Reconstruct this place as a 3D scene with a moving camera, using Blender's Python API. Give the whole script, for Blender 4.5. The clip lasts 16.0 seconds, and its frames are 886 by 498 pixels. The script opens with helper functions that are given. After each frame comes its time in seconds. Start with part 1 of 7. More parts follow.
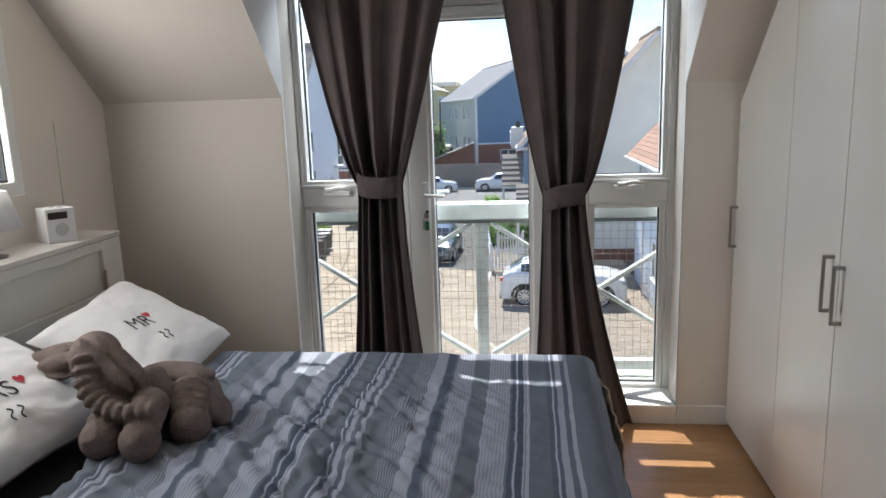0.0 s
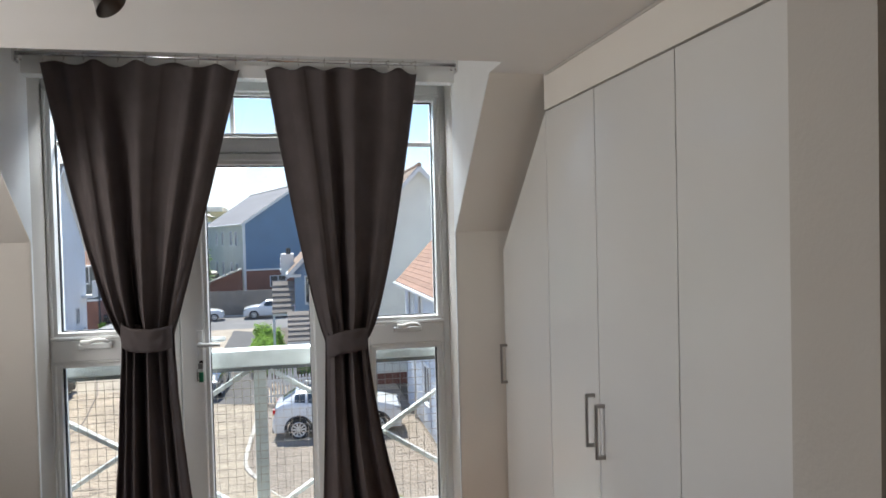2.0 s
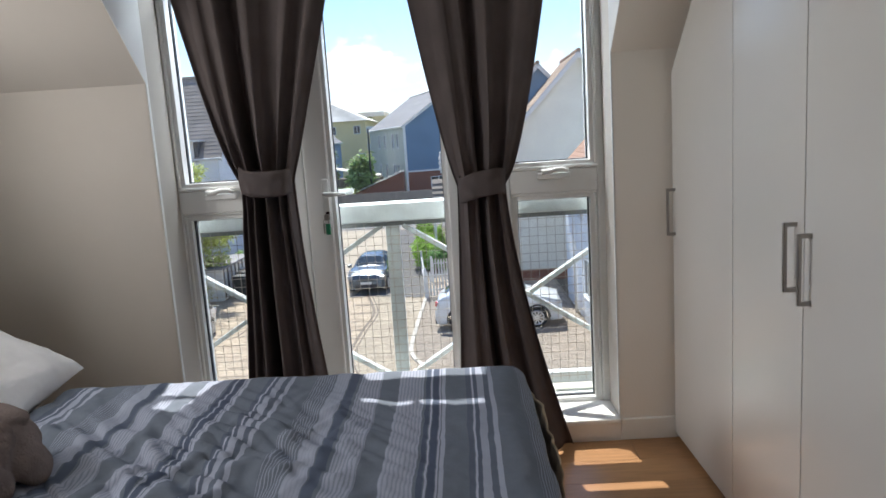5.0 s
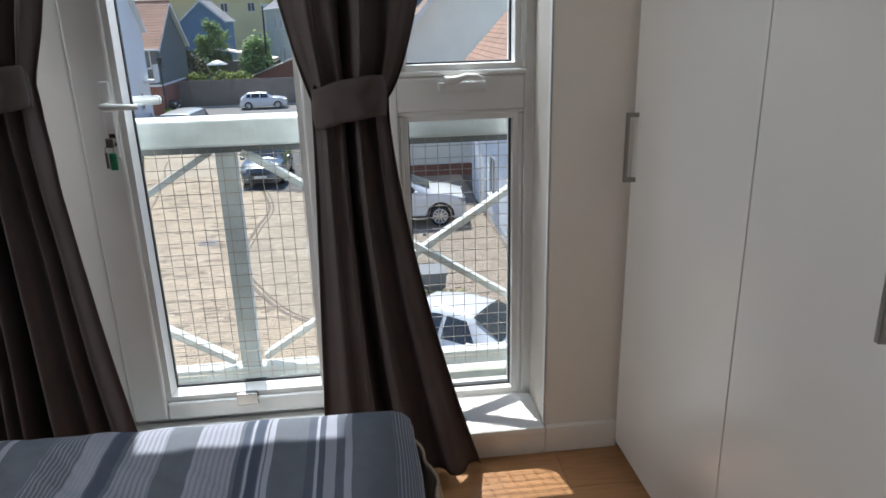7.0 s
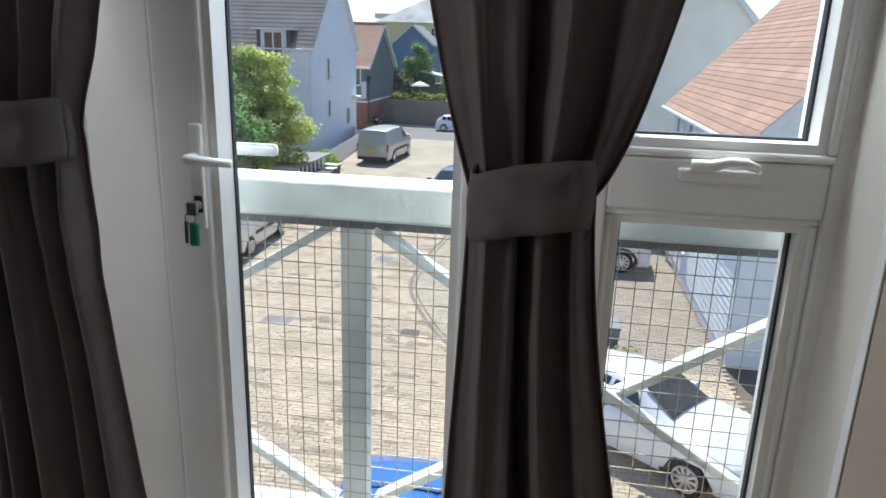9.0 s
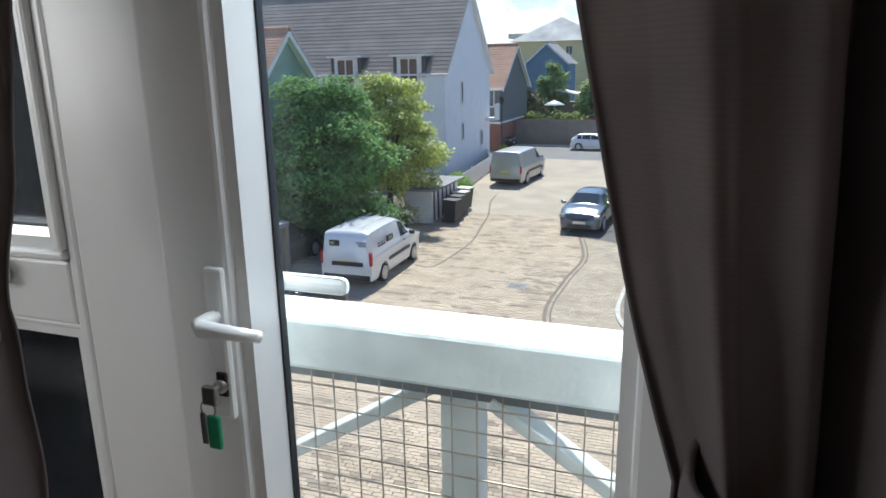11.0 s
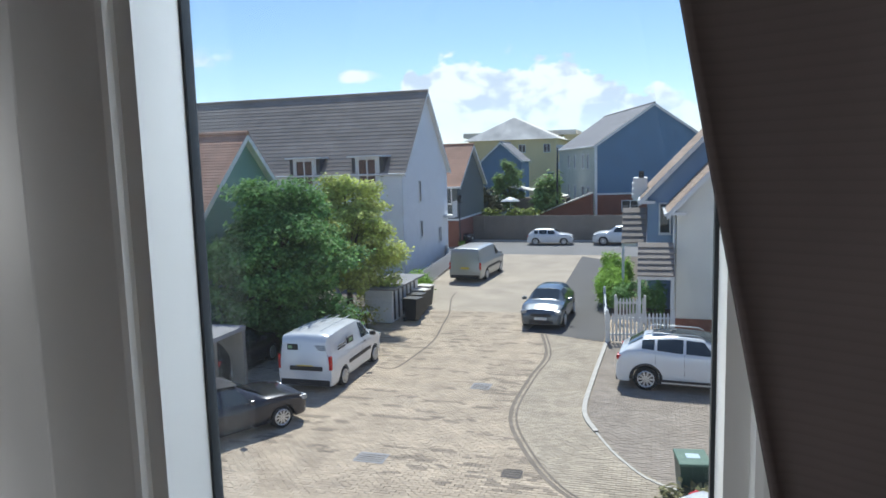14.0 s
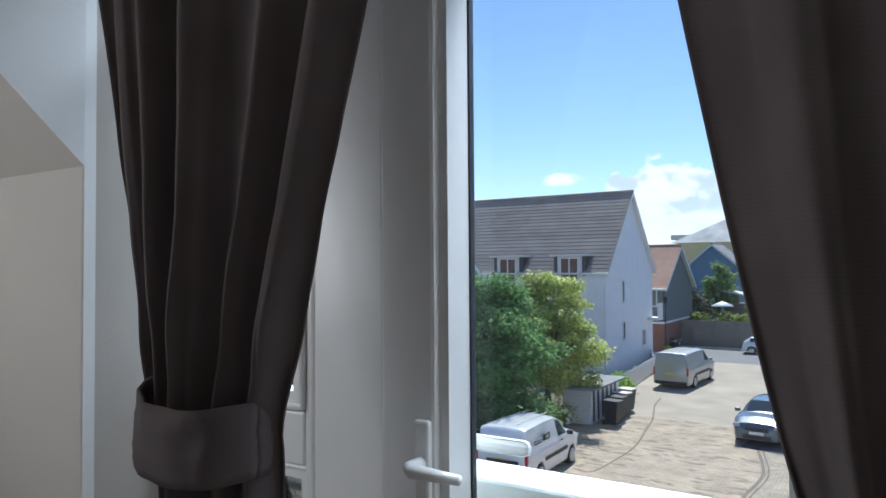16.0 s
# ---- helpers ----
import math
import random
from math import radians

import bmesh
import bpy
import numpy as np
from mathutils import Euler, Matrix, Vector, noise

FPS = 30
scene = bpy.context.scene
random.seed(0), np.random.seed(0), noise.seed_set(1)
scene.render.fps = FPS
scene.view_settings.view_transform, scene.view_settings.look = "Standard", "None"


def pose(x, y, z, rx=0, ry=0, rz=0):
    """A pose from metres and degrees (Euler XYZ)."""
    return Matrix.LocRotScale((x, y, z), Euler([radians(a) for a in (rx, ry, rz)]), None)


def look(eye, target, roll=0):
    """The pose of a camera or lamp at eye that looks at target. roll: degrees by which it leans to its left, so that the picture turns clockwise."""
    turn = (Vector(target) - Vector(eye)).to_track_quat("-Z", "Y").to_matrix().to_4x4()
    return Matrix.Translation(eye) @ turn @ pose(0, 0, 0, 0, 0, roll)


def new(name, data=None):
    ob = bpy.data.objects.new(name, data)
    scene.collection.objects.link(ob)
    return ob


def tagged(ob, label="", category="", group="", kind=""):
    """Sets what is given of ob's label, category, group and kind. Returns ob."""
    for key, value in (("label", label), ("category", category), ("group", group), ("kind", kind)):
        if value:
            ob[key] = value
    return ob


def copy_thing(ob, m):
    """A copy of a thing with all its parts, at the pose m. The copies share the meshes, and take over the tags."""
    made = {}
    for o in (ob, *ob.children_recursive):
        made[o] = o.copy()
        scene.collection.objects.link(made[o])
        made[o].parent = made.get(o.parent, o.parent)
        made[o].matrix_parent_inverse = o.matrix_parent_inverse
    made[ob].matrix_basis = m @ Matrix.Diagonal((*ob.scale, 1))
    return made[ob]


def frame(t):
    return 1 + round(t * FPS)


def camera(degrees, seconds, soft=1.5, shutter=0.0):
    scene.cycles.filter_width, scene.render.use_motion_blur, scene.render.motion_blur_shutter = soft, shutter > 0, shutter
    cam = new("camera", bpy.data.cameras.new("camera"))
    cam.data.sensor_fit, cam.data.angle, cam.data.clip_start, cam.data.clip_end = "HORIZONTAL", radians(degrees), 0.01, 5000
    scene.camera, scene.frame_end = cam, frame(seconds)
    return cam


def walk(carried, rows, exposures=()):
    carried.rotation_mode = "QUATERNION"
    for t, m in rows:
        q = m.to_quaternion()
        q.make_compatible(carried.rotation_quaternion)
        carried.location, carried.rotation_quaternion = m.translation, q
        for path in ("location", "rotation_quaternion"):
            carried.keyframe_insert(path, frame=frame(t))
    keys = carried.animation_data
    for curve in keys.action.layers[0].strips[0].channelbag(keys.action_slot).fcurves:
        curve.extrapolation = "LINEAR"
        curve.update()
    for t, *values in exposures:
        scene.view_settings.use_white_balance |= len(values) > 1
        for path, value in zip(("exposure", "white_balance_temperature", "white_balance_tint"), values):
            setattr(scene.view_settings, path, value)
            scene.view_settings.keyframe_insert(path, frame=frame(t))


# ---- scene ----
cam = camera(65.0, 16.0, soft=1.6)
PATH = [
    (0, (0.392, 2.236, 1.601), (0.152, 4.184, 1.216), -1.9),
    (0.5, (0.394, 2.27, 1.642), (0.314, 4.245, 1.334), -1.4),
    (1, (0.393, 2.262, 1.668), (0.594, 4.239, 1.439), -1.3),
    (1.5, (0.379, 2.238, 1.694), (0.722, 4.203, 1.541), -1.4),
    (2, (0.34, 2.244, 1.704), (0.756, 4.2, 1.654), -1.4),
    (2.5, (0.29, 2.272, 1.693), (0.716, 4.226, 1.729), -1.5),
    (3, (0.32, 2.346, 1.642), (0.679, 4.311, 1.733), -1.3),
    (3.5, (0.381, 2.389, 1.57), (0.608, 4.373, 1.684), -1.2),
    (4, (0.438, 2.421, 1.503), (0.512, 4.417, 1.596), -1.2),
    (4.5, (0.474, 2.517, 1.441), (0.437, 4.516, 1.385), -2.2),
    (5, (0.471, 2.688, 1.39), (0.418, 4.663, 1.078), -3.7),
    (5.2, (0.481, 2.757, 1.376), (0.45, 4.715, 0.968), -3.6),
    (7.3, (0.649, 3.863, 1.401), (0.858, 5.749, 0.771), -1.5),
    (7.5, (0.671, 3.952, 1.406), (0.86, 5.842, 0.782), -1.5),
    (8, (0.67, 4.146, 1.404), (0.731, 6.054, 0.808), 0.9),
    (8.5, (0.619, 4.335, 1.404), (0.48, 6.247, 0.834), 1.9),
    (9, (0.602, 4.514, 1.408), (0.307, 6.413, 0.854), 1.8),
    (9.5, (0.615, 4.685, 1.443), (0.12, 6.549, 0.912), 1.4),
    (10, (0.593, 4.857, 1.465), (-0.046, 6.68, 0.948), -0.1),
    (12.3, (0.342, 5.374, 1.542), (-0.316, 7.199, 1.059), -1.6),
    (12.5, (0.341, 5.411, 1.548), (-0.304, 7.245, 1.077), -1.7),
    (13, (0.342, 5.440, 1.58), (-0.266, 7.296, 1.147), -1.8),
    (13.5, (0.334, 5.408, 1.609), (-0.24, 7.279, 1.254), -1.7),
    (14, (0.350, 5.342, 1.622), (-0.218, 7.244, 1.38), -1.6),
    (14.5, (0.385, 5.233, 1.596), (-0.19, 7.144, 1.47), -1.7),
    (15, (0.413, 5.15, 1.584), (-0.196, 7.055, 1.545), -1.6),
    (15.5, (0.468, 5.019, 1.489), (-0.317, 6.859, 1.514), -1.5),
    (16, (0.519, 4.915, 1.493), (-0.567, 6.594, 1.548), -0.4),
]
EXPOSURES = [(0, 0.9, 6450, 10), (1, 0.7, 6400, 10), (2, 0.85, 6450, 10), (4, 0.8, 6400, 10), (5.2, 0.85, 6400, 10), (7.5, 0.6, 6250, 9), (8.5, 0.6, 6200, 8), (9, 0.7, 6250, 8), (10, 0.9, 6250, 8), (11, 0.6, 6200, 8), (12.3, 0.0, 6200, 8), (13.5, 0.2, 6150, 8), (15, 0.4, 5950, 8), (16, 0.4, 5850, 8)]
walk(cam, [(t, look(eye, target, roll)) for t, eye, target, roll in PATH], EXPOSURES)

# ---- light: midday sun through the glazed dormer, sky with fair-weather cloud ----
SUN_DIR = Vector((-0.21, 1.0, 1.40)).normalized()
SUN_POWER, SKY_POWER, SIDE_WINDOW_POWER, MAIN_WINDOW_POWER = 4.3, 0.14, 18.0, 44.0
sun_data = bpy.data.lights.new("sun", "SUN")
sun_data.energy, sun_data.angle, sun_data.color = SUN_POWER, radians(0.55), (1.0, 0.95, 0.87)
sun = new("sun", sun_data)
sun.matrix_world = Matrix.Translation((0, 0, 60)) @ SUN_DIR.to_track_quat("Z", "Y").to_matrix().to_4x4()

world = bpy.data.worlds.new("sky")
scene.world = world
world.use_nodes = True
wn, wl = world.node_tree.nodes, world.node_tree.links
wn.clear()
sky = wn.new("ShaderNodeTexSky")
sky.sky_type, sky.sun_disc = "NISHITA", False
sky.sun_elevation, sky.sun_rotation = math.asin(SUN_DIR.z), math.atan2(SUN_DIR.x, SUN_DIR.y)
sky.air_density, sky.dust_density, sky.ozone_density = 1.0, 0.02, 2.2

def wmath(op, a, b=None, clamp=False):
    """One step of arithmetic in the sky's nodes."""
    m = wn.new("ShaderNodeMath")
    m.operation, m.use_clamp = op, clamp
    for i, v in enumerate((a, b)):
        if v is None:
            continue
        if isinstance(v, (int, float)):
            m.inputs[i].default_value = v
        else:
            wl.new(v, m.inputs[i])
    return m.outputs[0]


def wrange(v, a, b, c, d):
    m = wn.new("ShaderNodeMapRange")
    m.interpolation_type = "SMOOTHSTEP"
    for k, q in zip(("From Min", "From Max", "To Min", "To Max"), (a, b, c, d)):
        m.inputs[k].default_value = q
    wl.new(v, m.inputs["Value"])
    return m.outputs[0]


def wnoise(scale, detail, rough, place):
    mp = wn.new("ShaderNodeMapping")
    mp.inputs["Scale"].default_value, mp.inputs["Location"].default_value = (1, 1, 1.5), place
    wl.new(geo.outputs["Generated"], mp.inputs[0])
    t = wn.new("ShaderNodeTexNoise")
    t.inputs["Scale"].default_value, t.inputs["Detail"].default_value, t.inputs["Roughness"].default_value = scale, detail, rough
    wl.new(mp.outputs[0], t.inputs["Vector"])
    return t.outputs["Fac"]


geo = wn.new("ShaderNodeTexCoord")
sep = wn.new("ShaderNodeSeparateXYZ")
wl.new(geo.outputs["Generated"], sep.inputs[0])
# a bank of cumulus low over the roofs, with a few puffs beside it
tops = wmath("ADD", wrange(sep.outputs["X"], -0.37, -0.31, 0.045, 0.142), wrange(sep.outputs["X"], -0.16, 0.02, 0.0, -0.045))
lumps = wmath("MULTIPLY", wmath("SUBTRACT", wnoise(17, 9, 0.55, (0.3, 0.1, 0.2)), 0.5), 0.13)
bank = wmath("MULTIPLY", wmath("ADD", wmath("SUBTRACT", tops, sep.outputs["Z"]), lumps), 110, True)
puff_band = wmath("MULTIPLY", wrange(sep.outputs["Z"], 0.10, 0.125, 0, 1), wrange(sep.outputs["Z"], 0.125, 0.17, 1, 0))
px = wmath("MULTIPLY", wmath("ADD", sep.outputs["X"], 0.386), 32)
pz = wmath("MULTIPLY", wmath("SUBTRACT", sep.outputs["Z"], 0.124), 85)
small = wmath("MULTIPLY", wmath("ADD", wmath("SUBTRACT", 0.9, wmath("ADD", wmath("MULTIPLY", px, px), wmath("MULTIPLY", pz, pz))), wmath("MULTIPLY", lumps, 22)), 1.6, True)
puffs = wmath("MULTIPLY", wrange(wnoise(8, 8, 0.55, (1.35, 0.4, 0.9)), 0.60, 0.66, 0, 1), puff_band)
veil = wrange(wnoise(3.0, 8, 0.62, (0.9, 0.2, 0.5)), 0.55, 0.85, 0, 0.12)
body = wmath("MULTIPLY", wmath("MAXIMUM", wmath("MAXIMUM", bank, small), puffs), wrange(sep.outputs["Z"], 0.0, 0.10, 0.16, 1.0))
cover = wmath("MAXIMUM", body, veil)
lit = wrange(wnoise(24, 6, 0.5, (0.33, 0.1, 0.17)), 0.38, 0.56, 0.0, 1.0)
tone = wn.new("ShaderNodeMixRGB")
tone.inputs["Color1"].default_value, tone.inputs["Color2"].default_value = (4.2, 4.8, 5.7, 1), (6.2, 6.5, 6.9, 1)
wl.new(lit, tone.inputs[0])
mixc = wn.new("ShaderNodeMixRGB")
wl.new(cover, mixc.inputs[0])
deep = wn.new("ShaderNodeVectorMath")
deep.operation = "MULTIPLY"
deep.inputs[1].default_value = (0.75, 0.76, 0.84)
wl.new(sky.outputs[0], deep.inputs[0])
wl.new(deep.outputs[0], mixc.inputs["Color1"])
wl.new(tone.outputs[0], mixc.inputs["Color2"])
bgn = wn.new("ShaderNodeBackground")
bgn.inputs["Strength"].default_value = SKY_POWER
wl.new(mixc.outputs[0], bgn.inputs[0])
wo = wn.new("ShaderNodeOutputWorld")
wl.new(bgn.outputs[0], wo.inputs[0])

# the sky's light in the opening of the side window over the bed's head
wd = bpy.data.lights.new("side_window_light", "AREA")
wd.shape, wd.size, wd.size_y, wd.energy, wd.color = "RECTANGLE", 1.34, 0.70, SIDE_WINDOW_POWER, (1.0, 0.965, 0.92)
wlight = new("side_window_light", wd)
wlight.matrix_world = look((-1.90, 4.19, 1.70), (0.5, 4.19, 1.55))

# an added lamp, unseen above the main window's head, strengthens the sky's light
md = bpy.data.lights.new("window_head_light", "AREA")
md.shape, md.size, md.size_y, md.energy, md.color = "RECTANGLE", 1.85, 0.34, MAIN_WINDOW_POWER, (0.86, 0.94, 1.0)
mlight = new("window_head_light", md)
mlight.matrix_world = look((0.16, 6.24, 2.70), (0.16, 5.55, 0.9))

# ---- materials ----
MATS = {}


def mat(name, color, rough=0.6, metal=0.0, var=0.08, scale=6.0, bump=0.0, bscale=40.0, spec=0.5, fine=0.0, coat=0.0, rand=0.0, stretch=None):
    """A painted, plastered or moulded surface: base colour with two scales of variation and a fine relief."""
    if name in MATS:
        return MATS[name]
    m = bpy.data.materials.new(name)
    m.use_nodes = True
    n, l = m.node_tree.nodes, m.node_tree.links
    b = n["Principled BSDF"]
    b.inputs["Roughness"].default_value, b.inputs["Metallic"].default_value = rough, metal
    b.inputs["Specular IOR Level"].default_value = spec
    b.inputs["Coat Weight"].default_value = coat
    co = n.new("ShaderNodeTexCoord")
    vec = co.outputs["Object"]
    if stretch:
        mp = n.new("ShaderNodeMapping")
        mp.inputs["Scale"].default_value = stretch
        l.new(vec, mp.inputs[0])
        vec = mp.outputs[0]
    t = n.new("ShaderNodeTexNoise")
    t.inputs["Scale"].default_value, t.inputs["Detail"].default_value = scale, 6
    l.new(vec, t.inputs["Vector"])
    mr = n.new("ShaderNodeMapRange")
    mr.inputs["From Min"].default_value, mr.inputs["From Max"].default_value = 0.3, 0.7
    mr.inputs["To Min"].default_value, mr.inputs["To Max"].default_value = 1 - var, 1 + var
    l.new(t.outputs["Fac"], mr.inputs[0])
    val = mr.outputs[0]
    if rand:
        oi = n.new("ShaderNodeObjectInfo")
        gi = n.new("ShaderNodeNewGeometry")
        ad = n.new("ShaderNodeMath")
        ad.operation = "ADD"
        l.new(oi.outputs["Random"], ad.inputs[0])
        l.new(gi.outputs["Random Per Island"], ad.inputs[1])
        fr = n.new("ShaderNodeMath")
        fr.operation = "FRACT"
        l.new(ad.outputs[0], fr.inputs[0])
        r2 = n.new("ShaderNodeMapRange")
        r2.inputs["To Min"].default_value, r2.inputs["To Max"].default_value = 1 - rand, 1 + rand
        l.new(fr.outputs[0], r2.inputs[0])
        mu = n.new("ShaderNodeMath")
        mu.operation = "MULTIPLY"
        l.new(val, mu.inputs[0])
        l.new(r2.outputs[0], mu.inputs[1])
        val = mu.outputs[0]
    mx = n.new("ShaderNodeVectorMath")
    mx.operation = "SCALE"
    mx.inputs[0].default_value = color[:3]
    l.new(val, mx.inputs["Scale"])
    l.new(mx.outputs[0], b.inputs["Base Color"])
    if bump:
        t2 = n.new("ShaderNodeTexNoise")
        t2.inputs["Scale"].default_value, t2.inputs["Detail"].default_value = bscale, 8
        l.new(vec, t2.inputs["Vector"])
        bp = n.new("ShaderNodeBump")
        bp.inputs["Strength"].default_value, bp.inputs["Distance"].default_value = bump, 0.01
        l.new(t2.outputs["Fac"], bp.inputs["Height"])
        l.new(bp.outputs[0], b.inputs["Normal"])
    MATS[name] = m
    return m


def stripes(m, axis, period, dark=0.75, width=0.15, bump=0.4, coords="Object"):
    """Adds fine regular courses (ribs, boards) to a material from mat()."""
    n, l = m.node_tree.nodes, m.node_tree.links
    b = n["Principled BSDF"]
    co = n.new("ShaderNodeTexCoord")
    sp = n.new("ShaderNodeSeparateXYZ")
    l.new(co.outputs[coords], sp.inputs[0])
    md = n.new("ShaderNodeMath")
    md.operation = "MULTIPLY"
    md.inputs[1].default_value = 1 / period
    l.new(sp.outputs[axis], md.inputs[0])
    fr = n.new("ShaderNodeMath")
    fr.operation = "FRACT"
    l.new(md.outputs[0], fr.inputs[0])
    rp = n.new("ShaderNodeMapRange")
    rp.inputs["From Max"].default_value = width
    rp.inputs["To Min"].default_value = dark
    l.new(fr.outputs[0], rp.inputs[0])
    old = b.inputs["Base Color"].links[0].from_socket
    mx = n.new("ShaderNodeVectorMath")
    mx.operation = "SCALE"
    l.new(old, mx.inputs[0])
    l.new(rp.outputs[0], mx.inputs["Scale"])
    l.new(mx.outputs[0], b.inputs["Base Color"])
    bp = n.new("ShaderNodeBump")
    bp.inputs["Strength"].default_value, bp.inputs["Distance"].default_value = bump, period * 0.1
    l.new(fr.outputs[0], bp.inputs["Height"])
    l.new(bp.outputs[0], b.inputs["Normal"])
    return m


# M_WALL repeats the cream at two thirds brightness, with shade put into the colour
M_WALL = mat("wall_paint_shaded", (0.50, 0.47, 0.43), 0.85, var=0.03, scale=2, bump=0.08, bscale=120)
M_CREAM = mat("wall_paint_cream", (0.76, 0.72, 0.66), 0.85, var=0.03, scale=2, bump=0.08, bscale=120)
M_CEIL = mat("ceiling_paint", (0.80, 0.77, 0.73), 0.9, var=0.02, scale=2, bump=0.06, bscale=90)
M_REVEAL = mat("reveal_paint_white", (0.80, 0.81, 0.80), 0.7, var=0.03, scale=5, bump=0.05)
M_TRIM = mat("skirting_gloss_paint", (0.78, 0.76, 0.72), 0.35, var=0.04, scale=8)
M_UPVC = mat("white_upvc", (0.80, 0.81, 0.80), 0.32, var=0.03, scale=5, spec=0.5)
M_GASKET = mat("black_rubber_gasket", (0.02, 0.025, 0.03), 0.5, var=0.2)
M_CURTAIN = mat("taupe_ribbed_fabric", (0.110, 0.092, 0.091), 0.95, var=0.10, scale=9, bump=0.25, bscale=260, spec=0.1)
stripes(M_CURTAIN, "Z", 0.0042, 0.92, 0.5, 0.4)
_n, _l = M_CURTAIN.node_tree.nodes, M_CURTAIN.node_tree.links
_t, _x = _n.new("ShaderNodeBsdfTranslucent"), _n.new("ShaderNodeMixShader")
_t.inputs[0].default_value, _x.inputs[0].default_value = (0.17, 0.125, 0.115, 1), 0.05
_l.new(_n["Principled BSDF"].outputs[0], _x.inputs[1])
_l.new(_t.outputs[0], _x.inputs[2])
_l.new(_x.outputs[0], _n["Material Output"].inputs[0])
M_CHROME = mat("chrome", (0.75, 0.75, 0.76), 0.15, 1.0, var=0.03)
M_STEEL = mat("brushed_steel", (0.36, 0.34, 0.32), 0.32, 1.0, var=0.06, scale=60)
M_GLOSSDOOR = mat("wardrobe_satin_white", (0.70, 0.69, 0.665), 0.22, var=0.02, scale=1.5, spec=0.5)
M_BLACK = mat("black_fabric", (0.012, 0.012, 0.016), 0.9, var=0.2)
M_LINEN = mat("white_cotton", (0.80, 0.80, 0.82), 0.9, var=0.03, scale=20, bump=0.12, bscale=60, spec=0.15)
M_INK = mat("black_print", (0.02, 0.02, 0.03), 0.7)
M_RED = mat("red_print", (0.5, 0.03, 0.05), 0.7)
M_PLUSH = mat("grey_brown_plush", (0.215, 0.175, 0.162), 1.0, var=0.18, scale=18, bump=0.7, bscale=150, spec=0.05)
M_WHITEPLASTIC = mat("white_plastic", (0.72, 0.72, 0.74), 0.35, var=0.03)
M_DARKPLASTIC = mat("dark_plastic", (0.03, 0.02, 0.02), 0.25)
M_GREENTAG = mat("green_plastic_tag", (0.02, 0.25, 0.12), 0.4)
M_TIMBER = mat("painted_white_timber", (0.66, 0.70, 0.68), 0.55, var=0.14, scale=9, bump=0.25, bscale=50)
M_WIRE = mat("galvanised_wire", (0.46, 0.40, 0.33), 0.5, 0.5, var=0.2, scale=30)


def glass_mat(name="window_glass", tint=(0.97, 0.99, 0.99), haze=0.003):
    """Clear pane: it lets the light through, with a faint reflection."""
    m = bpy.data.materials.new(name)
    m.use_nodes = True
    n, l = m.node_tree.nodes, m.node_tree.links
    n.clear()
    tr, gl, mx, out, fr = (n.new("ShaderNode" + k) for k in ("BsdfTransparent", "BsdfGlossy", "MixShader", "OutputMaterial", "Fresnel"))
    tr.inputs[0].default_value = (*tint, 1)
    gl.inputs["Roughness"].default_value = 0.02
    fr.inputs["IOR"].default_value = 1.35
    l.new(fr.outputs[0], mx.inputs[0])
    l.new(tr.outputs[0], mx.inputs[1])
    l.new(gl.outputs[0], mx.inputs[2])
    # a faint translucent film, added to imitate glare, scatters a little daylight
    du, m2, nz, mr = (n.new("ShaderNode" + k) for k in ("BsdfTranslucent", "MixShader", "TexNoise", "MapRange"))
    du.inputs[0].default_value = (0.9, 0.95, 1.0, 1)
    nz.inputs["Scale"].default_value, nz.inputs["Detail"].default_value = 3.0, 5
    mr.inputs["To Min"].default_value, mr.inputs["To Max"].default_value = haze * 0.4, haze * 1.6
    l.new(nz.outputs["Fac"], mr.inputs[0])
    l.new(mr.outputs[0], m2.inputs[0])
    l.new(mx.outputs[0], m2.inputs[1])
    l.new(du.outputs[0], m2.inputs[2])
    l.new(m2.outputs[0], out.inputs[0])
    return m


M_GLASS = glass_mat()


def floor_mat():
    m = mat("oak_laminate", (0.36, 0.19, 0.085), 0.28, var=0.16, scale=5, bump=0.06, bscale=60, stretch=(1.2, 12, 1), rand=0.12)
    return m


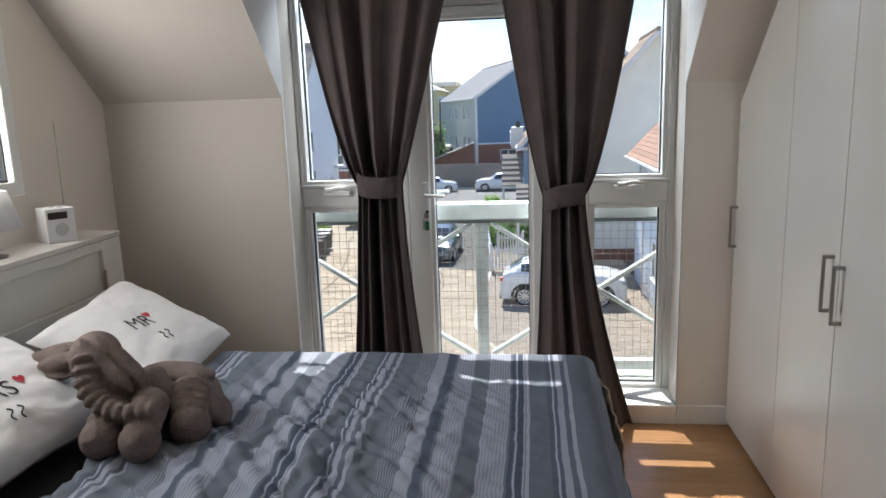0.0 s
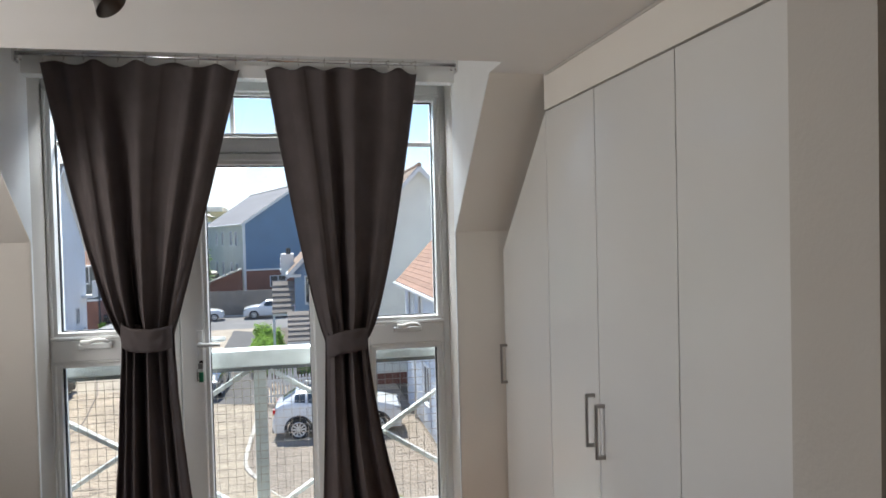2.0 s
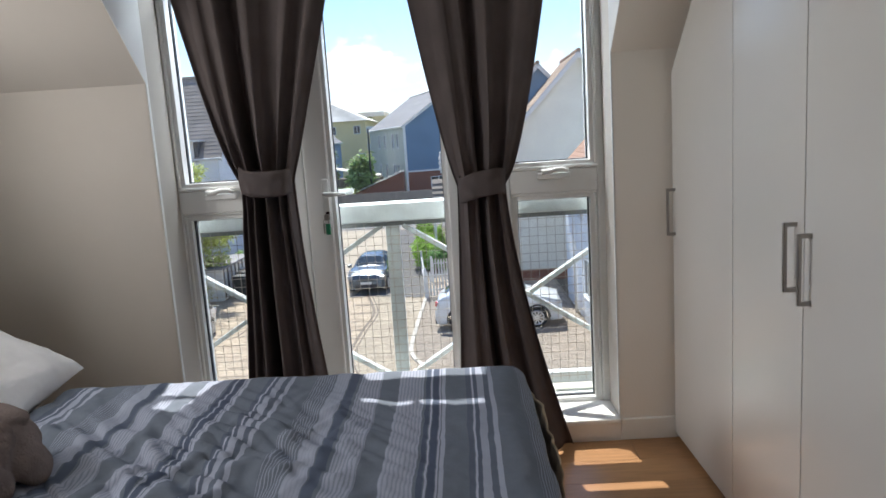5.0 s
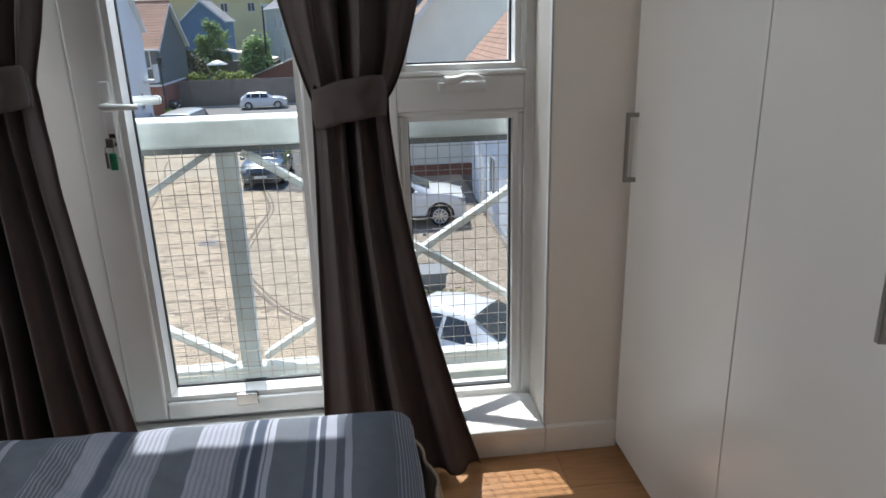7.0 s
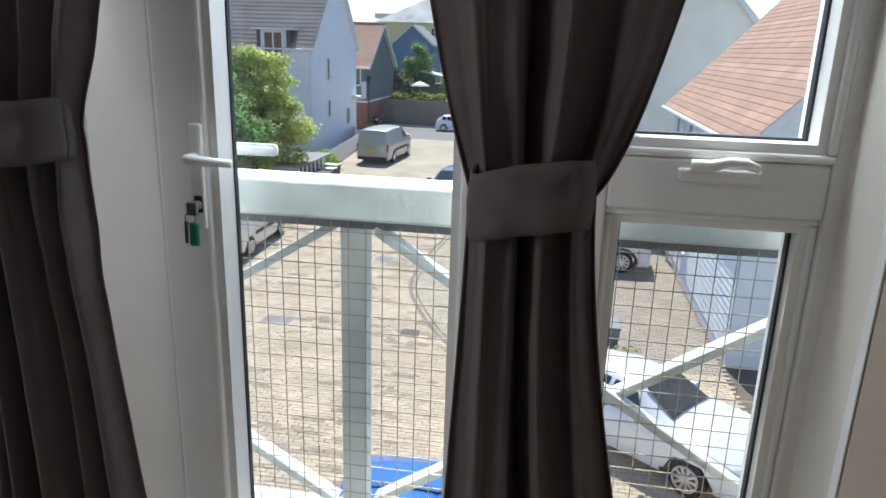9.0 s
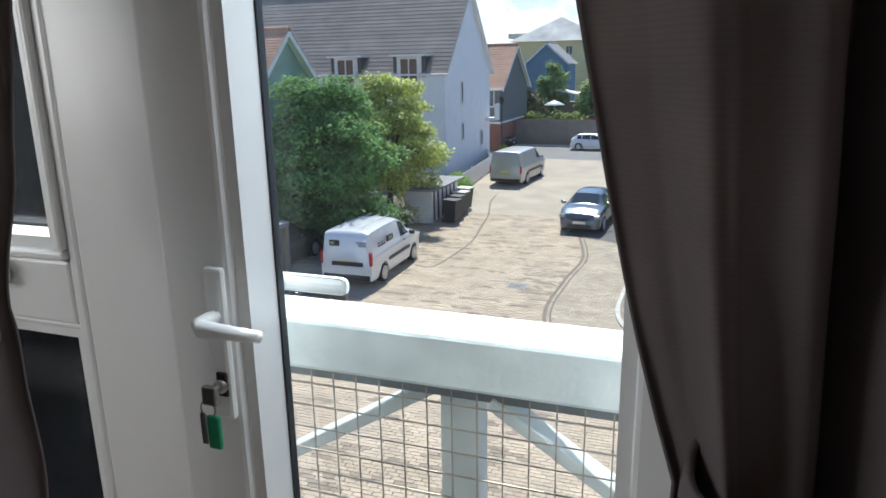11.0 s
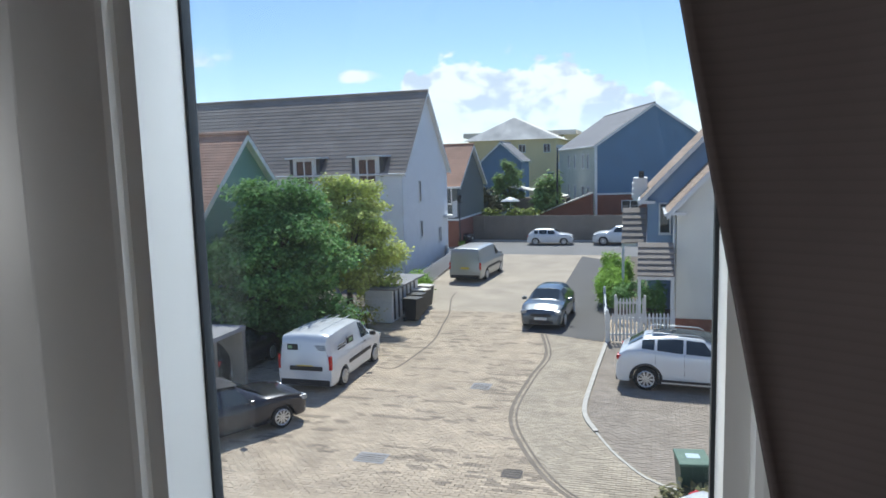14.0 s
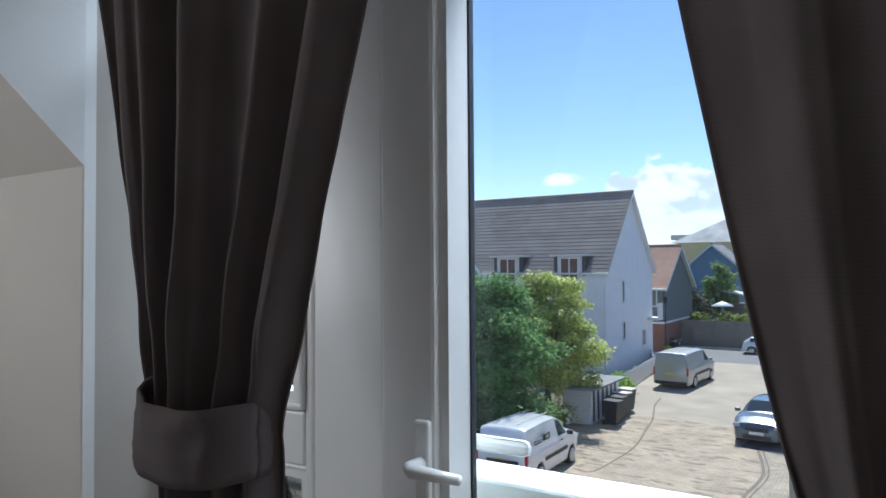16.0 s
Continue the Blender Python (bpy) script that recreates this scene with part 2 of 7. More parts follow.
def duvet_mat():
    """Blue-grey cotton with woven stripes across the bed, broad and fine."""
    m = mat("striped_duvet_cotton", (0.148, 0.172, 0.212), 0.9, var=0.05, scale=30, bump=0.15, bscale=90, spec=0.1)
    n, l = m.node_tree.nodes, m.node_tree.links
    b = n["Principled BSDF"]
    at = n.new("ShaderNodeUVMap")
    sp = n.new("ShaderNodeSeparateXYZ")
    l.new(at.outputs[0], sp.inputs[0])

    def tri(src, period, lo, hi, shift=0.0):
        a = n.new("ShaderNodeMath")
        a.operation = "MULTIPLY_ADD"
        a.inputs[1].default_value, a.inputs[2].default_value = 1 / period, shift
        l.new(src, a.inputs[0])
        f = n.new("ShaderNodeMath")
        f.operation = "FRACT"
        l.new(a.outputs[0], f.inputs[0])
        r = n.new("ShaderNodeValToRGB")
        r.color_ramp.interpolation = "CONSTANT"
        r.color_ramp.elements[0].color = (0, 0, 0, 1)
        r.color_ramp.elements[0].position = 0
        r.color_ramp.elements[1].position = lo
        r.color_ramp.elements[1].color = (1, 1, 1, 1)
        e = r.color_ramp.elements.new(hi)
        e.color = (0, 0, 0, 1)
        l.new(f.outputs[0], r.inputs[0])
        return r.outputs[0]

    def mix(fac, amount, col, base):
        k = n.new("ShaderNodeMath")
        k.operation = "MULTIPLY"
        k.inputs[1].default_value = amount
        l.new(fac, k.inputs[0])
        x = n.new("ShaderNodeMixRGB")
        x.inputs["Color2"].default_value = (*col, 1)
        l.new(k.outputs[0], x.inputs[0])
        l.new(base, x.inputs["Color1"])
        return x.outputs[0]

    def both(a, c):
        k = n.new("ShaderNodeMath")
        k.operation = "MULTIPLY"
        l.new(a, k.inputs[0])
        l.new(c, k.inputs[1])
        return k.outputs[0]

    u = sp.outputs["X"]
    base = b.inputs["Base Color"].links[0].from_socket
    # one repeat of the weave, 0.672 m: pale and dark bands, with ribbed and pin-striped ones between
    P, x0 = 0.672, 0.331
    k0 = n.new("ShaderNodeMath")
    k0.operation = "SUBTRACT"
    k0.inputs[1].default_value = x0 - 2 * P
    l.new(u, k0.inputs[0])
    k1 = n.new("ShaderNodeMath")
    k1.operation = "MODULO"
    k1.inputs[1].default_value = P
    l.new(k0.outputs[0], k1.inputs[0])
    pale, dark = (0.41, 0.445, 0.55), (0.055, 0.075, 0.125)

    def band(a, c):
        k = n.new("ShaderNodeMath")
        k.operation = "COMPARE"
        k.inputs[1].default_value, k.inputs[2].default_value = (a + c) / 2, (c - a) / 2
        l.new(k1.outputs[0], k.inputs[0])
        return k.outputs[0]

    ribs, pins = tri(u, 0.0105, 0.25, 0.85), tri(u, 0.0085, 0.30, 0.62)
    for a, c, col, amount, fine_lines in (
            (0.000, 0.013, dark, 0.7, None), (0.016, 0.021, pale, 0.9, None), (0.023, 0.041, dark, 0.75, None),
            (0.043, 0.048, pale, 0.8, None), (0.051, 0.062, pale, 0.8, None), (0.127, 0.142, dark, 0.45, None),
            (0.144, 0.150, pale, 0.9, None), (0.150, 0.161, dark, 0.5, None), (0.162, 0.183, pale, 0.65, None),
            (0.183, 0.198, dark, 0.3, None), (0.200, 0.214, pale, 0.75, None), (0.294, 0.358, pale, 0.55, pins),
            (0.361, 0.409, pale, 0.55, None), (0.361, 0.409, pale, 0.25, ribs), (0.413, 0.441, dark, 0.6, None),
            (0.451, 0.523, pale, 0.3, None), (0.451, 0.523, pale, 0.55, ribs), (0.584, 0.664, pale, 0.4, None),
            (0.584, 0.664, pale, 0.55, ribs)):
        fac = band(a, c)
        base = mix(both(fac, fine_lines) if fine_lines else fac, amount, col, base)
    l.new(base, b.inputs["Base Color"])
    return m


# ---- mesh helpers ----
def placed(ob):
    return placed(ob.parent) @ ob.matrix_parent_inverse @ ob.matrix_basis if ob.parent else ob.matrix_basis.copy()


def attach(ob, parent):
    """Parents a part that was built in the room's coordinates."""
    ob.parent = parent
    ob.matrix_parent_inverse = placed(parent).inverted()


def part(name, bm, material, parent=None, label="", smooth=False, kind=""):
    """Links a bmesh as one mesh object, under its thing if one is given."""
    me = bpy.data.meshes.new(name)
    bmesh.ops.recalc_face_normals(bm, faces=bm.faces)
    bm.to_mesh(me)
    bm.free()
    if smooth:
        me.polygons.foreach_set("use_smooth", [True] * len(me.polygons))
    for x in (material if isinstance(material, (list, tuple)) else [material]):
        me.materials.append(x)
    ob = new(name, me)
    if parent:
        attach(ob, parent)
    return tagged(ob, label=label, kind=kind)


def box_into(bm, x0, x1, y0, y1, z0, z1, bevel=0.0, m=None, index=0):
    vs = [bm.verts.new((x, y, z)) for z in (z0, z1) for y in (y0, y1) for x in (x0, x1)]
    if m is not None:
        for v in vs:
            v.co = m @ v.co
    fs = [bm.faces.new([vs[i] for i in q]) for q in ((0, 2, 3, 1), (4, 5, 7, 6), (0, 1, 5, 4), (2, 6, 7, 3), (0, 4, 6, 2), (1, 3, 7, 5))]
    for f in fs:
        f.material_index = index
    if bevel:
        bmesh.ops.bevel(bm, geom=list({e for f in fs for e in f.edges}), offset=bevel, segments=2, affect="EDGES", profile=0.5)
    return vs


def block(name, x0, x1, y0, y1, z0, z1, material, parent=None, bevel=0.0, label="", m=None, kind=""):
    bm = bmesh.new()
    box_into(bm, x0, x1, y0, y1, z0, z1, bevel, m)
    return part(name, bm, material, parent, label, kind=kind)


def prism(name, poly, lo, hi, axis, material, parent=None, label="", bevel=0.0):
    """A polygon in the plane across the axis, drawn out from lo to hi along it."""
    bm = bmesh.new()

    def at(p, h):
        return {"x": (h, p[0], p[1]), "y": (p[0], h, p[1]), "z": (p[0], p[1], h)}[axis]
    a = [bm.verts.new(at(p, lo)) for p in poly]
    b = [bm.verts.new(at(p, hi)) for p in poly]
    bm.faces.new(a)
    bm.faces.new(b[::-1])
    for i in range(len(poly)):
        j = (i + 1) % len(poly)
        bm.faces.new((a[j], a[i], b[i], b[j]))
    if bevel:
        bmesh.ops.bevel(bm, geom=list(bm.edges), offset=bevel, segments=2, affect="EDGES", profile=0.5)
    return part(name, bm, material, parent, label)


def tube_into(bm, pts, r, seg=10, cap=True, radii=None):
    """A round bar through the points."""
    rings = []
    pts = [Vector(p) for p in pts]
    for i, p in enumerate(pts):
        d = (pts[min(i + 1, len(pts) - 1)] - pts[max(i - 1, 0)]).normalized()
        a = d.orthogonal().normalized() if i == 0 else (a - d * a.dot(d)).normalized()
        b = d.cross(a)
        rr = radii[i] if radii else r
        rings.append([bm.verts.new(p + rr * (math.cos(t) * a + math.sin(t) * b)) for t in [2 * math.pi * k / seg for k in range(seg)]])
    for q, s in zip(rings, rings[1:]):
        for k in range(seg):
            bm.faces.new((q[k], q[(k + 1) % seg], s[(k + 1) % seg], s[k]))
    if cap:
        bm.faces.new(rings[0][::-1])
        bm.faces.new(rings[-1])


def tube(name, pts, r, material, parent=None, label="", seg=10, radii=None):
    bm = bmesh.new()
    tube_into(bm, pts, r, seg, True, radii)
    return part(name, bm, material, parent, label, smooth=True)


def thing(name, at, label, category, group="", kind="", rz=0.0):
    """An empty at a thing's base, to which its parts belong."""
    ob = new(name, None)
    ob.empty_display_size = 0.1
    ob.matrix_world = pose(*at, 0, 0, rz)
    return tagged(ob, label, category, group, kind)


def grid(name, nu, nv, f, material, parent=None, label="", smooth=True, uv=None, kind=""):
    """A sheet f(u, v), u and v from 0 to 1."""
    vs = [f(i / nu, j / nv) for j in range(nv + 1) for i in range(nu + 1)]
    fs = [(j * (nu + 1) + i, j * (nu + 1) + i + 1, (j + 1) * (nu + 1) + i + 1, (j + 1) * (nu + 1) + i) for j in range(nv) for i in range(nu)]
    me = bpy.data.meshes.new(name)
    me.from_pydata(vs, [], fs)
    if smooth:
        me.polygons.foreach_set("use_smooth", [True] * len(fs))
    if uv:
        lay = me.uv_layers.new(name="UVMap")
        co = [uv(i / nu, j / nv) for j in range(nv + 1) for i in range(nu + 1)]
        lay.data.foreach_set("uv", [c for lp in me.loops for c in co[lp.vertex_index]])
    me.materials.append(material)
    ob = new(name, me)
    if parent:
        attach(ob, parent)
    return tagged(ob, label=label, kind=kind)


def structure(ob, label="", category=""):
    return tagged(ob, label=label, category=category, kind="structure")
# ---- the room ----
WALL_Y, GLASS_Y, CEIL, KNEE, SLOPE_Y = 5.68, 5.955, 2.35, 1.70, 5.00
LEFT_X, RIGHT_X, BACK_Y = -1.78, 2.05, -1.2
OPEN_L, OPEN_R = -0.82, 1.14
REV_L, REV_R = -0.86, 1.17

structure(block("floor_slab", LEFT_X - 0.1, RIGHT_X + 0.1, BACK_Y - 0.1, WALL_Y + 0.02, -0.25, -0.012, M_WALL), "solid floor slab under the laminate", "floor")

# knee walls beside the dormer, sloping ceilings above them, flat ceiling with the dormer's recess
structure(block("wall_window_side", LEFT_X, OPEN_L, WALL_Y, WALL_Y + 0.32, 0, KNEE, M_WALL), "plain low wall in shade-darkened cream under a sloping ceiling", "wall")
structure(block("wall_wardrobe_side", OPEN_R, RIGHT_X, WALL_Y, WALL_Y + 0.32, 0, KNEE, M_CREAM), "plain cream painted low wall beside the dormer", "wall")
# the left slope takes the darkened cream, so its shade is in the colour
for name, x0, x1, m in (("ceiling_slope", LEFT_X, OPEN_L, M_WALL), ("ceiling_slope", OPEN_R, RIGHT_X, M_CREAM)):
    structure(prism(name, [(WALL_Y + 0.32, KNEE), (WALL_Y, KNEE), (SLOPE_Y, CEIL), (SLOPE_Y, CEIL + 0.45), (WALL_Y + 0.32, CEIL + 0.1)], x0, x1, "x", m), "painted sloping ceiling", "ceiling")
structure(block("ceiling", LEFT_X, RIGHT_X, BACK_Y, 4.82, CEIL, CEIL + 0.3, M_CEIL), "flat off-white painted ceiling", "ceiling")
for x0, x1 in ((LEFT_X, OPEN_L), (OPEN_R, RIGHT_X)):
    structure(block("ceiling", x0, x1, 4.82, SLOPE_Y, CEIL, CEIL + 0.3, M_CEIL), "flat off-white painted ceiling", "ceiling")
structure(block("ceiling_recess", OPEN_L - 0.1, OPEN_R + 0.1, 4.82, 6.1, 2.64, 2.74, M_CEIL), "off-white ceiling of the dormer", "ceiling")
structure(block("wall_head", OPEN_L - 0.05, OPEN_R + 0.05, 5.66, 6.04, 2.50, 2.66, M_REVEAL), "white lintel above the window", "wall")
structure(block("trim_lintel_board", OPEN_L, OPEN_R, 5.63, 5.72, 2.445, 2.503, M_REVEAL), "white board along the lintel", "trim")


def cheek(name, xin, xout, thick):
    """One side of the dormer: flat up to the wall's face, then splayed towards the window."""
    s = 1 if thick > 0 else -1
    bm = bmesh.new()
    for prof in ([(WALL_Y, KNEE), (WALL_Y, 2.66), (4.82, 2.66), (4.82, CEIL), (SLOPE_Y, CEIL)], [(WALL_Y, 0.0), (6.04, 0.0), (6.04, 2.66), (WALL_Y, 2.66)]):
        a = [bm.verts.new((xin - s * 0.003 if y < 6 else xout, y, z)) for y, z in prof]
        b = [bm.verts.new((xin - s * (0.0005 if z < 2.6 else -0.002), y, z)) for y, z in prof] if prof[0][1] > 0 else [bm.verts.new((xout + s * 0.045, y, z)) for y, z in prof]
        if prof[0][1] == 0:
            for v in b:
                v.co.x = xout + s * 0.002 if v.co.y > 6 else xin + s * 0.0025
        bm.faces.new(a)
        bm.faces.new(b[::-1])
        for i in range(len(a)):
            j = (i + 1) % len(a)
            bm.faces.new((a[j], a[i], b[i], b[j]))
    return structure(part(name, bm, M_REVEAL), "white painted side of the dormer", "wall")


cheek("wall_dormer_side", OPEN_L, REV_L, -0.003)
cheek("wall_dormer_side", OPEN_R, REV_R, 0.003)
WY0, WY1, WZ0, WZ1 = 3.40, 5.02, 1.31, 2.10
for y0, y1, z0, z1 in ((BACK_Y, WY0, 0, CEIL + 0.3), (WY1, WALL_Y + 0.3, 0, CEIL + 0.3), (WY0, WY1, 0, WZ0), (WY0, WY1, WZ1, CEIL + 0.3)):
    structure(block("wall_left", LEFT_X - 0.15, LEFT_X, y0, y1, z0, z1, M_CREAM), "plain cream painted wall behind the bed's head", "wall")
structure(block("wall_back", LEFT_X - 0.15, RIGHT_X + 0.15, BACK_Y - 0.15, BACK_Y, 0, CEIL + 0.3, M_CREAM), "plain cream painted wall", "wall")
structure(block("wall_right", RIGHT_X, RIGHT_X + 0.15, BACK_Y, WALL_Y + 0.3, 0, CEIL + 0.3, M_CREAM), "plain cream painted wall", "wall")
# this wall end has its shade in the colour too
structure(block("wall_projecting", 1.03, RIGHT_X, 2.955, 3.11, 0, CEIL - 0.002, M_WALL), "plain wall end in shade-darkened cream beside the wardrobes", "wall")
structure(block("wall_passage", 1.42, RIGHT_X, BACK_Y, 2.955, 0, CEIL - 0.002, M_CREAM), "plain cream painted wall", "wall")

# step under the window with its board and skirtings
structure(block("wall_step", OPEN_L, OPEN_R, 5.665, 6.04, -0.02, 0.082, M_TRIM), "painted low upstand under the window", "wall")
structure(block("window_board", OPEN_L + 0.002, OPEN_R - 0.002, 5.655, 5.885, 0.083, 0.103, M_REVEAL, bevel=0.004), "white painted window board", "trim")
for x0, x1 in ((LEFT_X, OPEN_L - 0.002), (OPEN_R + 0.002, 1.385)):
    structure(block("baseboard", x0, x1, 5.662, 5.682, 0, 0.098, M_TRIM, bevel=0.004), "cream gloss painted skirting with chipped corner", "trim")
structure(block("baseboard", LEFT_X, LEFT_X + 0.018, BACK_Y, 3.3, 0, 0.098, M_TRIM, bevel=0.004), "cream gloss painted skirting", "trim")


# ---- glazing: a door between two opening lights, with small lights over ----
def frame_bar(name, x0, x1, z0, z1, y0, y1, parent, bevel=0.006, label=""):
    return block(name, x0, x1, y0, y1, z0, z1, M_UPVC, parent, bevel=bevel, label=label)


def sash(parent, gx0, gx1, gz0, gz1, w, y0, y1, muntin=None):
    """A bevelled sash round a pane: bead, rubber line, pane."""
    sf = frame_bar("sash_rail", gx0 - w, gx1 + w, gz0 - w, gz0 - 0.018, y0, y1, parent)
    frame_bar("sash_rail", gx0 - w, gx1 + w, gz1 + 0.018, gz1 + w, y0, y1, parent)
    frame_bar("sash_stile", gx0 - w, gx0 - 0.018, gz0 - 0.018, gz1 + 0.018, y0, y1, parent)
    frame_bar("sash_stile", gx1 + 0.018, gx1 + w, gz0 - 0.018, gz1 + 0.018, y0, y1, parent)
    bm = bmesh.new()
    q0, q1 = y0 + 0.012, y1
    for x0, x1, z0, z1 in ((gx0 - 0.018, gx1 + 0.018, gz0 - 0.018, gz0), (gx0 - 0.018, gx1 + 0.018, gz1, gz1 + 0.018), (gx0 - 0.018, gx0, gz0, gz1), (gx1, gx1 + 0.018, gz0, gz1)):
        box_into(bm, x0, x1, q0, q1, z0, z1)
    part("glazing_bead", bm, M_UPVC, parent)
    bm = bmesh.new()
    for x0, x1, z0, z1 in ((gx0, gx1, gz0, gz0 + 0.005), (gx0, gx1, gz1 - 0.005, gz1), (gx0, gx0 + 0.005, gz0 + 0.005, gz1 - 0.005), (gx1 - 0.005, gx1, gz0 + 0.005, gz1 - 0.005)):
        box_into(bm, x0, x1, GLASS_Y - 0.012, GLASS_Y + 0.010, z0, z1)
    part("gasket", bm, M_GASKET, parent, "thin black rubber gasket")
    p = block("pane", gx0 + 0.001, gx1 - 0.001, GLASS_Y - 0.003, GLASS_Y + 0.003, gz0 + 0.001, gz1 - 0.001, M_GLASS, parent, label="clear pane")
    p.visible_shadow = False
    if muntin:
        for ax, v in muntin:
            if ax == "z":
                frame_bar("glazing_bar", gx0 + 0.005, gx1 - 0.005, v - 0.011, v + 0.011, GLASS_Y - 0.014, GLASS_Y + 0.014, parent, 0.003)
            else:
                frame_bar("glazing_bar", v - 0.011, v + 0.011, gz0 + 0.005, gz1 - 0.005, GLASS_Y - 0.013, GLASS_Y + 0.013, parent, 0.003)
    return sf


FY0, FY1 = 5.885, 6.02


def side_light(name, gx0, gx1, fx0, fx1):
    w = thing(name, ((fx0 + fx1) / 2, 5.95, 0.10), "tall white plastic casement window in two lights, shut", "window", kind="structure")
    for x0, x1, z0, z1 in ((fx0, gx0 - 0.032, 0.10, 2.50), (gx1 + 0.032, fx1, 0.10, 2.50)):
        frame_bar("window_frame", x0, x1, z0, z1, FY0, FY1, w)
    frame_bar("window_frame", gx0 - 0.032, gx1 + 0.032, 0.061, 0.083, FY0, FY1, w)
    frame_bar("window_frame", gx0 - 0.032, gx1 + 0.032, 1.117, 1.222, FY0, FY1, w, label="white middle rail")
    frame_bar("window_frame", gx0 - 0.032, gx1 + 0.032, 2.432, 2.50, FY0, FY1, w)
    sash(w, gx0, gx1, 0.115, 1.085, 0.032, FY0 + 0.012, FY1 - 0.02)
    sash(w, gx0, gx1, 1.258, 2.40, 0.034, FY0 - 0.010, FY1 - 0.02, muntin=[("z", 2.175)])
    cx = (gx0 + gx1) / 2
    hb = block("handle_base", cx - 0.075, cx + 0.075, FY0 - 0.024, FY0 - 0.001, 1.180, 1.207, M_UPVC, w, bevel=0.005, label="white plastic catch base")
    bm = bmesh.new()
    tube_into(bm, [(cx - 0.055, FY0 - 0.032, 1.213), (cx - 0.02, FY0 - 0.036, 1.214), (cx + 0.01, FY0 - 0.036, 1.224), (cx + 0.04, FY0 - 0.034, 1.222), (cx + 0.065, FY0 - 0.03, 1.212)], 0.009, 8, True, [0.013, 0.012, 0.009, 0.010, 0.007])
    part("handle_lever", bm, M_UPVC, hb, "curved white lever", smooth=True)
    return w


side_light("window_1", -0.785, -0.455, REV_L, -0.40)
side_light("window_2", 0.742, 1.078, 0.685, REV_R)

door = thing("door_1", (0.155, 5.95, 0.05), "white plastic glazed balcony door, shut, key in its lock", "door", kind="structure")
for x0, x1 in ((-0.398, -0.232), (0.542, 0.683)):
    frame_bar("door_jamb", x0, x1, 0.10, 2.50, FY0 - 0.002, FY1, door)
frame_bar("threshold", -0.232, 0.542, 0.06, 0.115, FY0 + 0.01, FY1 + 0.02, door)
frame_bar("door_jamb", -0.232, 0.542, 2.432, 2.50, FY0 - 0.002, FY1, door, label="white head of the frame")
frame_bar("transom", -0.232, 0.542, 2.125, 2.205, FY0 - 0.002, FY1, door)
sash(door, -0.195, 0.505, 2.226, 2.42, 0.018, FY0 + 0.012, FY1 - 0.02, muntin=[("x", 0.045), ("x", 0.265)])
leaf_y0 = FY0 - 0.020
for nm, x0, x1, z0, z1 in (("door_stile", -0.226, -0.113, 0.12, 2.12), ("door_stile", 0.423, 0.536, 0.12, 2.12), ("door_rail", -0.113, 0.423, 0.12, 0.182), ("door_rail", -0.113, 0.423, 2.084, 2.12)):
    frame_bar(nm, x0, x1, z0, z1, leaf_y0, GLASS_Y + 0.022, door, bevel=0.008)
bm = bmesh.new()
for x0, x1, z0, z1 in ((-0.113, 0.423, 0.182, 0.2), (-0.113, 0.423, 2.066, 2.084), (-0.113, -0.095, 0.2, 2.066), (0.405, 0.423, 0.2, 2.066)):
    box_into(bm, x0, x1, leaf_y0 + 0.014, GLASS_Y + 0.009, z0, z1)
part("glazing_bead", bm, M_UPVC, door)
bm = bmesh.new()
for x0, x1, z0, z1 in ((-0.095, 0.405, 0.2, 0.206), (-0.095, 0.405, 2.06, 2.066), (-0.095, -0.0915, 0.206, 2.06), (0.4015, 0.405, 0.206, 2.06)):
    box_into(bm, x0, x1, GLASS_Y - 0.008, GLASS_Y + 0.006, z0, z1)
part("gasket", bm, M_GASKET, door, "thin black rubber gasket")
p = block("pane", -0.094, 0.404, GLASS_Y - 0.003, GLASS_Y + 0.003, 0.201, 2.065, M_GLASS, door, label="clear full-height pane")
p.visible_shadow = False
block("bottom_latch", 0.12, 0.19, leaf_y0 - 0.006, leaf_y0 + 0.02, 0.158, 0.20, M_STEEL, door, label="small grey metal clip", bevel=0.003)
plate = block("handle_plate", -0.150, -0.118, leaf_y0 - 0.012, leaf_y0 + 0.001, 1.02, 1.245, M_UPVC, door, bevel=0.006, label="white lever plate")
tube("handle_lever", [(-0.134, leaf_y0 - 0.01, 1.175), (-0.134, leaf_y0 - 0.045, 1.175), (-0.122, leaf_y0 - 0.055, 1.175), (-0.082, leaf_y0 - 0.056, 1.175), (-0.035, leaf_y0 - 0.052, 1.173)], 0.010, M_UPVC, plate, "white lever handle", radii=[0.011, 0.011, 0.012, 0.010, 0.008])
lock = tube("lock_cylinder", [(-0.131, leaf_y0 - 0.012, 1.075), (-0.131, leaf_y0 - 0.022, 1.075)], 0.010, M_STEEL, door, "steel lock cylinder")
block("lock_escutcheon", -0.140, -0.122, leaf_y0 - 0.017, leaf_y0 - 0.011, 1.058, 1.095, M_DARKPLASTIC, door, bevel=0.003, label="dark brass keyhole cover")
outer = block("outer_handle", -0.168, -0.030, FY1 + 0.018, FY1 + 0.030, 1.155, 1.183, M_UPVC, door, bevel=0.010, label="white outer lever handle")
tube("outer_handle_neck", [(-0.150, GLASS_Y + 0.02, 1.169), (-0.150, FY1 + 0.02, 1.169)], 0.011, M_UPVC, outer)

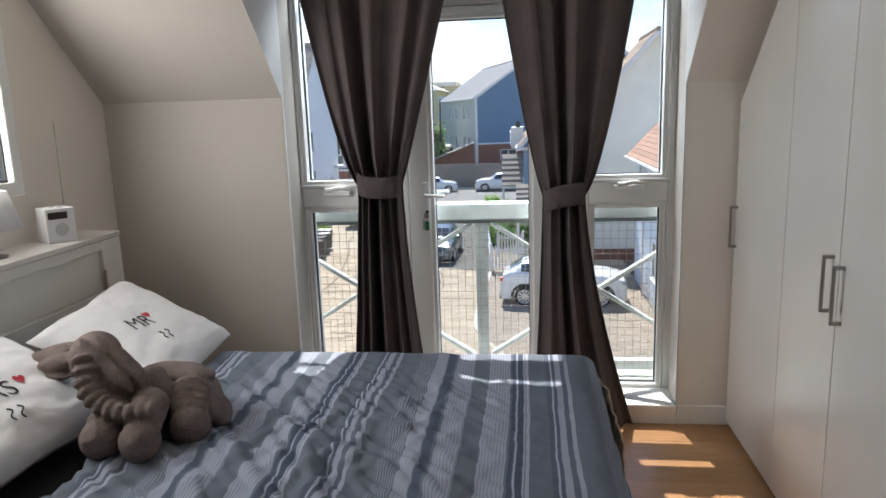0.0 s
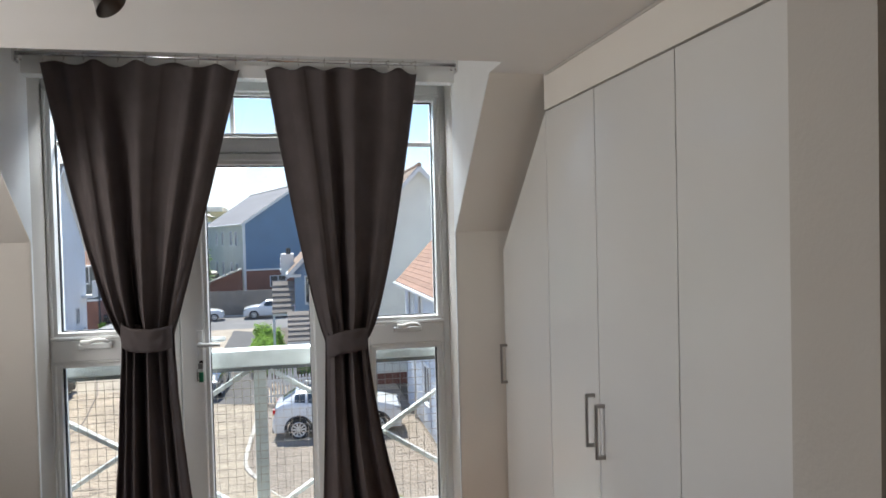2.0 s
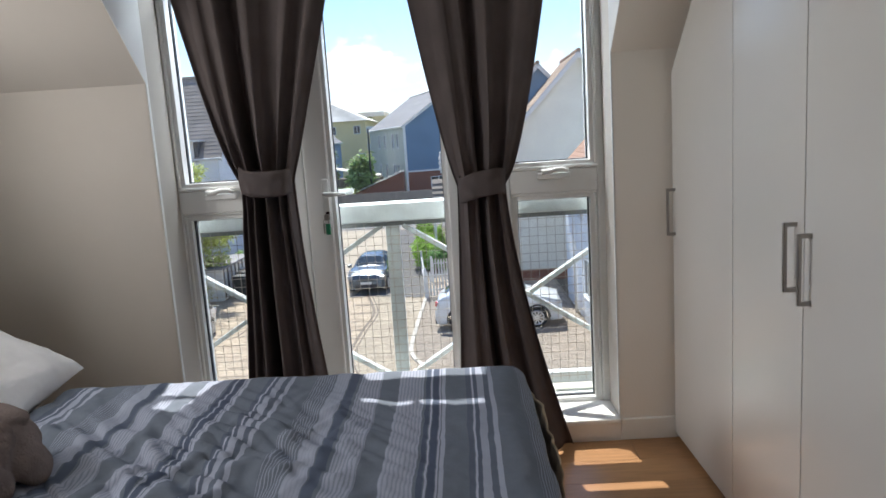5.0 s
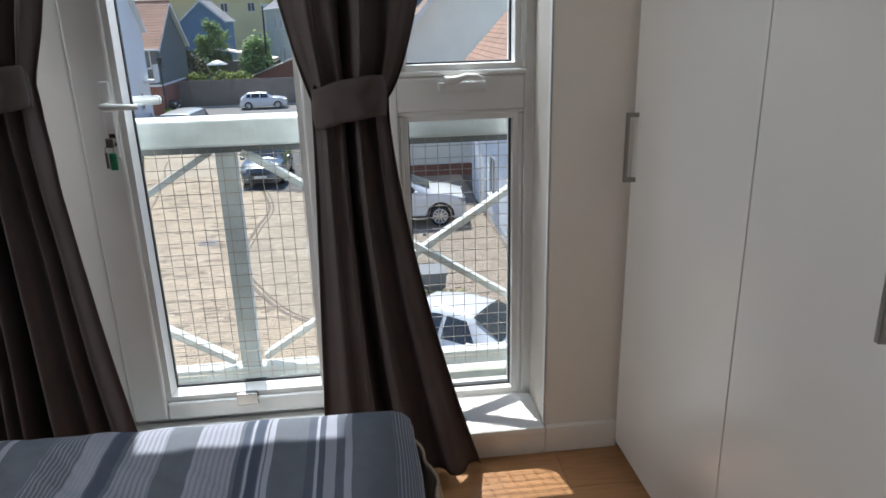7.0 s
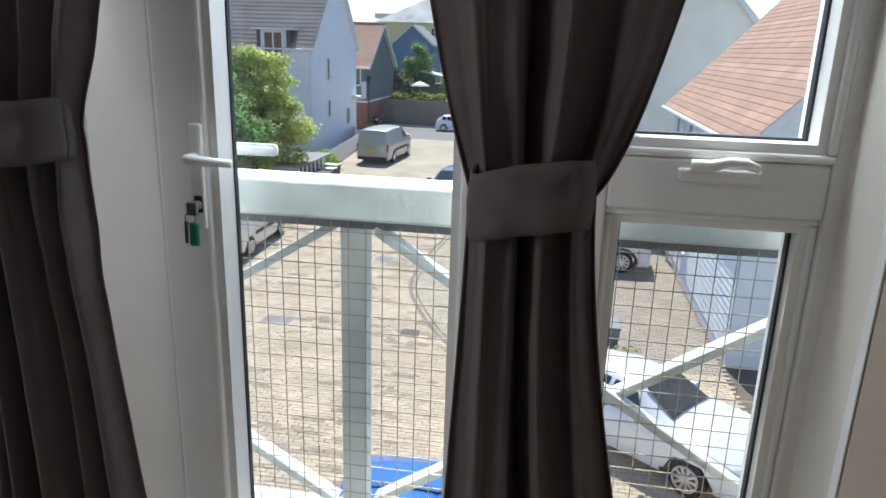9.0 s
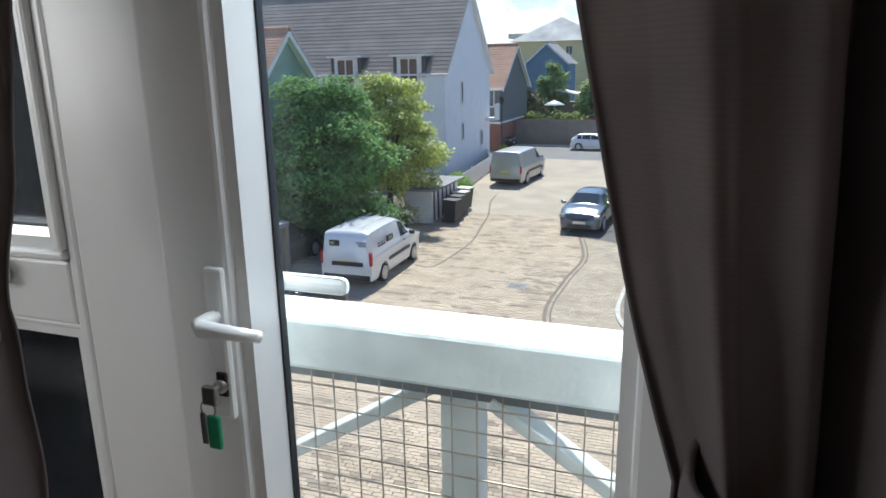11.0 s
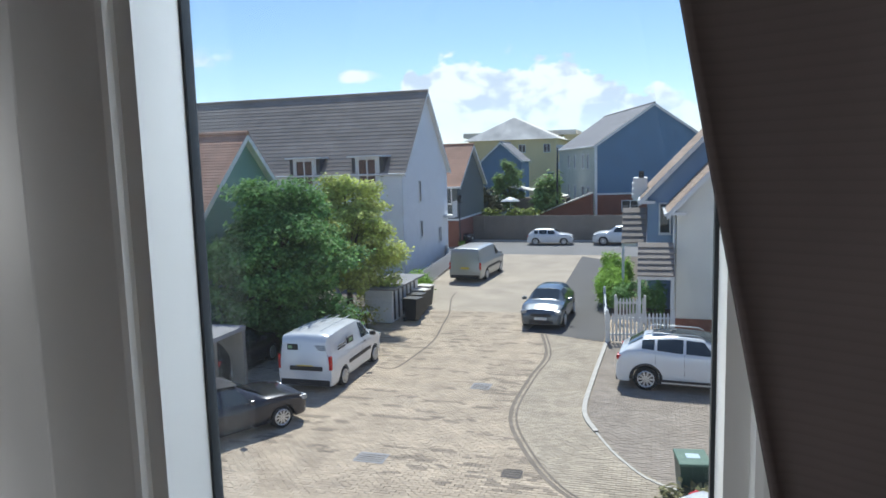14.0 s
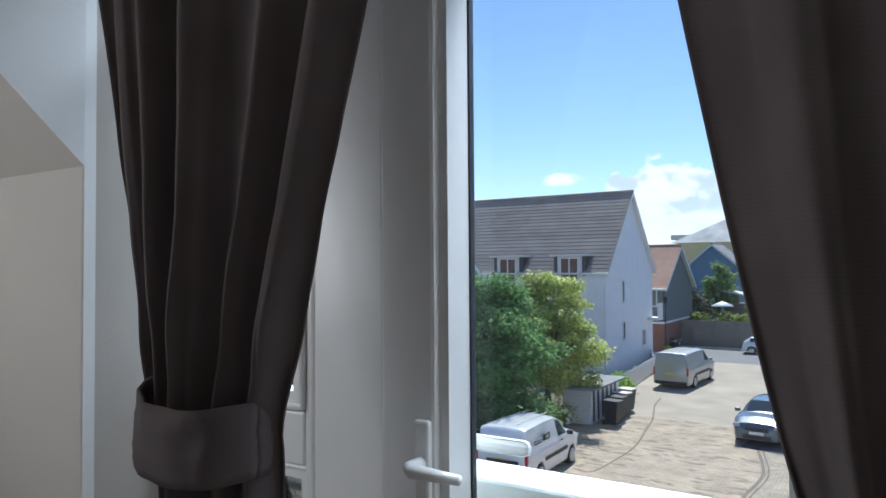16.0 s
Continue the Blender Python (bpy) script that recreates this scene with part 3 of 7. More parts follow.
key = thing("door_key", (-0.145, 5.84, 1.0), "steel key with green plastic tag hanging from the door lock", "key")
bm = bmesh.new()
tube_into(bm, [(-0.131, leaf_y0 - 0.022, 1.075), (-0.131, leaf_y0 - 0.036, 1.075)], 0.004)
box_into(bm, -0.143, -0.119, leaf_y0 - 0.046, leaf_y0 - 0.036, 1.058, 1.086, 0.003)
part("key_bow", bm, M_STEEL, key, "steel key bow")
bm = bmesh.new()
tube_into(bm, [(-0.136 + 0.012 * math.cos(a), leaf_y0 - 0.043, 1.052 + 0.012 * math.sin(a)) for a in [k * math.pi / 6 for k in range(13)]], 0.0013, 6, False)
part("key_ring", bm, M_STEEL, key, "thin steel ring", smooth=True)
block("key_tag", -0.140, -0.118, leaf_y0 - 0.046, leaf_y0 - 0.038, 0.992, 1.043, M_GREENTAG, key, bevel=0.004, label="green plastic tag")
block("key_second", -0.150, -0.142, leaf_y0 - 0.045, leaf_y0 - 0.041, 0.998, 1.045, M_STEEL, key, bevel=0.001, label="second steel key")


# ---- curtains ----
def curtain(name, top, tie, foot, label):
    """Lined curtain gathered by a tieback: top, tie and foot are (x0, x1, z)."""
    th = thing(name, ((tie[0] + tie[1]) / 2, 5.56, 0.02), label, "curtain", group="pair of curtains")
    flip = 1 if (top[0] + top[1]) / 2 < 0.15 else -1
    rnd = random.Random(5 if flip > 0 else 9)
    ph = [rnd.uniform(0, 6.28) for _ in range(4)]
    seed = 3.0 + 4 * flip

    def ends(z):
        if z >= tie[2]:
            k = (z - tie[2]) / (top[2] - tie[2])
            k0, k1 = (k ** 0.69, k ** 0.95) if flip > 0 else (k ** 0.81, k ** 0.66)
            return tie[0] + (top[0] - tie[0]) * k0, tie[1] + (top[1] - tie[1]) * k1
        k = (tie[2] - z) / (tie[2] - foot[2])
        return tie[0] + (foot[0] - tie[0]) * k ** 1.2, tie[1] + (foot[1] - tie[1]) * k ** 1.5

    def surface(off):
        def f(u, v):
            z = foot[2] + (top[2] - foot[2]) * v
            x0, x1 = ends(z)
            near = math.exp(-((z - tie[2]) / 0.33) ** 2)
            low = max(0.0, (tie[2] - z) / tie[2])
            tz = max(0.0, (z - tie[2]) / (top[2] - tie[2]))
            n = 5.0 if flip > 0 else 4.6
            uu = u + 0.035 * math.sin(2 * math.pi * 1.5 * u + ph[1]) + 0.010 * math.sin(5 * tz + 9 * u)
            w = math.sin(2 * math.pi * n * uu + ph[0])
            w = math.copysign(abs(w) ** 0.7, w) * (0.75 + 0.45 * noise.noise((u * 4 + seed, 0.4 * z, 1.0)))
            w2 = math.sin(2 * math.pi * 13 * uu + ph[2]) * (0.3 + near)
            amp = 0.030 + 0.008 * near + 0.014 * low - 0.008 * tz
            bulge = 0.026 * math.sin(math.pi * u) * (1 - near * 0.7) + 0.035 * near * (math.sin(math.pi * u) - 0.3)
            swag = 0.010 * noise.noise((u * 5 + off + seed, z * 3, 0.3)) + 0.012 * near * noise.noise((u * 9, z * 9 + seed, 0.7))
            x = x0 + (x1 - x0) * u + 0.010 * math.cos(2 * math.pi * n * uu + ph[0]) * (1 - abs(2 * u - 1)) * (0.6 + near)
            cleft = 0.36 if flip > 0 else 0.43
            w -= 2.6 * (1 - 0.85 * tz ** 4) * math.exp(-((u - cleft) / 0.055) ** 2) - 0.8 * math.exp(-((abs(u - cleft) - 0.12) / 0.06) ** 2)
            y = 5.600 - bulge - amp * w - 0.0035 * w2 + swag + off
            zz = z + (0.012 * math.sin(2 * math.pi * 5 * u + ph[3]) - 0.01 if v > 0.999 else 0)
            return (x, y, zz)
        return f
    c = grid("curtain_cloth", 150, 110, surface(0), M_CURTAIN, th, "taupe ribbed cloth in deep folds")
    s = c.modifiers.new("thickness", "SOLIDIFY")
    s.thickness, s.offset = 0.003, 0
    tx0, tx1 = ends(tie[2])

    def band(u, v):
        a = 2 * math.pi * u
        cx, hw = (tx0 + tx1) / 2, (tx1 - tx0) / 2 - 0.010
        dy = 0.066 if math.sin(a) < 0 else 0.045
        z = tie[2] - 0.052 + 0.104 * v - 0.012 * flip * math.cos(a) - 0.008 * math.sin(a * 2 + ph[2])
        cc, ss = math.cos(a), math.sin(a)
        cc, ss = math.copysign(abs(cc) ** 0.75, cc), math.copysign(abs(ss) ** 0.8, ss)
        pinch = 1 + 0.05 * math.sin(v * math.pi)
        wr = 0.010 * noise.noise((math.cos(a) * 3, v * 2.5, 2 + math.sin(a))) + 0.004 * noise.noise((math.cos(a) * 9, v * 6, 2))
        return (cx + hw * cc * pinch, 5.583 + (dy + 0.012) * ss * pinch + wr, z)
    b = grid("tieback", 64, 8, band, M_CURTAIN, th, "wide cloth tieback of the same fabric")
    s = b.modifiers.new("thickness", "SOLIDIFY")
    s.thickness, s.offset = 0.006, 0
    return th


curtain("curtain", (-0.725, 0.115, 2.495), (-0.435, -0.215, 1.262), (-0.52, -0.10, 0.02), "long taupe curtain tied back at mid height on a chrome rod")
curtain("curtain", (0.225, 0.945, 2.495), (0.470, 0.672, 1.195), (0.42, 0.915, 0.02), "long taupe curtain tied back, its foot spread over the floor")

rod = thing("curtain_rod", (0.16, 5.56, 2.5), "slim chrome curtain rod fixed between the dormer sides", "curtain rod")
tube("rod", [(OPEN_L + 0.006, 5.56, 2.515), (OPEN_R - 0.006, 5.56, 2.512)], 0.009, M_CHROME, rod, "chrome rod", seg=12)
for x, s in ((OPEN_L, 1), (OPEN_R, -1)):
    b = block("bracket", x + (0.002 if s > 0 else -0.014), x + (0.014 if s > 0 else -0.002), 5.535, 5.585, 2.475, 2.545, M_CHROME, rod, bevel=0.004, label="chrome end bracket")
    tube("bracket_screw", [(x + s * 0.014, 5.545, 2.487), (x + s * 0.04, 5.535, 2.483)], 0.006, M_CHROME, b)
hook = None
hook_xs = [-0.70, -0.62, -0.54, -0.40, -0.29, -0.16, -0.06, 0.02, 0.10, 0.24, 0.31, 0.38, 0.50, 0.62, 0.72, 0.80, 0.87, 0.93]
for hx in hook_xs:
    if hook is None:
        hook = thing("curtain_hook", (hx, 5.56, 2.515), "small steel ring hook on the curtain rod", "curtain hook", group="curtain hooks")
        bm = bmesh.new()
        tube_into(bm, [(hx, 5.56 + 0.014 * math.cos(a), 2.513 + 0.014 * math.sin(a)) for a in [k * math.pi / 6 - 1 for k in range(12)]] + [(hx, 5.55, 2.487)], 0.0016, 6)
        part("hook", bm, M_STEEL, hook, smooth=True)
    else:
        copy_thing(hook, pose(hx, 5.56, 2.515))

# ---- fitted wardrobes ----
WX = 1.38


def bar_handle(parent, x, y, z0, z1):
    """A square bar handle that stands off the door."""
    h = block("handle", x - 0.036, x - 0.026, y - 0.006, y + 0.006, z0, z1, M_STEEL, parent, bevel=0.002, label="brushed steel bar handle")
    for z in (z0, z1 - 0.012):
        block("handle_foot", x - 0.028, x - 0.0005, y - 0.006, y + 0.006, z, z + 0.012, M_STEEL, h)
    return h


def wardrobe(name, y0, y1, seams, handles, label, sloped=False):
    w = thing(name, (WX + 0.3, (y0 + y1) / 2, 0), label, "wardrobe", group="fitted wardrobes")
    back = 2.02
    zt = lambda y: min(2.195, 2.195 if y <= 5.02 else 2.195 - (y - 5.02) * 0.93)
    if sloped:
        body = [(y0, 0.0), (y1, 0.0), (y1, zt(y1) - 0.02), (y0, zt(y0) - 0.02)]
    else:
        body = [(y0, 0.0), (y1, 0.0), (y1, 2.17), (y0, 2.17)]
    prism("body", body, WX + 0.022, back, "x", M_GLOSSDOOR, w, "white carcass")
    edges = [y0] + seams + [y1]
    for a, b in zip(edges, edges[1:]):
        a2, b2 = a + 0.0022, b - 0.0022
        poly = [(a2, 0.03), (b2, 0.03), (b2, zt(b2)), (a2, zt(a2))]
        d = prism("door", poly, WX, WX + 0.020, "x", M_GLOSSDOOR, w, "smooth satin white door", bevel=0.0015)
        for hy, z0, z1 in handles:
            if a < hy < b:
                bar_handle(d, WX, hy, z0, z1)
    return w


wardrobe("wardrobe", 5.012, 5.66, [], [(5.625, 0.925, 1.125)], "white fitted wardrobe with one door cut to the ceiling slope, shut", sloped=True)
wardrobe("wardrobe", 4.0, 5.012, [4.53], [(4.573, 0.915, 1.108), (4.492, 0.895, 1.088)], "white fitted wardrobe with two plain doors and steel bar handles, shut")
wardrobe("wardrobe", 3.115, 4.0, [], [], "white fitted wardrobe with one plain door, shut")
structure(prism("trim_wardrobe_filler", [(3.115, 2.20), (5.005, 2.20), (5.005, CEIL - 0.003), (3.115, CEIL - 0.003)], WX - 0.006, WX + 0.02, "x", M_CREAM), "cream painted filler board above the wardrobes", "trim")
structure(block("trim_ceiling_bead", WX - 0.010, WX + 0.02, 3.115, 4.98, CEIL - 0.012, CEIL - 0.002, M_WALL), "thin bead between board and ceiling", "trim")

# ---- bed ----
BX0, BX1, BY0, BY1, BZ = -1.54, 0.668, 3.52, 5.08, 0.575
bed = thing("bed", ((BX0 + BX1) / 2, (BY0 + BY1) / 2, 0), "double bed with white panelled headboard and a dark base", "bed")
block("base", BX0 + 0.02, BX1 - 0.06, BY0 + 0.06, BY1 - 0.05, 0.04, 0.34, M_BLACK, bed, bevel=0.02, label="black upholstered bed base")
block("mattress", BX0 + 0.01, BX1 - 0.05, BY0 + 0.05, BY1 - 0.04, 0.342, BZ - 0.035, M_BLACK, bed, bevel=0.05, label="mattress under a black sheet")
for x in (BX0 + 0.15, BX1 - 0.2):
    for y in (BY0 + 0.15, BY1 - 0.15):
        tube("leg", [(x, y, 0), (x, y, 0.045)], 0.03, M_DARKPLASTIC, bed)
HB0, HB1 = -1.775, -1.545
hb = thing("headboard", (-1.66, 4.4, 0), "white storage headboard with a recessed panel and shelf top", "headboard")
block("board", HB0, HB1, 3.10, 5.31, 0.0, 0.84, M_GLOSSDOOR, hb, bevel=0.004)
block("front_panel", HB1 - 0.03, HB1 + 0.001, 5.165, 5.31, 0.842, 1.075, M_GLOSSDOOR, hb, bevel=0.003, label="white end panel")
block("sliding_panel", HB1 - 0.045, HB1 - 0.018, 3.10, 5.163, 0.842, 1.03, M_GLOSSDOOR, hb, bevel=0.003, label="white sliding panel")
block("top_rail", HB1 - 0.03, HB1 + 0.001, 3.10, 5.163, 1.032, 1.075, M_GLOSSDOOR, hb, bevel=0.003)
block("shelf_top", HB0, HB1 + 0.006, 3.09, 5.315, 1.077, 1.10, M_GLOSSDOOR, hb, bevel=0.004, label="white shelf top")
block("panel_handle", HB1 + 0.001, HB1 + 0.014, 5.145, 5.159, 0.80, 0.94, M_STEEL, hb, bevel=0.002, label="steel edge handle")
block("back_board", HB0, HB0 + 0.02, 3.10, 5.31, 0.842, 1.075, M_GLOSSDOOR, hb)

DW, DL = BY1 - BY0, 1.72


def duvet_top(u, v):
    """u along the bed to the foot, v across it; past the edges it hangs down."""
    s = -0.93 + u * 2.09
    t = -0.42 + v * (DW + 0.62)
    x, y, z = s, BY0 + t, BZ
    foot = BX1
    r = 0.10
    drop = 0.0
    if s > foot - r:
        a = (s - (foot - r)) / r
        if a < math.pi / 2:
            x, dz = foot - r + r * math.sin(a), r * (1 - math.cos(a))
        else:
            x, dz = foot + 0.03 * (a - 1.57) / 4, r + (a - math.pi / 2) * r
        drop += dz
    e0, e1 = r - 0.0, DW - r
    if t < e0:
        a = (e0 - t) / r
        if a < math.pi / 2:
            y, dz = BY0 + e0 - r * math.sin(a), r * (1 - math.cos(a))
        else:
            y, dz = BY0 + e0 - r - 0.02, r + (a - math.pi / 2) * r
        drop = max(drop, dz) if drop else dz
    elif t > e1:
        a = (t - e1) / r
        if a < math.pi / 2:
            y, dz = BY0 + e1 + r * math.sin(a), r * (1 - math.cos(a))
        else:
            y, dz = BY0 + e1 + r + 0.01, r + (a - math.pi / 2) * r
        drop = max(drop, dz) if drop else dz
    w = (1 - min(1, max(0, (s + 0.15) / 0.6)) * 0.80) * min(1, max(0.12, (DW - 0.02 - t) / 0.55))
    p = Vector((s, t * 0.8, 0))
    ridg = 1 - abs(noise.noise((s * 3.0 + t * 3.4, (t - s) * 1.3, 1.7))) * 2
    ridg2 = 1 - abs(noise.noise((s * 6.5 + t * 5.0 + 3, (t - s) * 2.2, 4.7))) * 2
    n1 = noise.noise((s * 2.2, t * 2.2, 0.5))
    crease = 1 - abs(noise.noise((s * 13 + t * 12, (t - s) * 2.6, 2.2))) * 2.4
    z = BZ - drop + 0.018 * min(1, max(0, (t - DW + 0.45) / 0.35)) + 0.010 * n1 * w + w * (0.026 * max(0, ridg - 0.3) + 0.022 * max(0, ridg2 - 0.25) + 0.015 * max(0, crease) ** 1.5 + 0.012 * max(0, 1 - 2.4 * abs(noise.noise((s * 10 - t * 5, t * 4 + s, 8.1))))) + 0.004 * noise.noise((s * 14, t * 12, 2))
    if drop > 0.06:
        x += 0.012 * noise.noise((t * 6, z * 3, 1.0)) * (1 if s > foot - r else 0)
        y += 0.014 * noise.noise((s * 6, z * 3, 5.0))
    return (x, y, max(0.03, z))


M_DUVET = duvet_mat()
duvet = thing("duvet", (-0.1, 4.3, 0.6), "rumpled blue-grey striped cotton duvet spread over the bed", "duvet")
grid("cover", 300, 250, duvet_top, M_DUVET, duvet, "striped cotton cover with creases", uv=lambda u, v: (-0.93 + u * 2.09 + 0.010 * noise.noise((u * 4, v * 5, 3)) + 0.003 * noise.noise((u * 12, v * 14, 7)) - 0.06 * max(0, 0.6 - v) * max(0, 0.55 - u), v * (DW + 0.62)))
duvet.children[0].modifiers.new("thickness", "SOLIDIFY").thickness = -0.012


def blanket_fall(u, v):
    """The ruffled end of an under-blanket at the foot of the bed."""
    y, z = 4.50 + 0.60 * u, 0.14 + 0.34 * v
    return (0.712 + 0.020 * math.sin(34 * u + 3 * v) * (1.1 - v) + 0.012 * noise.noise((u * 9, v * 7, 3.0)) - 0.05 * max(0, u - 0.8) * 4, y, z + 0.015 * math.sin(17 * u) * (1 - v))


blanket = thing("blanket", (0.7, 4.8, 0.14), "beige ribbed under-blanket hanging at the foot of the bed", "blanket")
grid("blanket_cloth", 90, 40, blanket_fall, stripes(mat("beige_ribbed_cotton", (0.42, 0.34, 0.24), 0.95, var=0.14, scale=14, bump=0.4, bscale=120), "Y", 0.014, 0.8, 0.4, 0.6), blanket, "beige ribbed cotton").modifiers.new("thickness", "SOLIDIFY").thickness = 0.006


def pillow(name, cx, cy, cz, L, W, H, rz, rx, ry, label, seed, mirror=1):
    """A plump pillow with pinched corners, creases at the seam, and print on its case."""
    th = thing(name, (cx, cy, cz - H / 2), label, "pillow", group="pillows")
    m = pose(cx, cy, cz, rx, ry, rz)

    def f(sgn):
        def g(u, v):
            a, b = 2 * u - 1, 2 * v - 1
            e = (1 - abs(a) ** 3.2) * (1 - abs(b) ** 3.2)
            h = H * 0.5 * max(0, e) ** 0.42
            px = a * L / 2 * (1 - 0.05 * (1 - abs(b)) ** 2 + 0.02 * abs(b) ** 6) * (1 - 0.06 * (b * b) * 0)
            py = b * W / 2 * (1 - 0.06 * (1 - abs(a) ** 2))
            wr = 0.010 * noise.noise((a * 3 + seed, b * 3, sgn)) + 0.006 * noise.noise((a * 9 + seed, b * 7, sgn)) * (0.3 + abs(a))
            return tuple(m @ Vector((px, py, sgn * h + wr * min(1, h * 20))))
        return g
    top = grid("pillowcase", 48, 36, f(1), M_LINEN, th, "white cotton pillowcase")
    grid("pillowcase_underside", 30, 24, f(-1), M_LINEN, th)
    return th, f(1)


def print_on(parent, f, L, W, word, u0, v0, rot, s=0.085):
    """Letters, a heart and a small flourish printed on the pillow's curved top."""
    c, sn = math.cos(radians(rot)), math.sin(radians(rot))

    def lay(x, y, lift):
        u, v = u0 + (x * c - y * sn) / L, v0 + (x * sn + y * c) / W
        o, pu, pv = Vector(f(u, v)), Vector(f(u + 0.02, v)), Vector(f(u, v + 0.02))
        return o + (pu - o).cross(pv - o).normalized() * lift
    cu = bpy.data.curves.new("lettering", "FONT")
    cu.body, cu.size, cu.offset = word, s, -0.0004
    tmp = bpy.data.objects.new("lettering", cu)
    scene.collection.objects.link(tmp)
    me = bpy.data.meshes.new_from_object(tmp.evaluated_get(bpy.context.evaluated_depsgraph_get()))
    bpy.data.objects.remove(tmp)
    bm = bmesh.new()
    bm.from_mesh(me)
    bmesh.ops.subdivide_edges(bm, edges=[e for e in bm.edges if e.calc_length() > 0.02], cuts=3, use_grid_fill=True)
    bmesh.ops.triangulate(bm, faces=bm.faces)
    for v in bm.verts:
        v.co = lay(v.co.x, v.co.y, 0.0025)
    part("lettering", bm, M_INK, parent, "black printed letters")
    bm = bmesh.new()
    k = 0.022
    hx = len(word) * s * 0.74
    pts = [(k * math.sin(t) ** 3, k * (13 * math.cos(t) - 5 * math.cos(2 * t) - 2 * math.cos(3 * t) - math.cos(4 * t)) / 16) for t in [q * math.pi / 12 for q in range(24)]]
    mid = bm.verts.new(lay(hx, s * 0.62, 0.003))
    vs = [bm.verts.new(lay(hx + a, s * 0.62 + b, 0.003)) for a, b in pts]
    for q in range(24):
        bm.faces.new((mid, vs[q - 1], vs[q]))
    part("printed_heart", bm, M_RED, parent, "small red heart")
    bm = bmesh.new()
    for q in (0, 1):
        tube_into(bm, [lay(s * 0.9 + q * 0.036 + 0.011 * math.sin(a * 2.2), -0.05 - 0.05 * a / 2.8, 0.002) for a in [0.35 * w for w in range(9)]], 0.0022, 5)
    part("printed_flourish", bm, M_INK, parent, "two small black curls")


p1, f1 = pillow("pillow", -1.175, 4.79, 0.738, 0.54, 0.72, 0.17, 8, 4, 29, "plump white pillow printed with black letters and a red heart", 1.0)
print_on(p1, f1, 0.54, 0.72, "MR", 0.49, 0.33, 76, 0.10)
p2, f2 = pillow("pillow", -1.26, 4.02, 0.75, 0.50, 0.74, 0.18, -4, -2, 30, "plump white pillow with a printed curl and a red heart", 4.0)
print_on(p2, f2, 0.50, 0.74, "MRS", 0.56, 0.36, 80, 0.10)


# ---- plush elephant, one soft body ----
def plush():
    bm = bmesh.new()

    def ball(c, r, rz=0.0, tilt=0.0, sub=3):
        m = pose(*c, 0, tilt, rz) @ Matrix.Diagonal((*r, 1))
        for v in bmesh.ops.create_icosphere(bm, subdivisions=sub, radius=1)["verts"]:
            v.co = m @ v.co
    # head, with a soft brow, and the body behind it
    ball((-0.068, 0.005, 0.272), (0.080, 0.082, 0.082))
    ball((-0.045, -0.03, 0.300), (0.062, 0.055, 0.050), 10, 12)
    ball((0.07, 0.10, 0.10), (0.13, 0.11, 0.09), 30)
    ball((0.17, 0.13, 0.09), (0.11, 0.10, 0.085), 20)
    # three legs: soft rings, then a round foot with a stitched toe
    for (fx, fy), (kx, ky) in (((0.025, -0.155), (0.03, -0.06)), ((0.155, -0.165), (0.15, -0.075)), ((0.255, -0.045), (0.225, 0.03))):
        for k in range(4):
            t = k / 3
            ball((kx + (fx - kx) * t * 0.75, ky + (fy - ky) * t * 0.75, 0.150 - 0.052 * t), (0.062, 0.034, 0.052), math.degrees(math.atan2(fy - ky, fx - kx)) + 90, 0, 2)
        ball((fx, fy, 0.064), (0.065, 0.063, 0.064))
        ball((fx, fy - 0.050, 0.080), (0.024, 0.016, 0.020), 0, 0, 2)
    # trunk in soft rings, down from the brow and across the legs
    path = [(-0.050, -0.075, 0.285), (-0.040, -0.095, 0.258), (-0.030, -0.108, 0.231), (-0.015, -0.118, 0.206), (0.005, -0.125, 0.184), (0.030, -0.132, 0.166), (0.060, -0.138, 0.154), (0.092, -0.142, 0.148), (0.125, -0.144, 0.146), (0.158, -0.140, 0.148), (0.185, -0.132, 0.152)]
    last = len(path) - 1
    for i, p in enumerate(path):
        q = path[min(i + 1, last)]
        o = path[max(i - 1, 0)]
        ball(p, (0.021, 0.047 - 0.0015 * i, 0.045 - 0.0015 * i), math.degrees(math.atan2(q[1] - o[1], q[0] - o[0])), -math.degrees(math.atan2(q[2] - o[2], math.hypot(q[0] - o[0], q[1] - o[1]))), 2)
    # one ear laid flat on the pillow, folded along its middle
    ball((-0.215, 0.055, 0.235), (0.085, 0.045, 0.030), 20, -4)
    ball((-0.300, 0.120, 0.242), (0.095, 0.062, 0.020), 28, -10)
    ball((-0.310, 0.065, 0.212), (0.105, 0.058, 0.018), 14, -6)
    ball((-0.250, 0.040, 0.195), (0.090, 0.045, 0.018), 4, -2)
    # the other ear hanging over the face in two folds
    ball((0.025, -0.085, 0.275), (0.125, 0.012, 0.026), -8, 42)
    ball((0.060, -0.062, 0.270), (0.130, 0.016, 0.050), -6, 44)
    ball((0.095, -0.070, 0.262), (0.105, 0.012, 0.022), -4, 52)
    ball((0.000, -0.075, 0.300), (0.060, 0.022, 0.032), -10, 40)
    ball((0.050, -0.040, 0.225), (0.080, 0.040, 0.060), -8, 40)
    ball((0.020, -0.070, 0.205), (0.050, 0.030, 0.040), -8, 30)
    # shoulder and the loose cloth of the back, draped down to the cover
    ball((0.115, 0.000, 0.185), (0.052, 0.050, 0.062), 15, 20)
    ball((0.150, -0.010, 0.160), (0.040, 0.040, 0.060), 15, 10)
    ball((0.150, 0.120, 0.175), (0.120, 0.075, 0.030), 10, 8)
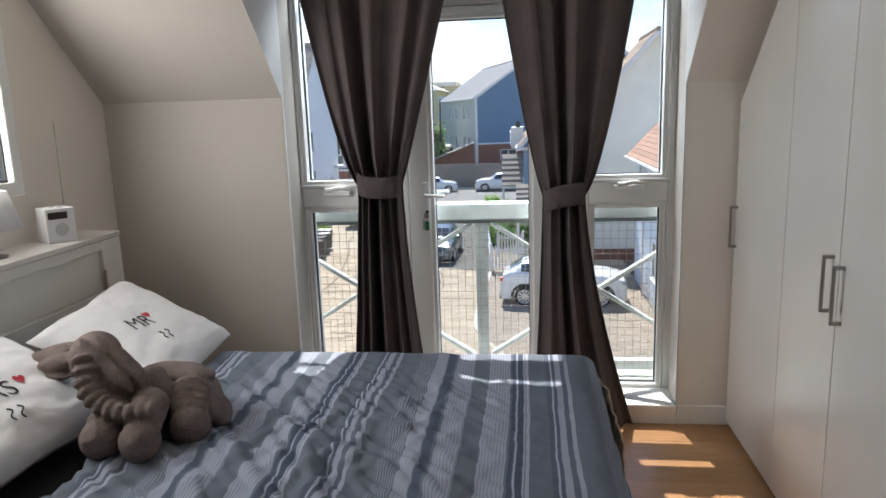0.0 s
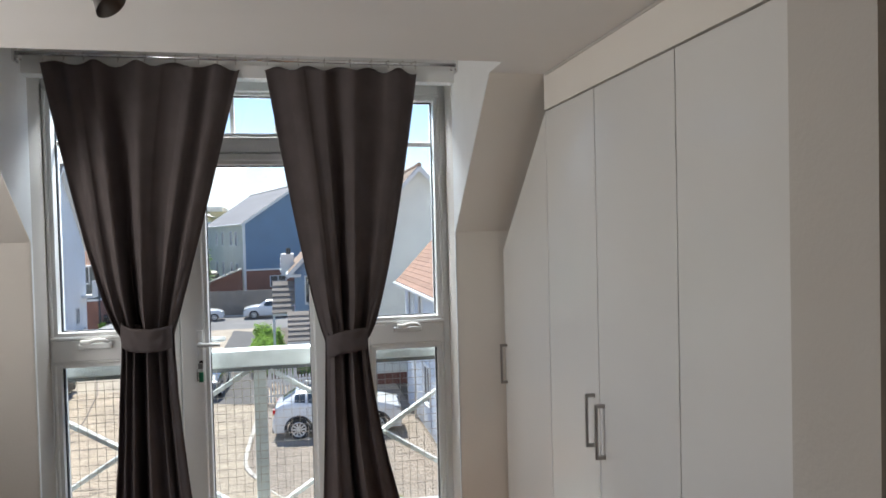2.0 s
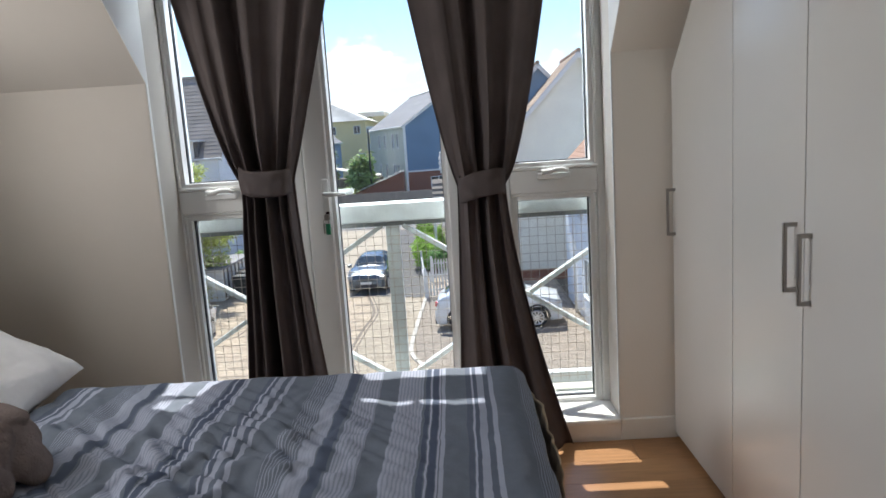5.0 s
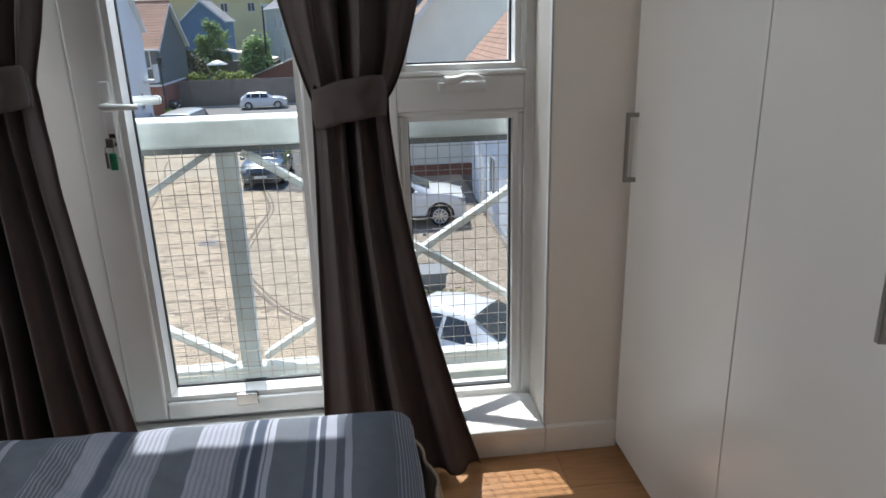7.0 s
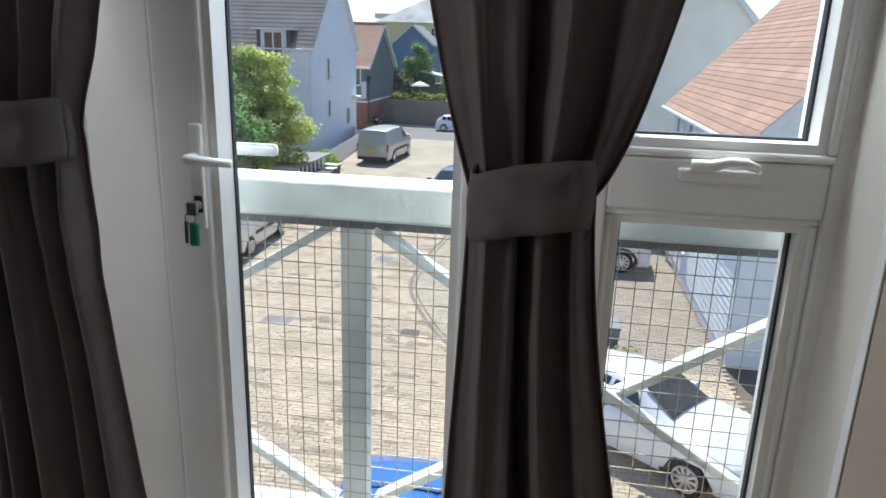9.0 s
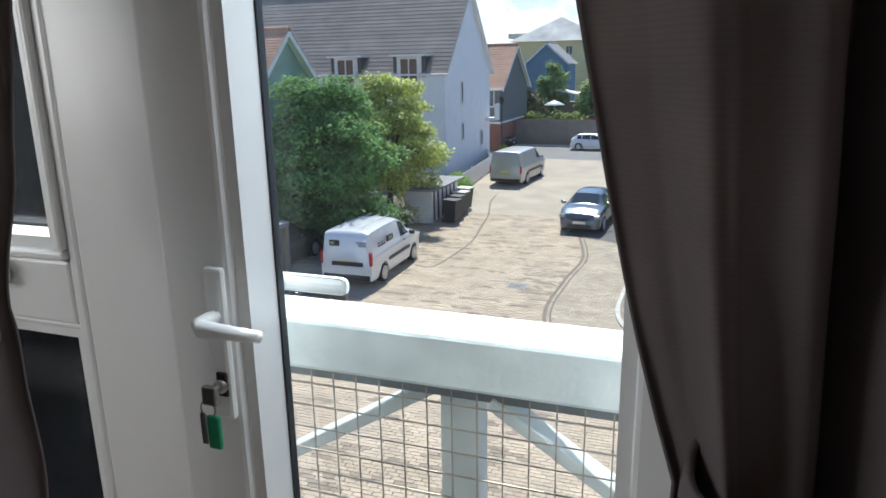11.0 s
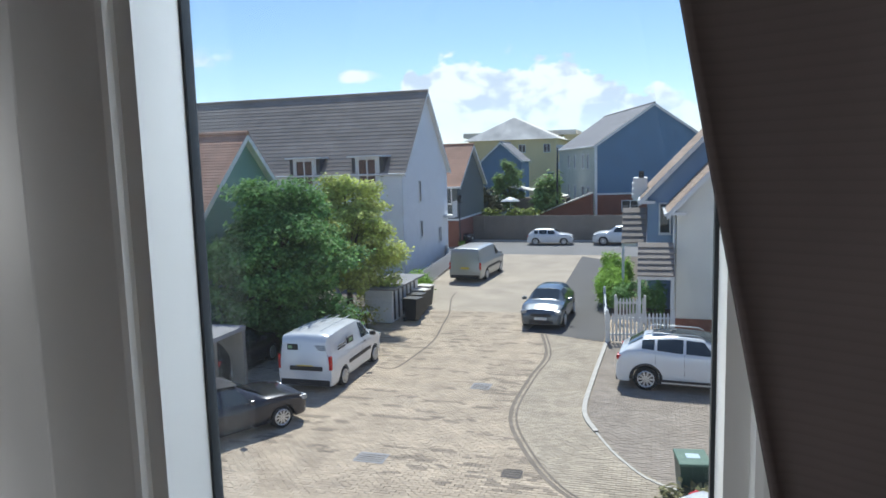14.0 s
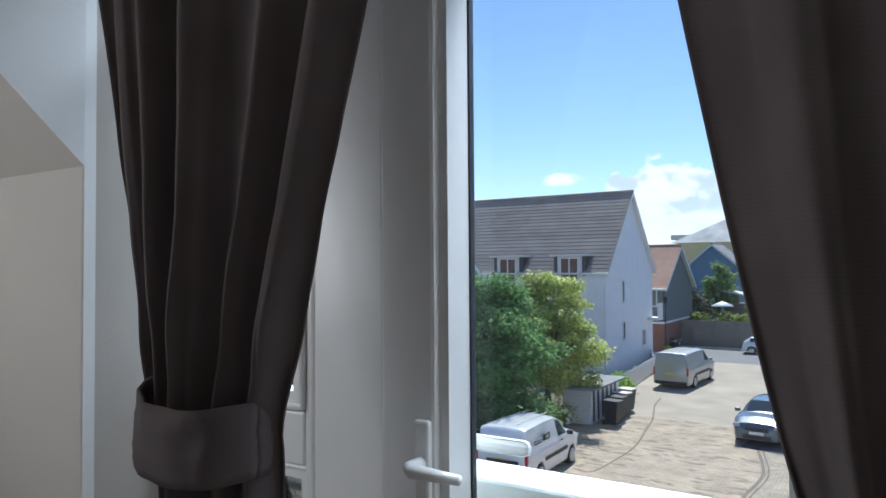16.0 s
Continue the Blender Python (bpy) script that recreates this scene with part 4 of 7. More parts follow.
    ball((0.245, 0.100, 0.120), (0.085, 0.080, 0.034), 10, 52)
    ball((0.300, 0.070, 0.070), (0.060, 0.070, 0.030), 5, 62)
    ball((0.215, 0.060, 0.135), (0.050, 0.050, 0.050), 0, 30)
    for v in bm.verts:
        n_ = noise.noise(v.co * 16)
        v.co += Vector((n_, noise.noise(v.co * 15 + Vector((5, 0, 0))), 0.6 * n_)) * 0.007
        v.co.z = max(v.co.z, 0.004)
    me = bpy.data.meshes.new("plush_elephant")
    bm.to_mesh(me)
    bm.free()
    me.materials.append(M_PLUSH)
    ob = new("plush_elephant", me)
    r = ob.modifiers.new("merge", "REMESH")
    r.mode, r.voxel_size, r.use_smooth_shade = "VOXEL", 0.005, True
    sm = ob.modifiers.new("soften", "SMOOTH")
    sm.factor, sm.iterations = 0.5, 2
    return ob


eleph = tagged(plush(), "soft grey-brown plush elephant toy lying on the duvet and pillow", "soft toy")
eleph.matrix_world = pose(-0.928, 4.225, 0.592)

# ---- things by the bed ----
radio = thing("radio", (-1.70, 5.02, 1.10), "small white cube radio with an extended aerial on the headboard shelf", "radio")
rm = pose(-1.655, 5.03, 1.101, 0, 0, 55) @ Matrix.Diagonal((1.26, 1.26, 1.26, 1))
block("case", -0.048, 0.048, -0.045, 0.045, 0, 0.118, M_WHITEPLASTIC, radio, bevel=0.004, m=rm, label="white case")
block("display", -0.040, 0.022, -0.0475, -0.045, 0.082, 0.106, M_DARKPLASTIC, radio, m=rm, label="dark display")
bm = bmesh.new()
tube_into(bm, [rm @ Vector((0, -0.044, 0.045)), rm @ Vector((0, -0.047, 0.045))], 0.028, 24)
part("speaker", bm, mat("speaker_cloth", (0.5, 0.5, 0.51), 0.9, var=0.1, scale=200), radio, "round speaker grille")
for k in (-0.018, 0.012):
    block("button", k - 0.009, k + 0.009, -0.012, 0.006, 0.118, 0.123, M_WHITEPLASTIC, radio, m=rm, bevel=0.002)
tube("aerial", [rm @ Vector((0.042, 0.03, 0.118)), rm @ Vector((0.045, 0.035, 0.27)), rm @ Vector((0.052, 0.05, 0.41))], 0.0022, M_STEEL, radio, "thin telescopic aerial", seg=6)

lamp = thing("bedside_lamp", (-1.665, 4.66, 1.10), "small table lamp with a white cone shade on the headboard shelf", "lamp")
bm = bmesh.new()
tube_into(bm, [(-1.665, 4.66, 1.215), (-1.665, 4.66, 1.36)], 0.1, 32, False, [0.115, 0.075])
sh = part("shade", bm, M_LINEN, lamp, "white fabric cone shade", smooth=True)
sh.modifiers.new("thickness", "SOLIDIFY").thickness = 0.003
tube("base", [(-1.665, 4.66, 1.101), (-1.665, 4.66, 1.112), (-1.665, 4.66, 1.12), (-1.665, 4.66, 1.26)], 0.01, M_STEEL, lamp, "steel base and stem", radii=[0.05, 0.05, 0.008, 0.008])

w3 = thing("window_3", (LEFT_X, (WY0 + WY1) / 2, WZ0), "white plastic window in the wall over the bed's head", "window", kind="structure")
for nm, y0, y1, z0, z1 in (("window_frame", WY0, WY1, WZ0, WZ0 + 0.06), ("window_frame", WY0, WY1, WZ1 - 0.06, WZ1), ("window_frame", WY0, WY0 + 0.06, WZ0 + 0.06, WZ1 - 0.06), ("window_frame", WY1 - 0.06, WY1, WZ0 + 0.06, WZ1 - 0.06), ("mullion", 4.16, 4.22, WZ0 + 0.06, WZ1 - 0.06)):
    block(nm, LEFT_X - 0.07, LEFT_X + 0.012, y0, y1, z0, z1, M_UPVC, w3, bevel=0.006)
for y0, y1 in ((WY0 + 0.06, 4.16), (4.22, WY1 - 0.06)):
    for a_, b_, c_, d_ in ((y0, y1, WZ0 + 0.06, WZ0 + 0.067), (y0, y1, WZ1 - 0.067, WZ1 - 0.06), (y0, y0 + 0.007, WZ0 + 0.067, WZ1 - 0.067), (y1 - 0.007, y1, WZ0 + 0.067, WZ1 - 0.067)):
        block("gasket", LEFT_X - 0.045, LEFT_X - 0.02, a_, b_, c_, d_, M_GASKET, w3)
    pn = block("pane", LEFT_X - 0.04, LEFT_X - 0.034, y0 + 0.001, y1 - 0.001, WZ0 + 0.061, WZ1 - 0.061, M_GLASS, w3, label="clear pane")
    pn.visible_shadow = False

spot = thing("ceiling_spotlight", (-0.10, 3.95, 2.349), "brushed metal ceiling spotlight bar with conical heads, off", "spotlight")
tube("ceiling_plate", [(-0.255, 3.86, 2.349), (-0.255, 3.86, 2.325)], 0.055, M_STEEL, spot, "round steel ceiling plate", seg=24)
tube("bar", [(-0.475, 3.86, 2.30), (-0.075, 3.86, 2.30)], 0.009, M_STEEL, spot, "steel bar")
for sx in (-0.455, -0.095):
    a = Vector((sx, 3.86, 2.285))
    d = Vector((0.50, -0.12, -0.62)).normalized() if sx > -0.3 else Vector((-0.4, -0.3, -0.7)).normalized()
    h = tube("lamp_head", [a, a + d * 0.075], 0.022, M_STEEL, spot, "steel lamp head", seg=20, radii=[0.02, 0.024])
    bm = bmesh.new()
    tube_into(bm, [a + d * 0.075, a + d * 0.11], 0.03, 24, False, [0.019, 0.036])
    part("lamp_cone", bm, mat("dark_steel", (0.25, 0.24, 0.23), 0.4, 0.9, var=0.05), h, "flared metal rim", smooth=True)
# ---- outside: balcony rail ----
G = -5.3
rail = thing("balcony_rail", (0.16, 6.1, 0.2), "white painted timber balcony rail with cross braces and wire mesh", "balcony rail")
RY = 6.115
block("top_rail", -1.75, 2.05, RY - 0.055, RY + 0.055, 1.008, 1.100, M_TIMBER, rail, bevel=0.008, label="white flat-topped timber rail")
block("mesh_batten", -1.75, 2.05, RY - 0.030, RY - 0.005, 0.985, 1.007, mat("grey_metal_strip", (0.25, 0.27, 0.27), 0.5, 0.4), rail, label="grey metal strip")
block("bottom_rail", -1.75, 2.05, RY - 0.03, RY + 0.03, 0.13, 0.185, M_TIMBER, rail, bevel=0.006)
for px in (-1.22, 0.136, 1.45):
    block("post", px - 0.033, px + 0.033, RY - 0.028, RY + 0.028, 0.186, 1.007, M_TIMBER, rail, bevel=0.005)


def bar_between(name, a, b, w, d, material, parent, bevel=0.003):
    a, b = Vector(a), Vector(b)
    L = (b - a).length
    m = Matrix.Translation((a + b) / 2) @ (b - a).to_track_quat("Z", "Y").to_matrix().to_4x4()
    return block(name, -w / 2, w / 2, -d / 2, d / 2, -L / 2, L / 2, material, parent, bevel=bevel, m=m)


for x0, x1 in ((-1.187, 0.103), (0.169, 1.417)):
    bar_between("brace", (x0 + 0.02, RY + 0.012, 0.21), (x1 - 0.02, RY + 0.012, 0.985), 0.045, 0.022, M_TIMBER, rail)
    bar_between("brace", (x0 + 0.02, RY - 0.012, 0.985), (x1 - 0.02, RY - 0.012, 0.21), 0.045, 0.022, M_TIMBER, rail)
bm = bmesh.new()
k = -1.7
while k < 2.0:
    box_into(bm, k - 0.0011, k + 0.0011, RY - 0.040, RY - 0.038, 0.15, 1.0)
    k += 0.0425
k = 0.17
while k < 1.0:
    box_into(bm, -1.72, 2.02, RY - 0.042, RY - 0.040, k - 0.0011, k + 0.0011)
    k += 0.0425
part("wire_mesh", bm, M_WIRE, rail, "rusty welded wire mesh", kind="stuff")
structure(block("balcony_ledge", -1.9, 2.2, 6.05, 6.20, 0.02, 0.085, mat("weathered_ledge", (0.5, 0.5, 0.42), 0.8, var=0.25, scale=7)), "pale weathered ledge outside the window", "ledge")
structure(block("facade_below", -7.5, 8.5, 5.72, 6.03, G, -0.26, mat("own_facade", (0.62, 0.64, 0.64), 0.8, var=0.05)), "white facade under the room", "wall")
for x0, x1, z0, z1 in ((-7.5, REV_L - 0.06, -0.26, 2.8), (REV_R + 0.06, 8.5, -0.26, 2.8)):
    structure(block("facade_above", x0, x1, 6.04, 6.10, z0, z1, MATS["own_facade"]), "white facade beside the window", "wall")

# ---- materials outside ----
M_GROUND = mat("block_paving_far", (0.40, 0.34, 0.265), 0.9, var=0.16, scale=0.6, bump=0.3, bscale=9)
M_TARMAC = mat("tarmac", (0.125, 0.12, 0.115), 0.95, var=0.12, scale=0.8, bump=0.4, bscale=60)
M_ROAD = mat("cross_road_tarmac", (0.21, 0.205, 0.20), 0.95, var=0.10, scale=0.5, bump=0.3, bscale=60)
M_SOIL = mat("rough_grass_ground", (0.09, 0.105, 0.045), 1.0, var=0.35, scale=0.5, bump=0.6, bscale=14)
M_PAVE = mat("concrete_block_buff", (0.48, 0.39, 0.29), 0.9, var=0.16, scale=1.1, bump=0.4, bscale=80, rand=0.10)
M_PAVE_D = mat("concrete_block_brown", (0.305, 0.25, 0.19), 0.9, var=0.10, scale=1.1, bump=0.4, bscale=80, rand=0.12)
M_PAVE_P = mat("concrete_block_grey_path", (0.42, 0.355, 0.27), 0.9, var=0.14, scale=1.1, bump=0.4, bscale=80, rand=0.14)
M_PAVE_C = mat("concrete_block_parking", (0.32, 0.27, 0.22), 0.9, var=0.12, scale=1.1, bump=0.4, bscale=80, rand=0.12)
M_JOINT = mat("paving_joint", (0.15, 0.125, 0.095), 1.0, var=0.2, scale=3)
M_KERB = mat("pale_concrete_kerb", (0.52, 0.49, 0.44), 0.9, var=0.12, scale=4)
M_DARKKERB = mat("dark_channel_block", (0.20, 0.165, 0.13), 0.9, var=0.2, scale=4)
M_BOARD_W = mat("white_weatherboard", (0.76, 0.79, 0.82), 0.65, var=0.05, scale=1.5)
M_BOARD_C = mat("cream_weatherboard", (0.80, 0.78, 0.70), 0.65, var=0.06, scale=1.5)
M_BOARD_B = mat("pale_blue_weatherboard", (0.24, 0.35, 0.50), 0.65, var=0.06, scale=1.5)
M_BLUE = mat("slate_blue_render", (0.15, 0.24, 0.36), 0.8, var=0.10, scale=0.8)
M_GREENW = mat("sea_green_weatherboard", (0.20, 0.33, 0.28), 0.7, var=0.08, scale=1.5)
M_GREYG = mat("grey_green_cladding", (0.15, 0.165, 0.16), 0.8, var=0.08, scale=1.2)
M_YELLOW = mat("yellow_render", (0.72, 0.60, 0.34), 0.85, var=0.06, scale=0.5)
M_PALEG = mat("pale_green_render", (0.50, 0.52, 0.46), 0.85, var=0.05, scale=0.5)
M_BRICK = mat("red_brick_far", (0.24, 0.105, 0.075), 0.9, var=0.2, scale=3, bump=0.3, bscale=12)
M_ROOF_O = mat("orange_brown_tile", (0.40, 0.235, 0.165), 0.85, var=0.16, scale=1.5, rand=0.10)
M_ROOF_B = mat("sandy_brown_tile", (0.36, 0.26, 0.19), 0.85, var=0.16, scale=1.5, rand=0.10)
M_ROOF_G = mat("grey_brown_tile", (0.27, 0.235, 0.205), 0.85, var=0.14, scale=1.0, rand=0.10)
M_ROOF_S = mat("grey_slate", (0.24, 0.235, 0.245), 0.8, var=0.12, scale=1.0, rand=0.08)
M_ROOF_W = mat("weathered_pale_roof", (0.74, 0.70, 0.62), 0.8, var=0.28, scale=0.35)
M_WHITE = mat("white_gloss_trim", (0.72, 0.73, 0.73), 0.5, var=0.05)
M_WIN = mat("dark_window_glass", (0.035, 0.045, 0.055), 0.06, var=0.1, spec=0.8)
M_FENCEG = mat("weathered_grey_fence", (0.24, 0.21, 0.18), 0.9, var=0.18, scale=2)
M_BLACKM = mat("black_painted_metal", (0.02, 0.022, 0.025), 0.4, var=0.1)

# ---- ground ----
structure(block("ground", -500, 500, 5.0, 1500, G - 1.0, G - 0.05, M_SOIL), "grassy ground reaching the horizon", "ground")
structure(block("road", -500, 500, 56.4, 65.2, G - 0.049, G - 0.012, M_ROAD), "grey tarmac cross road", "road")
structure(block("pavement_rear", -60, 60, 65.2, 66.0, G - 0.049, G + 0.08, M_KERB), "pale raised pavement along the rear wall", "pavement")
structure(block("road_lane", -30, 12, 6.5, 56.3, G - 0.049, G - 0.022, M_JOINT), "bed of the paved lane", "road")
structure(block("road_lane_far", -12.3, -1.5, 36.55, 56.9, G - 0.020, G - 0.004, M_GROUND), "buff block paving of the lane, far part", "road")
structure(block("road_back_yard", -70, 70, 5.0, 6.4, G - 0.049, G - 0.02, M_GROUND), "paving at the foot of the building", "road")


def ribbon(name, pts, w, z0, z1, material, label, category, kind="structure"):
    """A strip of constant width along a line on the ground."""
    bm = bmesh.new()
    sm = []
    for i in range(len(pts) - 1):
        p0 = Vector(pts[max(i - 1, 0)]); p1 = Vector(pts[i]); p2 = Vector(pts[i + 1]); p3 = Vector(pts[min(i + 2, len(pts) - 1)])
        for k in range(6):
            t = k / 6
            sm.append(0.5 * ((2 * p1) + (p2 - p0) * t + (2 * p0 - 5 * p1 + 4 * p2 - p3) * t * t + (3 * p1 - p0 - 3 * p2 + p3) * t ** 3))
    sm.append(Vector(pts[-1]))
    rows = []
    for i, p in enumerate(sm):
        d = (sm[min(i + 1, len(sm) - 1)] - sm[max(i - 1, 0)]).normalized()
        n = Vector((-d.y, d.x)) * w / 2
        rows.append([bm.verts.new((p.x + n.x * s, p.y + n.y * s, z)) for s, z in ((1, z0), (1, z1), (-1, z1), (-1, z0))])
    for a, b in zip(rows, rows[1:]):
        for q in range(3):
            bm.faces.new((a[q], a[q + 1], b[q + 1], b[q]))
    return tagged(part(name, bm, material), label, category, kind=kind)


R_OUT = [(3.4, 15.6), (1.6, 17.1), (0.32, 18.08), (-1.38, 19.34), (-2.56, 21.4), (-3.30, 23.7), (-3.31, 27.0), (-3.18, 29.8), (-3.9, 33.3), (-4.26, 36.5), (-4.26, 45.8), (-4.3, 54.9)]
R_IN = [(3.6, 19.2), (0.85, 20.03), (-0.19, 21.2), (-0.91, 22.8), (-1.33, 24.2), (-1.33, 26.9), (-1.18, 31.7)]
L_KERB = [(-8.73, 27.2), (-8.04, 27.1), (-7.85, 28.6), (-7.81, 31.0), (-8.2, 33.6), (-8.63, 36.2), (-9.4, 39.2), (-9.69, 41.3)]
ribbon("kerb", R_OUT[:9], 0.11, G - 0.02, G + 0.004, M_DARKKERB, "dark line of channel blocks edging the lane", "kerb")
ribbon("kerb", [(p[0] + 0.16, p[1] + 0.02) for p in R_OUT[:9]], 0.06, G - 0.02, G + 0.005, M_DARKKERB, "second dark line of channel blocks", "kerb")
ribbon("kerb", R_IN[3:], 0.13, G - 0.02, G + 0.05, M_KERB, "raised pale concrete kerb", "kerb")
ribbon("kerb", R_IN[:4], 0.06, G - 0.02, G + 0.012, M_KERB, "thin pale edging of the parking space", "kerb")
ribbon("kerb", L_KERB, 0.08, G - 0.02, G + 0.006, M_DARKKERB, "dark curved edging on the buff paving", "kerb")
tar = [(-4.45, 33.1), (-1.3, 32.0), (-1.3, 40.0), (-2.3, 54.2), (-4.3, 56.2), (-4.2, 45.8), (-4.1, 36.5)]
structure(prism("pavement_tarmac", tar, G - 0.02, G + 0.004, "z", M_TARMAC), "grey tarmac path beside the lane", "pavement")


def inside(poly, x, y):
    c = False
    for (ax, ay), (bx, by) in zip(poly, poly[1:] + poly[:1]):
        if (ay > y) != (by > y) and x < (bx - ax) * (y - ay) / (by - ay) + ax:
            c = not c
    return c


# cast iron covers and gully
for i, (x, y, w, d) in enumerate(((-5.98, 20.07, 0.75, 0.55), (-4.64, 25.83, 0.6, 0.6), (-2.55, 19.95, 0.45, 0.4))):
    th = thing("drain_cover" if i < 2 else "gully_grate", (x, y, G), "grey cast iron cover set in the paving" if i < 2 else "dark iron gully grate beside the kerb", "drain cover")
    block("cover", x - w / 2, x + w / 2, y - d / 2, y + d / 2, G - 0.02, G + 0.006, mat("cast_iron_grey", (0.24, 0.24, 0.25), 0.7, 0.3) if i < 2 else mat("dark_cast_iron", (0.06, 0.05, 0.045), 0.7, 0.2), th)
    for k in range(4):
        block("rib", x - w / 2 + 0.05, x + w / 2 - 0.05, y - d / 2 + 0.08 + k * 0.11, y - d / 2 + 0.11 + k * 0.11, G + 0.006, G + 0.012, M_DARKKERB, th)


# ---- houses ----
def window_on(parent, m, w, h, panes=2, deep=0.05, bars=0, sill=True):
    """A window flat against a wall: m puts its centre and turns its face outwards (local -y)."""
    g = block("window", -w / 2, w / 2, -0.012, 0.02, -h / 2, h / 2, M_WIN, parent, m=m, label="dark reflecting window")
    bm = bmesh.new()
    t = 0.07
    box_into(bm, -w / 2 - t, w / 2 + t, -deep, 0.02, h / 2, h / 2 + t, m=m)
    box_into(bm, -w / 2 - t, w / 2 + t, -deep, 0.02, -h / 2 - t, -h / 2, m=m)
    for s in (-1, 1):
        box_into(bm, s * (w / 2 + t / 2) - t / 2, s * (w / 2 + t / 2) + t / 2, -deep, 0.02, -h / 2, h / 2, m=m)
    for i in range(1, panes):
        x = -w / 2 + w * i / panes
        box_into(bm, x - 0.04, x + 0.04, -deep + 0.01, 0.015, -h / 2, h / 2, m=m)
    for i in range(bars):
        z = -h / 2 + h * (i + 1) / (bars + 1)
        box_into(bm, -w / 2, w / 2, -deep + 0.02, 0.01, z - 0.015, z + 0.015, m=m)
    part("window_frame", bm, M_WHITE, g, "white frame")
    if sill:
        block("window_sill", -w / 2 - 0.1, w / 2 + 0.1, -deep - 0.06, 0.01, -h / 2 - t - 0.04, -h / 2 - t, M_WHITE, g, m=m)
    return g


def house(name, at, W, L, rz, eave, ridge, wall, roof, label, over=0.35, verge=0.35, gauge=0.28, boards=0.17, base=None, trim=True, drop=True):
    """Gabled house: local x across the gable, y along the ridge; at is its near corner, gables face local -y and +y."""
    th = thing(name, (at[0], at[1], G), label, "house")
    m = Matrix.Translation((at[0], at[1], 0)) @ pose(0, 0, 0, 0, 0, rz)
    slope = (ridge - eave) / (W / 2)

    def outline(z):
        if z <= eave:
            return 0.0, W
        k = (z - eave) / slope
        return k, W - k
    bm = bmesh.new()
    prof = [(0, G - 0.3), (W, G - 0.3), (W, eave), (W / 2, ridge), (0, eave)]
    a = [bm.verts.new(m @ Vector((x, 0, z))) for x, z in prof]
    b = [bm.verts.new(m @ Vector((x, L, z))) for x, z in prof]
    bm.faces.new(a)
    bm.faces.new(b[::-1])
    for i in range(5):
        j = (i + 1) % 5
        bm.faces.new((a[j], a[i], b[i], b[j]))
    part("wall", bm, wall, th)
    if boards:
        bm = bmesh.new()
        z = (base if base is not None else G + 0.3)
        while z < ridge - 0.2:
            x0, x1 = outline(z + boards)
            if x1 - x0 > 0.2:
                for ya, s in ((0, -1),):
                    v = [bm.verts.new(m @ Vector(c)) for c in ((x0, s * 0.030, z), (x1, s * 0.030, z), (x1, s * 0.006, z + boards), (x0, s * 0.006, z + boards), (x0, 0, z), (x1, 0, z))]
                    bm.faces.new((v[0], v[1], v[2], v[3]))
                    bm.faces.new((v[4], v[5], v[1], v[0]))
            if z + boards < eave:
                for xa, s in ((0, -1), (W, 1)):
                    v = [bm.verts.new(m @ Vector(c)) for c in ((xa + s * 0.030, 0, z), (xa + s * 0.030, L, z), (xa + s * 0.006, L, z + boards), (xa + s * 0.006, 0, z + boards), (xa, 0, z), (xa, L, z))]
                    bm.faces.new((v[0], v[1], v[2], v[3]))
                    bm.faces.new((v[4], v[5], v[1], v[0]))
            z += boards
        part("weatherboarding", bm, wall, th, "overlapping weatherboards", kind="stuff")
    n = math.hypot(1, slope)
    for s in (-1, 1):
        bm = bmesh.new()
        length = (W / 2 + over) * n
        cnt = max(3, int(length / gauge))
        for i in range(cnt + 1):
            d0 = min(i * length / cnt, length)
            d1 = max(0, d0 - length / cnt * 1.05)
            if i == 0:
                continue
            def P(d, y, lift):
                x = W / 2 + s * d / n
                return m @ Vector((x, y, ridge - d * slope / n + lift))
            q = [bm.verts.new(P(*c)) for c in ((d1, -verge, 0.07), (d1, L + verge, 0.07), (d0, L + verge, 0.09), (d0, -verge, 0.09), (d0, L + verge, 0.06), (d0, -verge, 0.06))]
            bm.faces.new((q[0], q[1], q[2], q[3]))
            bm.faces.new((q[3], q[2], q[4], q[5]))
        part("roof_tiles", bm, roof, th, "courses of plain tiles", kind="stuff")
        prof2 = [(W / 2, ridge + 0.06), (W / 2 + s * (W / 2 + over), ridge + 0.06 - (W / 2 + over) * slope), (W / 2 + s * (W / 2 + over), ridge - 0.10 - (W / 2 + over) * slope), (W / 2, ridge - 0.10)]
        for nm, y0, y1, t in (("bargeboard", -verge, -verge + 0.05, M_WHITE), ("bargeboard", L + verge - 0.05, L + verge, M_WHITE), ("roof_deck", -verge + 0.05, L + verge - 0.05, M_WHITE)):
            bm = bmesh.new()
            pr = [(x, z - (0.10 if nm == "bargeboard" and k > 1 else 0)) for k, (x, z) in enumerate(prof2)]
            a = [bm.verts.new(m @ Vector((x, y0, z))) for x, z in pr]
            b = [bm.verts.new(m @ Vector((x, y1, z))) for x, z in pr]
            bm.faces.new(a)
            bm.faces.new(b[::-1])
            for i in range(4):
                j = (i + 1) % 4
                bm.faces.new((a[j], a[i], b[i], b[j]))
            part(nm, bm, t, th)
        ex = W / 2 + s * (W / 2 + over)
        ez = ridge - (W / 2 + over) * slope
        bm = bmesh.new()
        tube_into(bm, [m @ Vector((ex + s * 0.05, -verge, ez + 0.0)), m @ Vector((ex + s * 0.05, L + verge, ez + 0.0))], 0.06, 8)
        part("gutter", bm, M_WHITE, th, "white gutter")
    bm = bmesh.new()
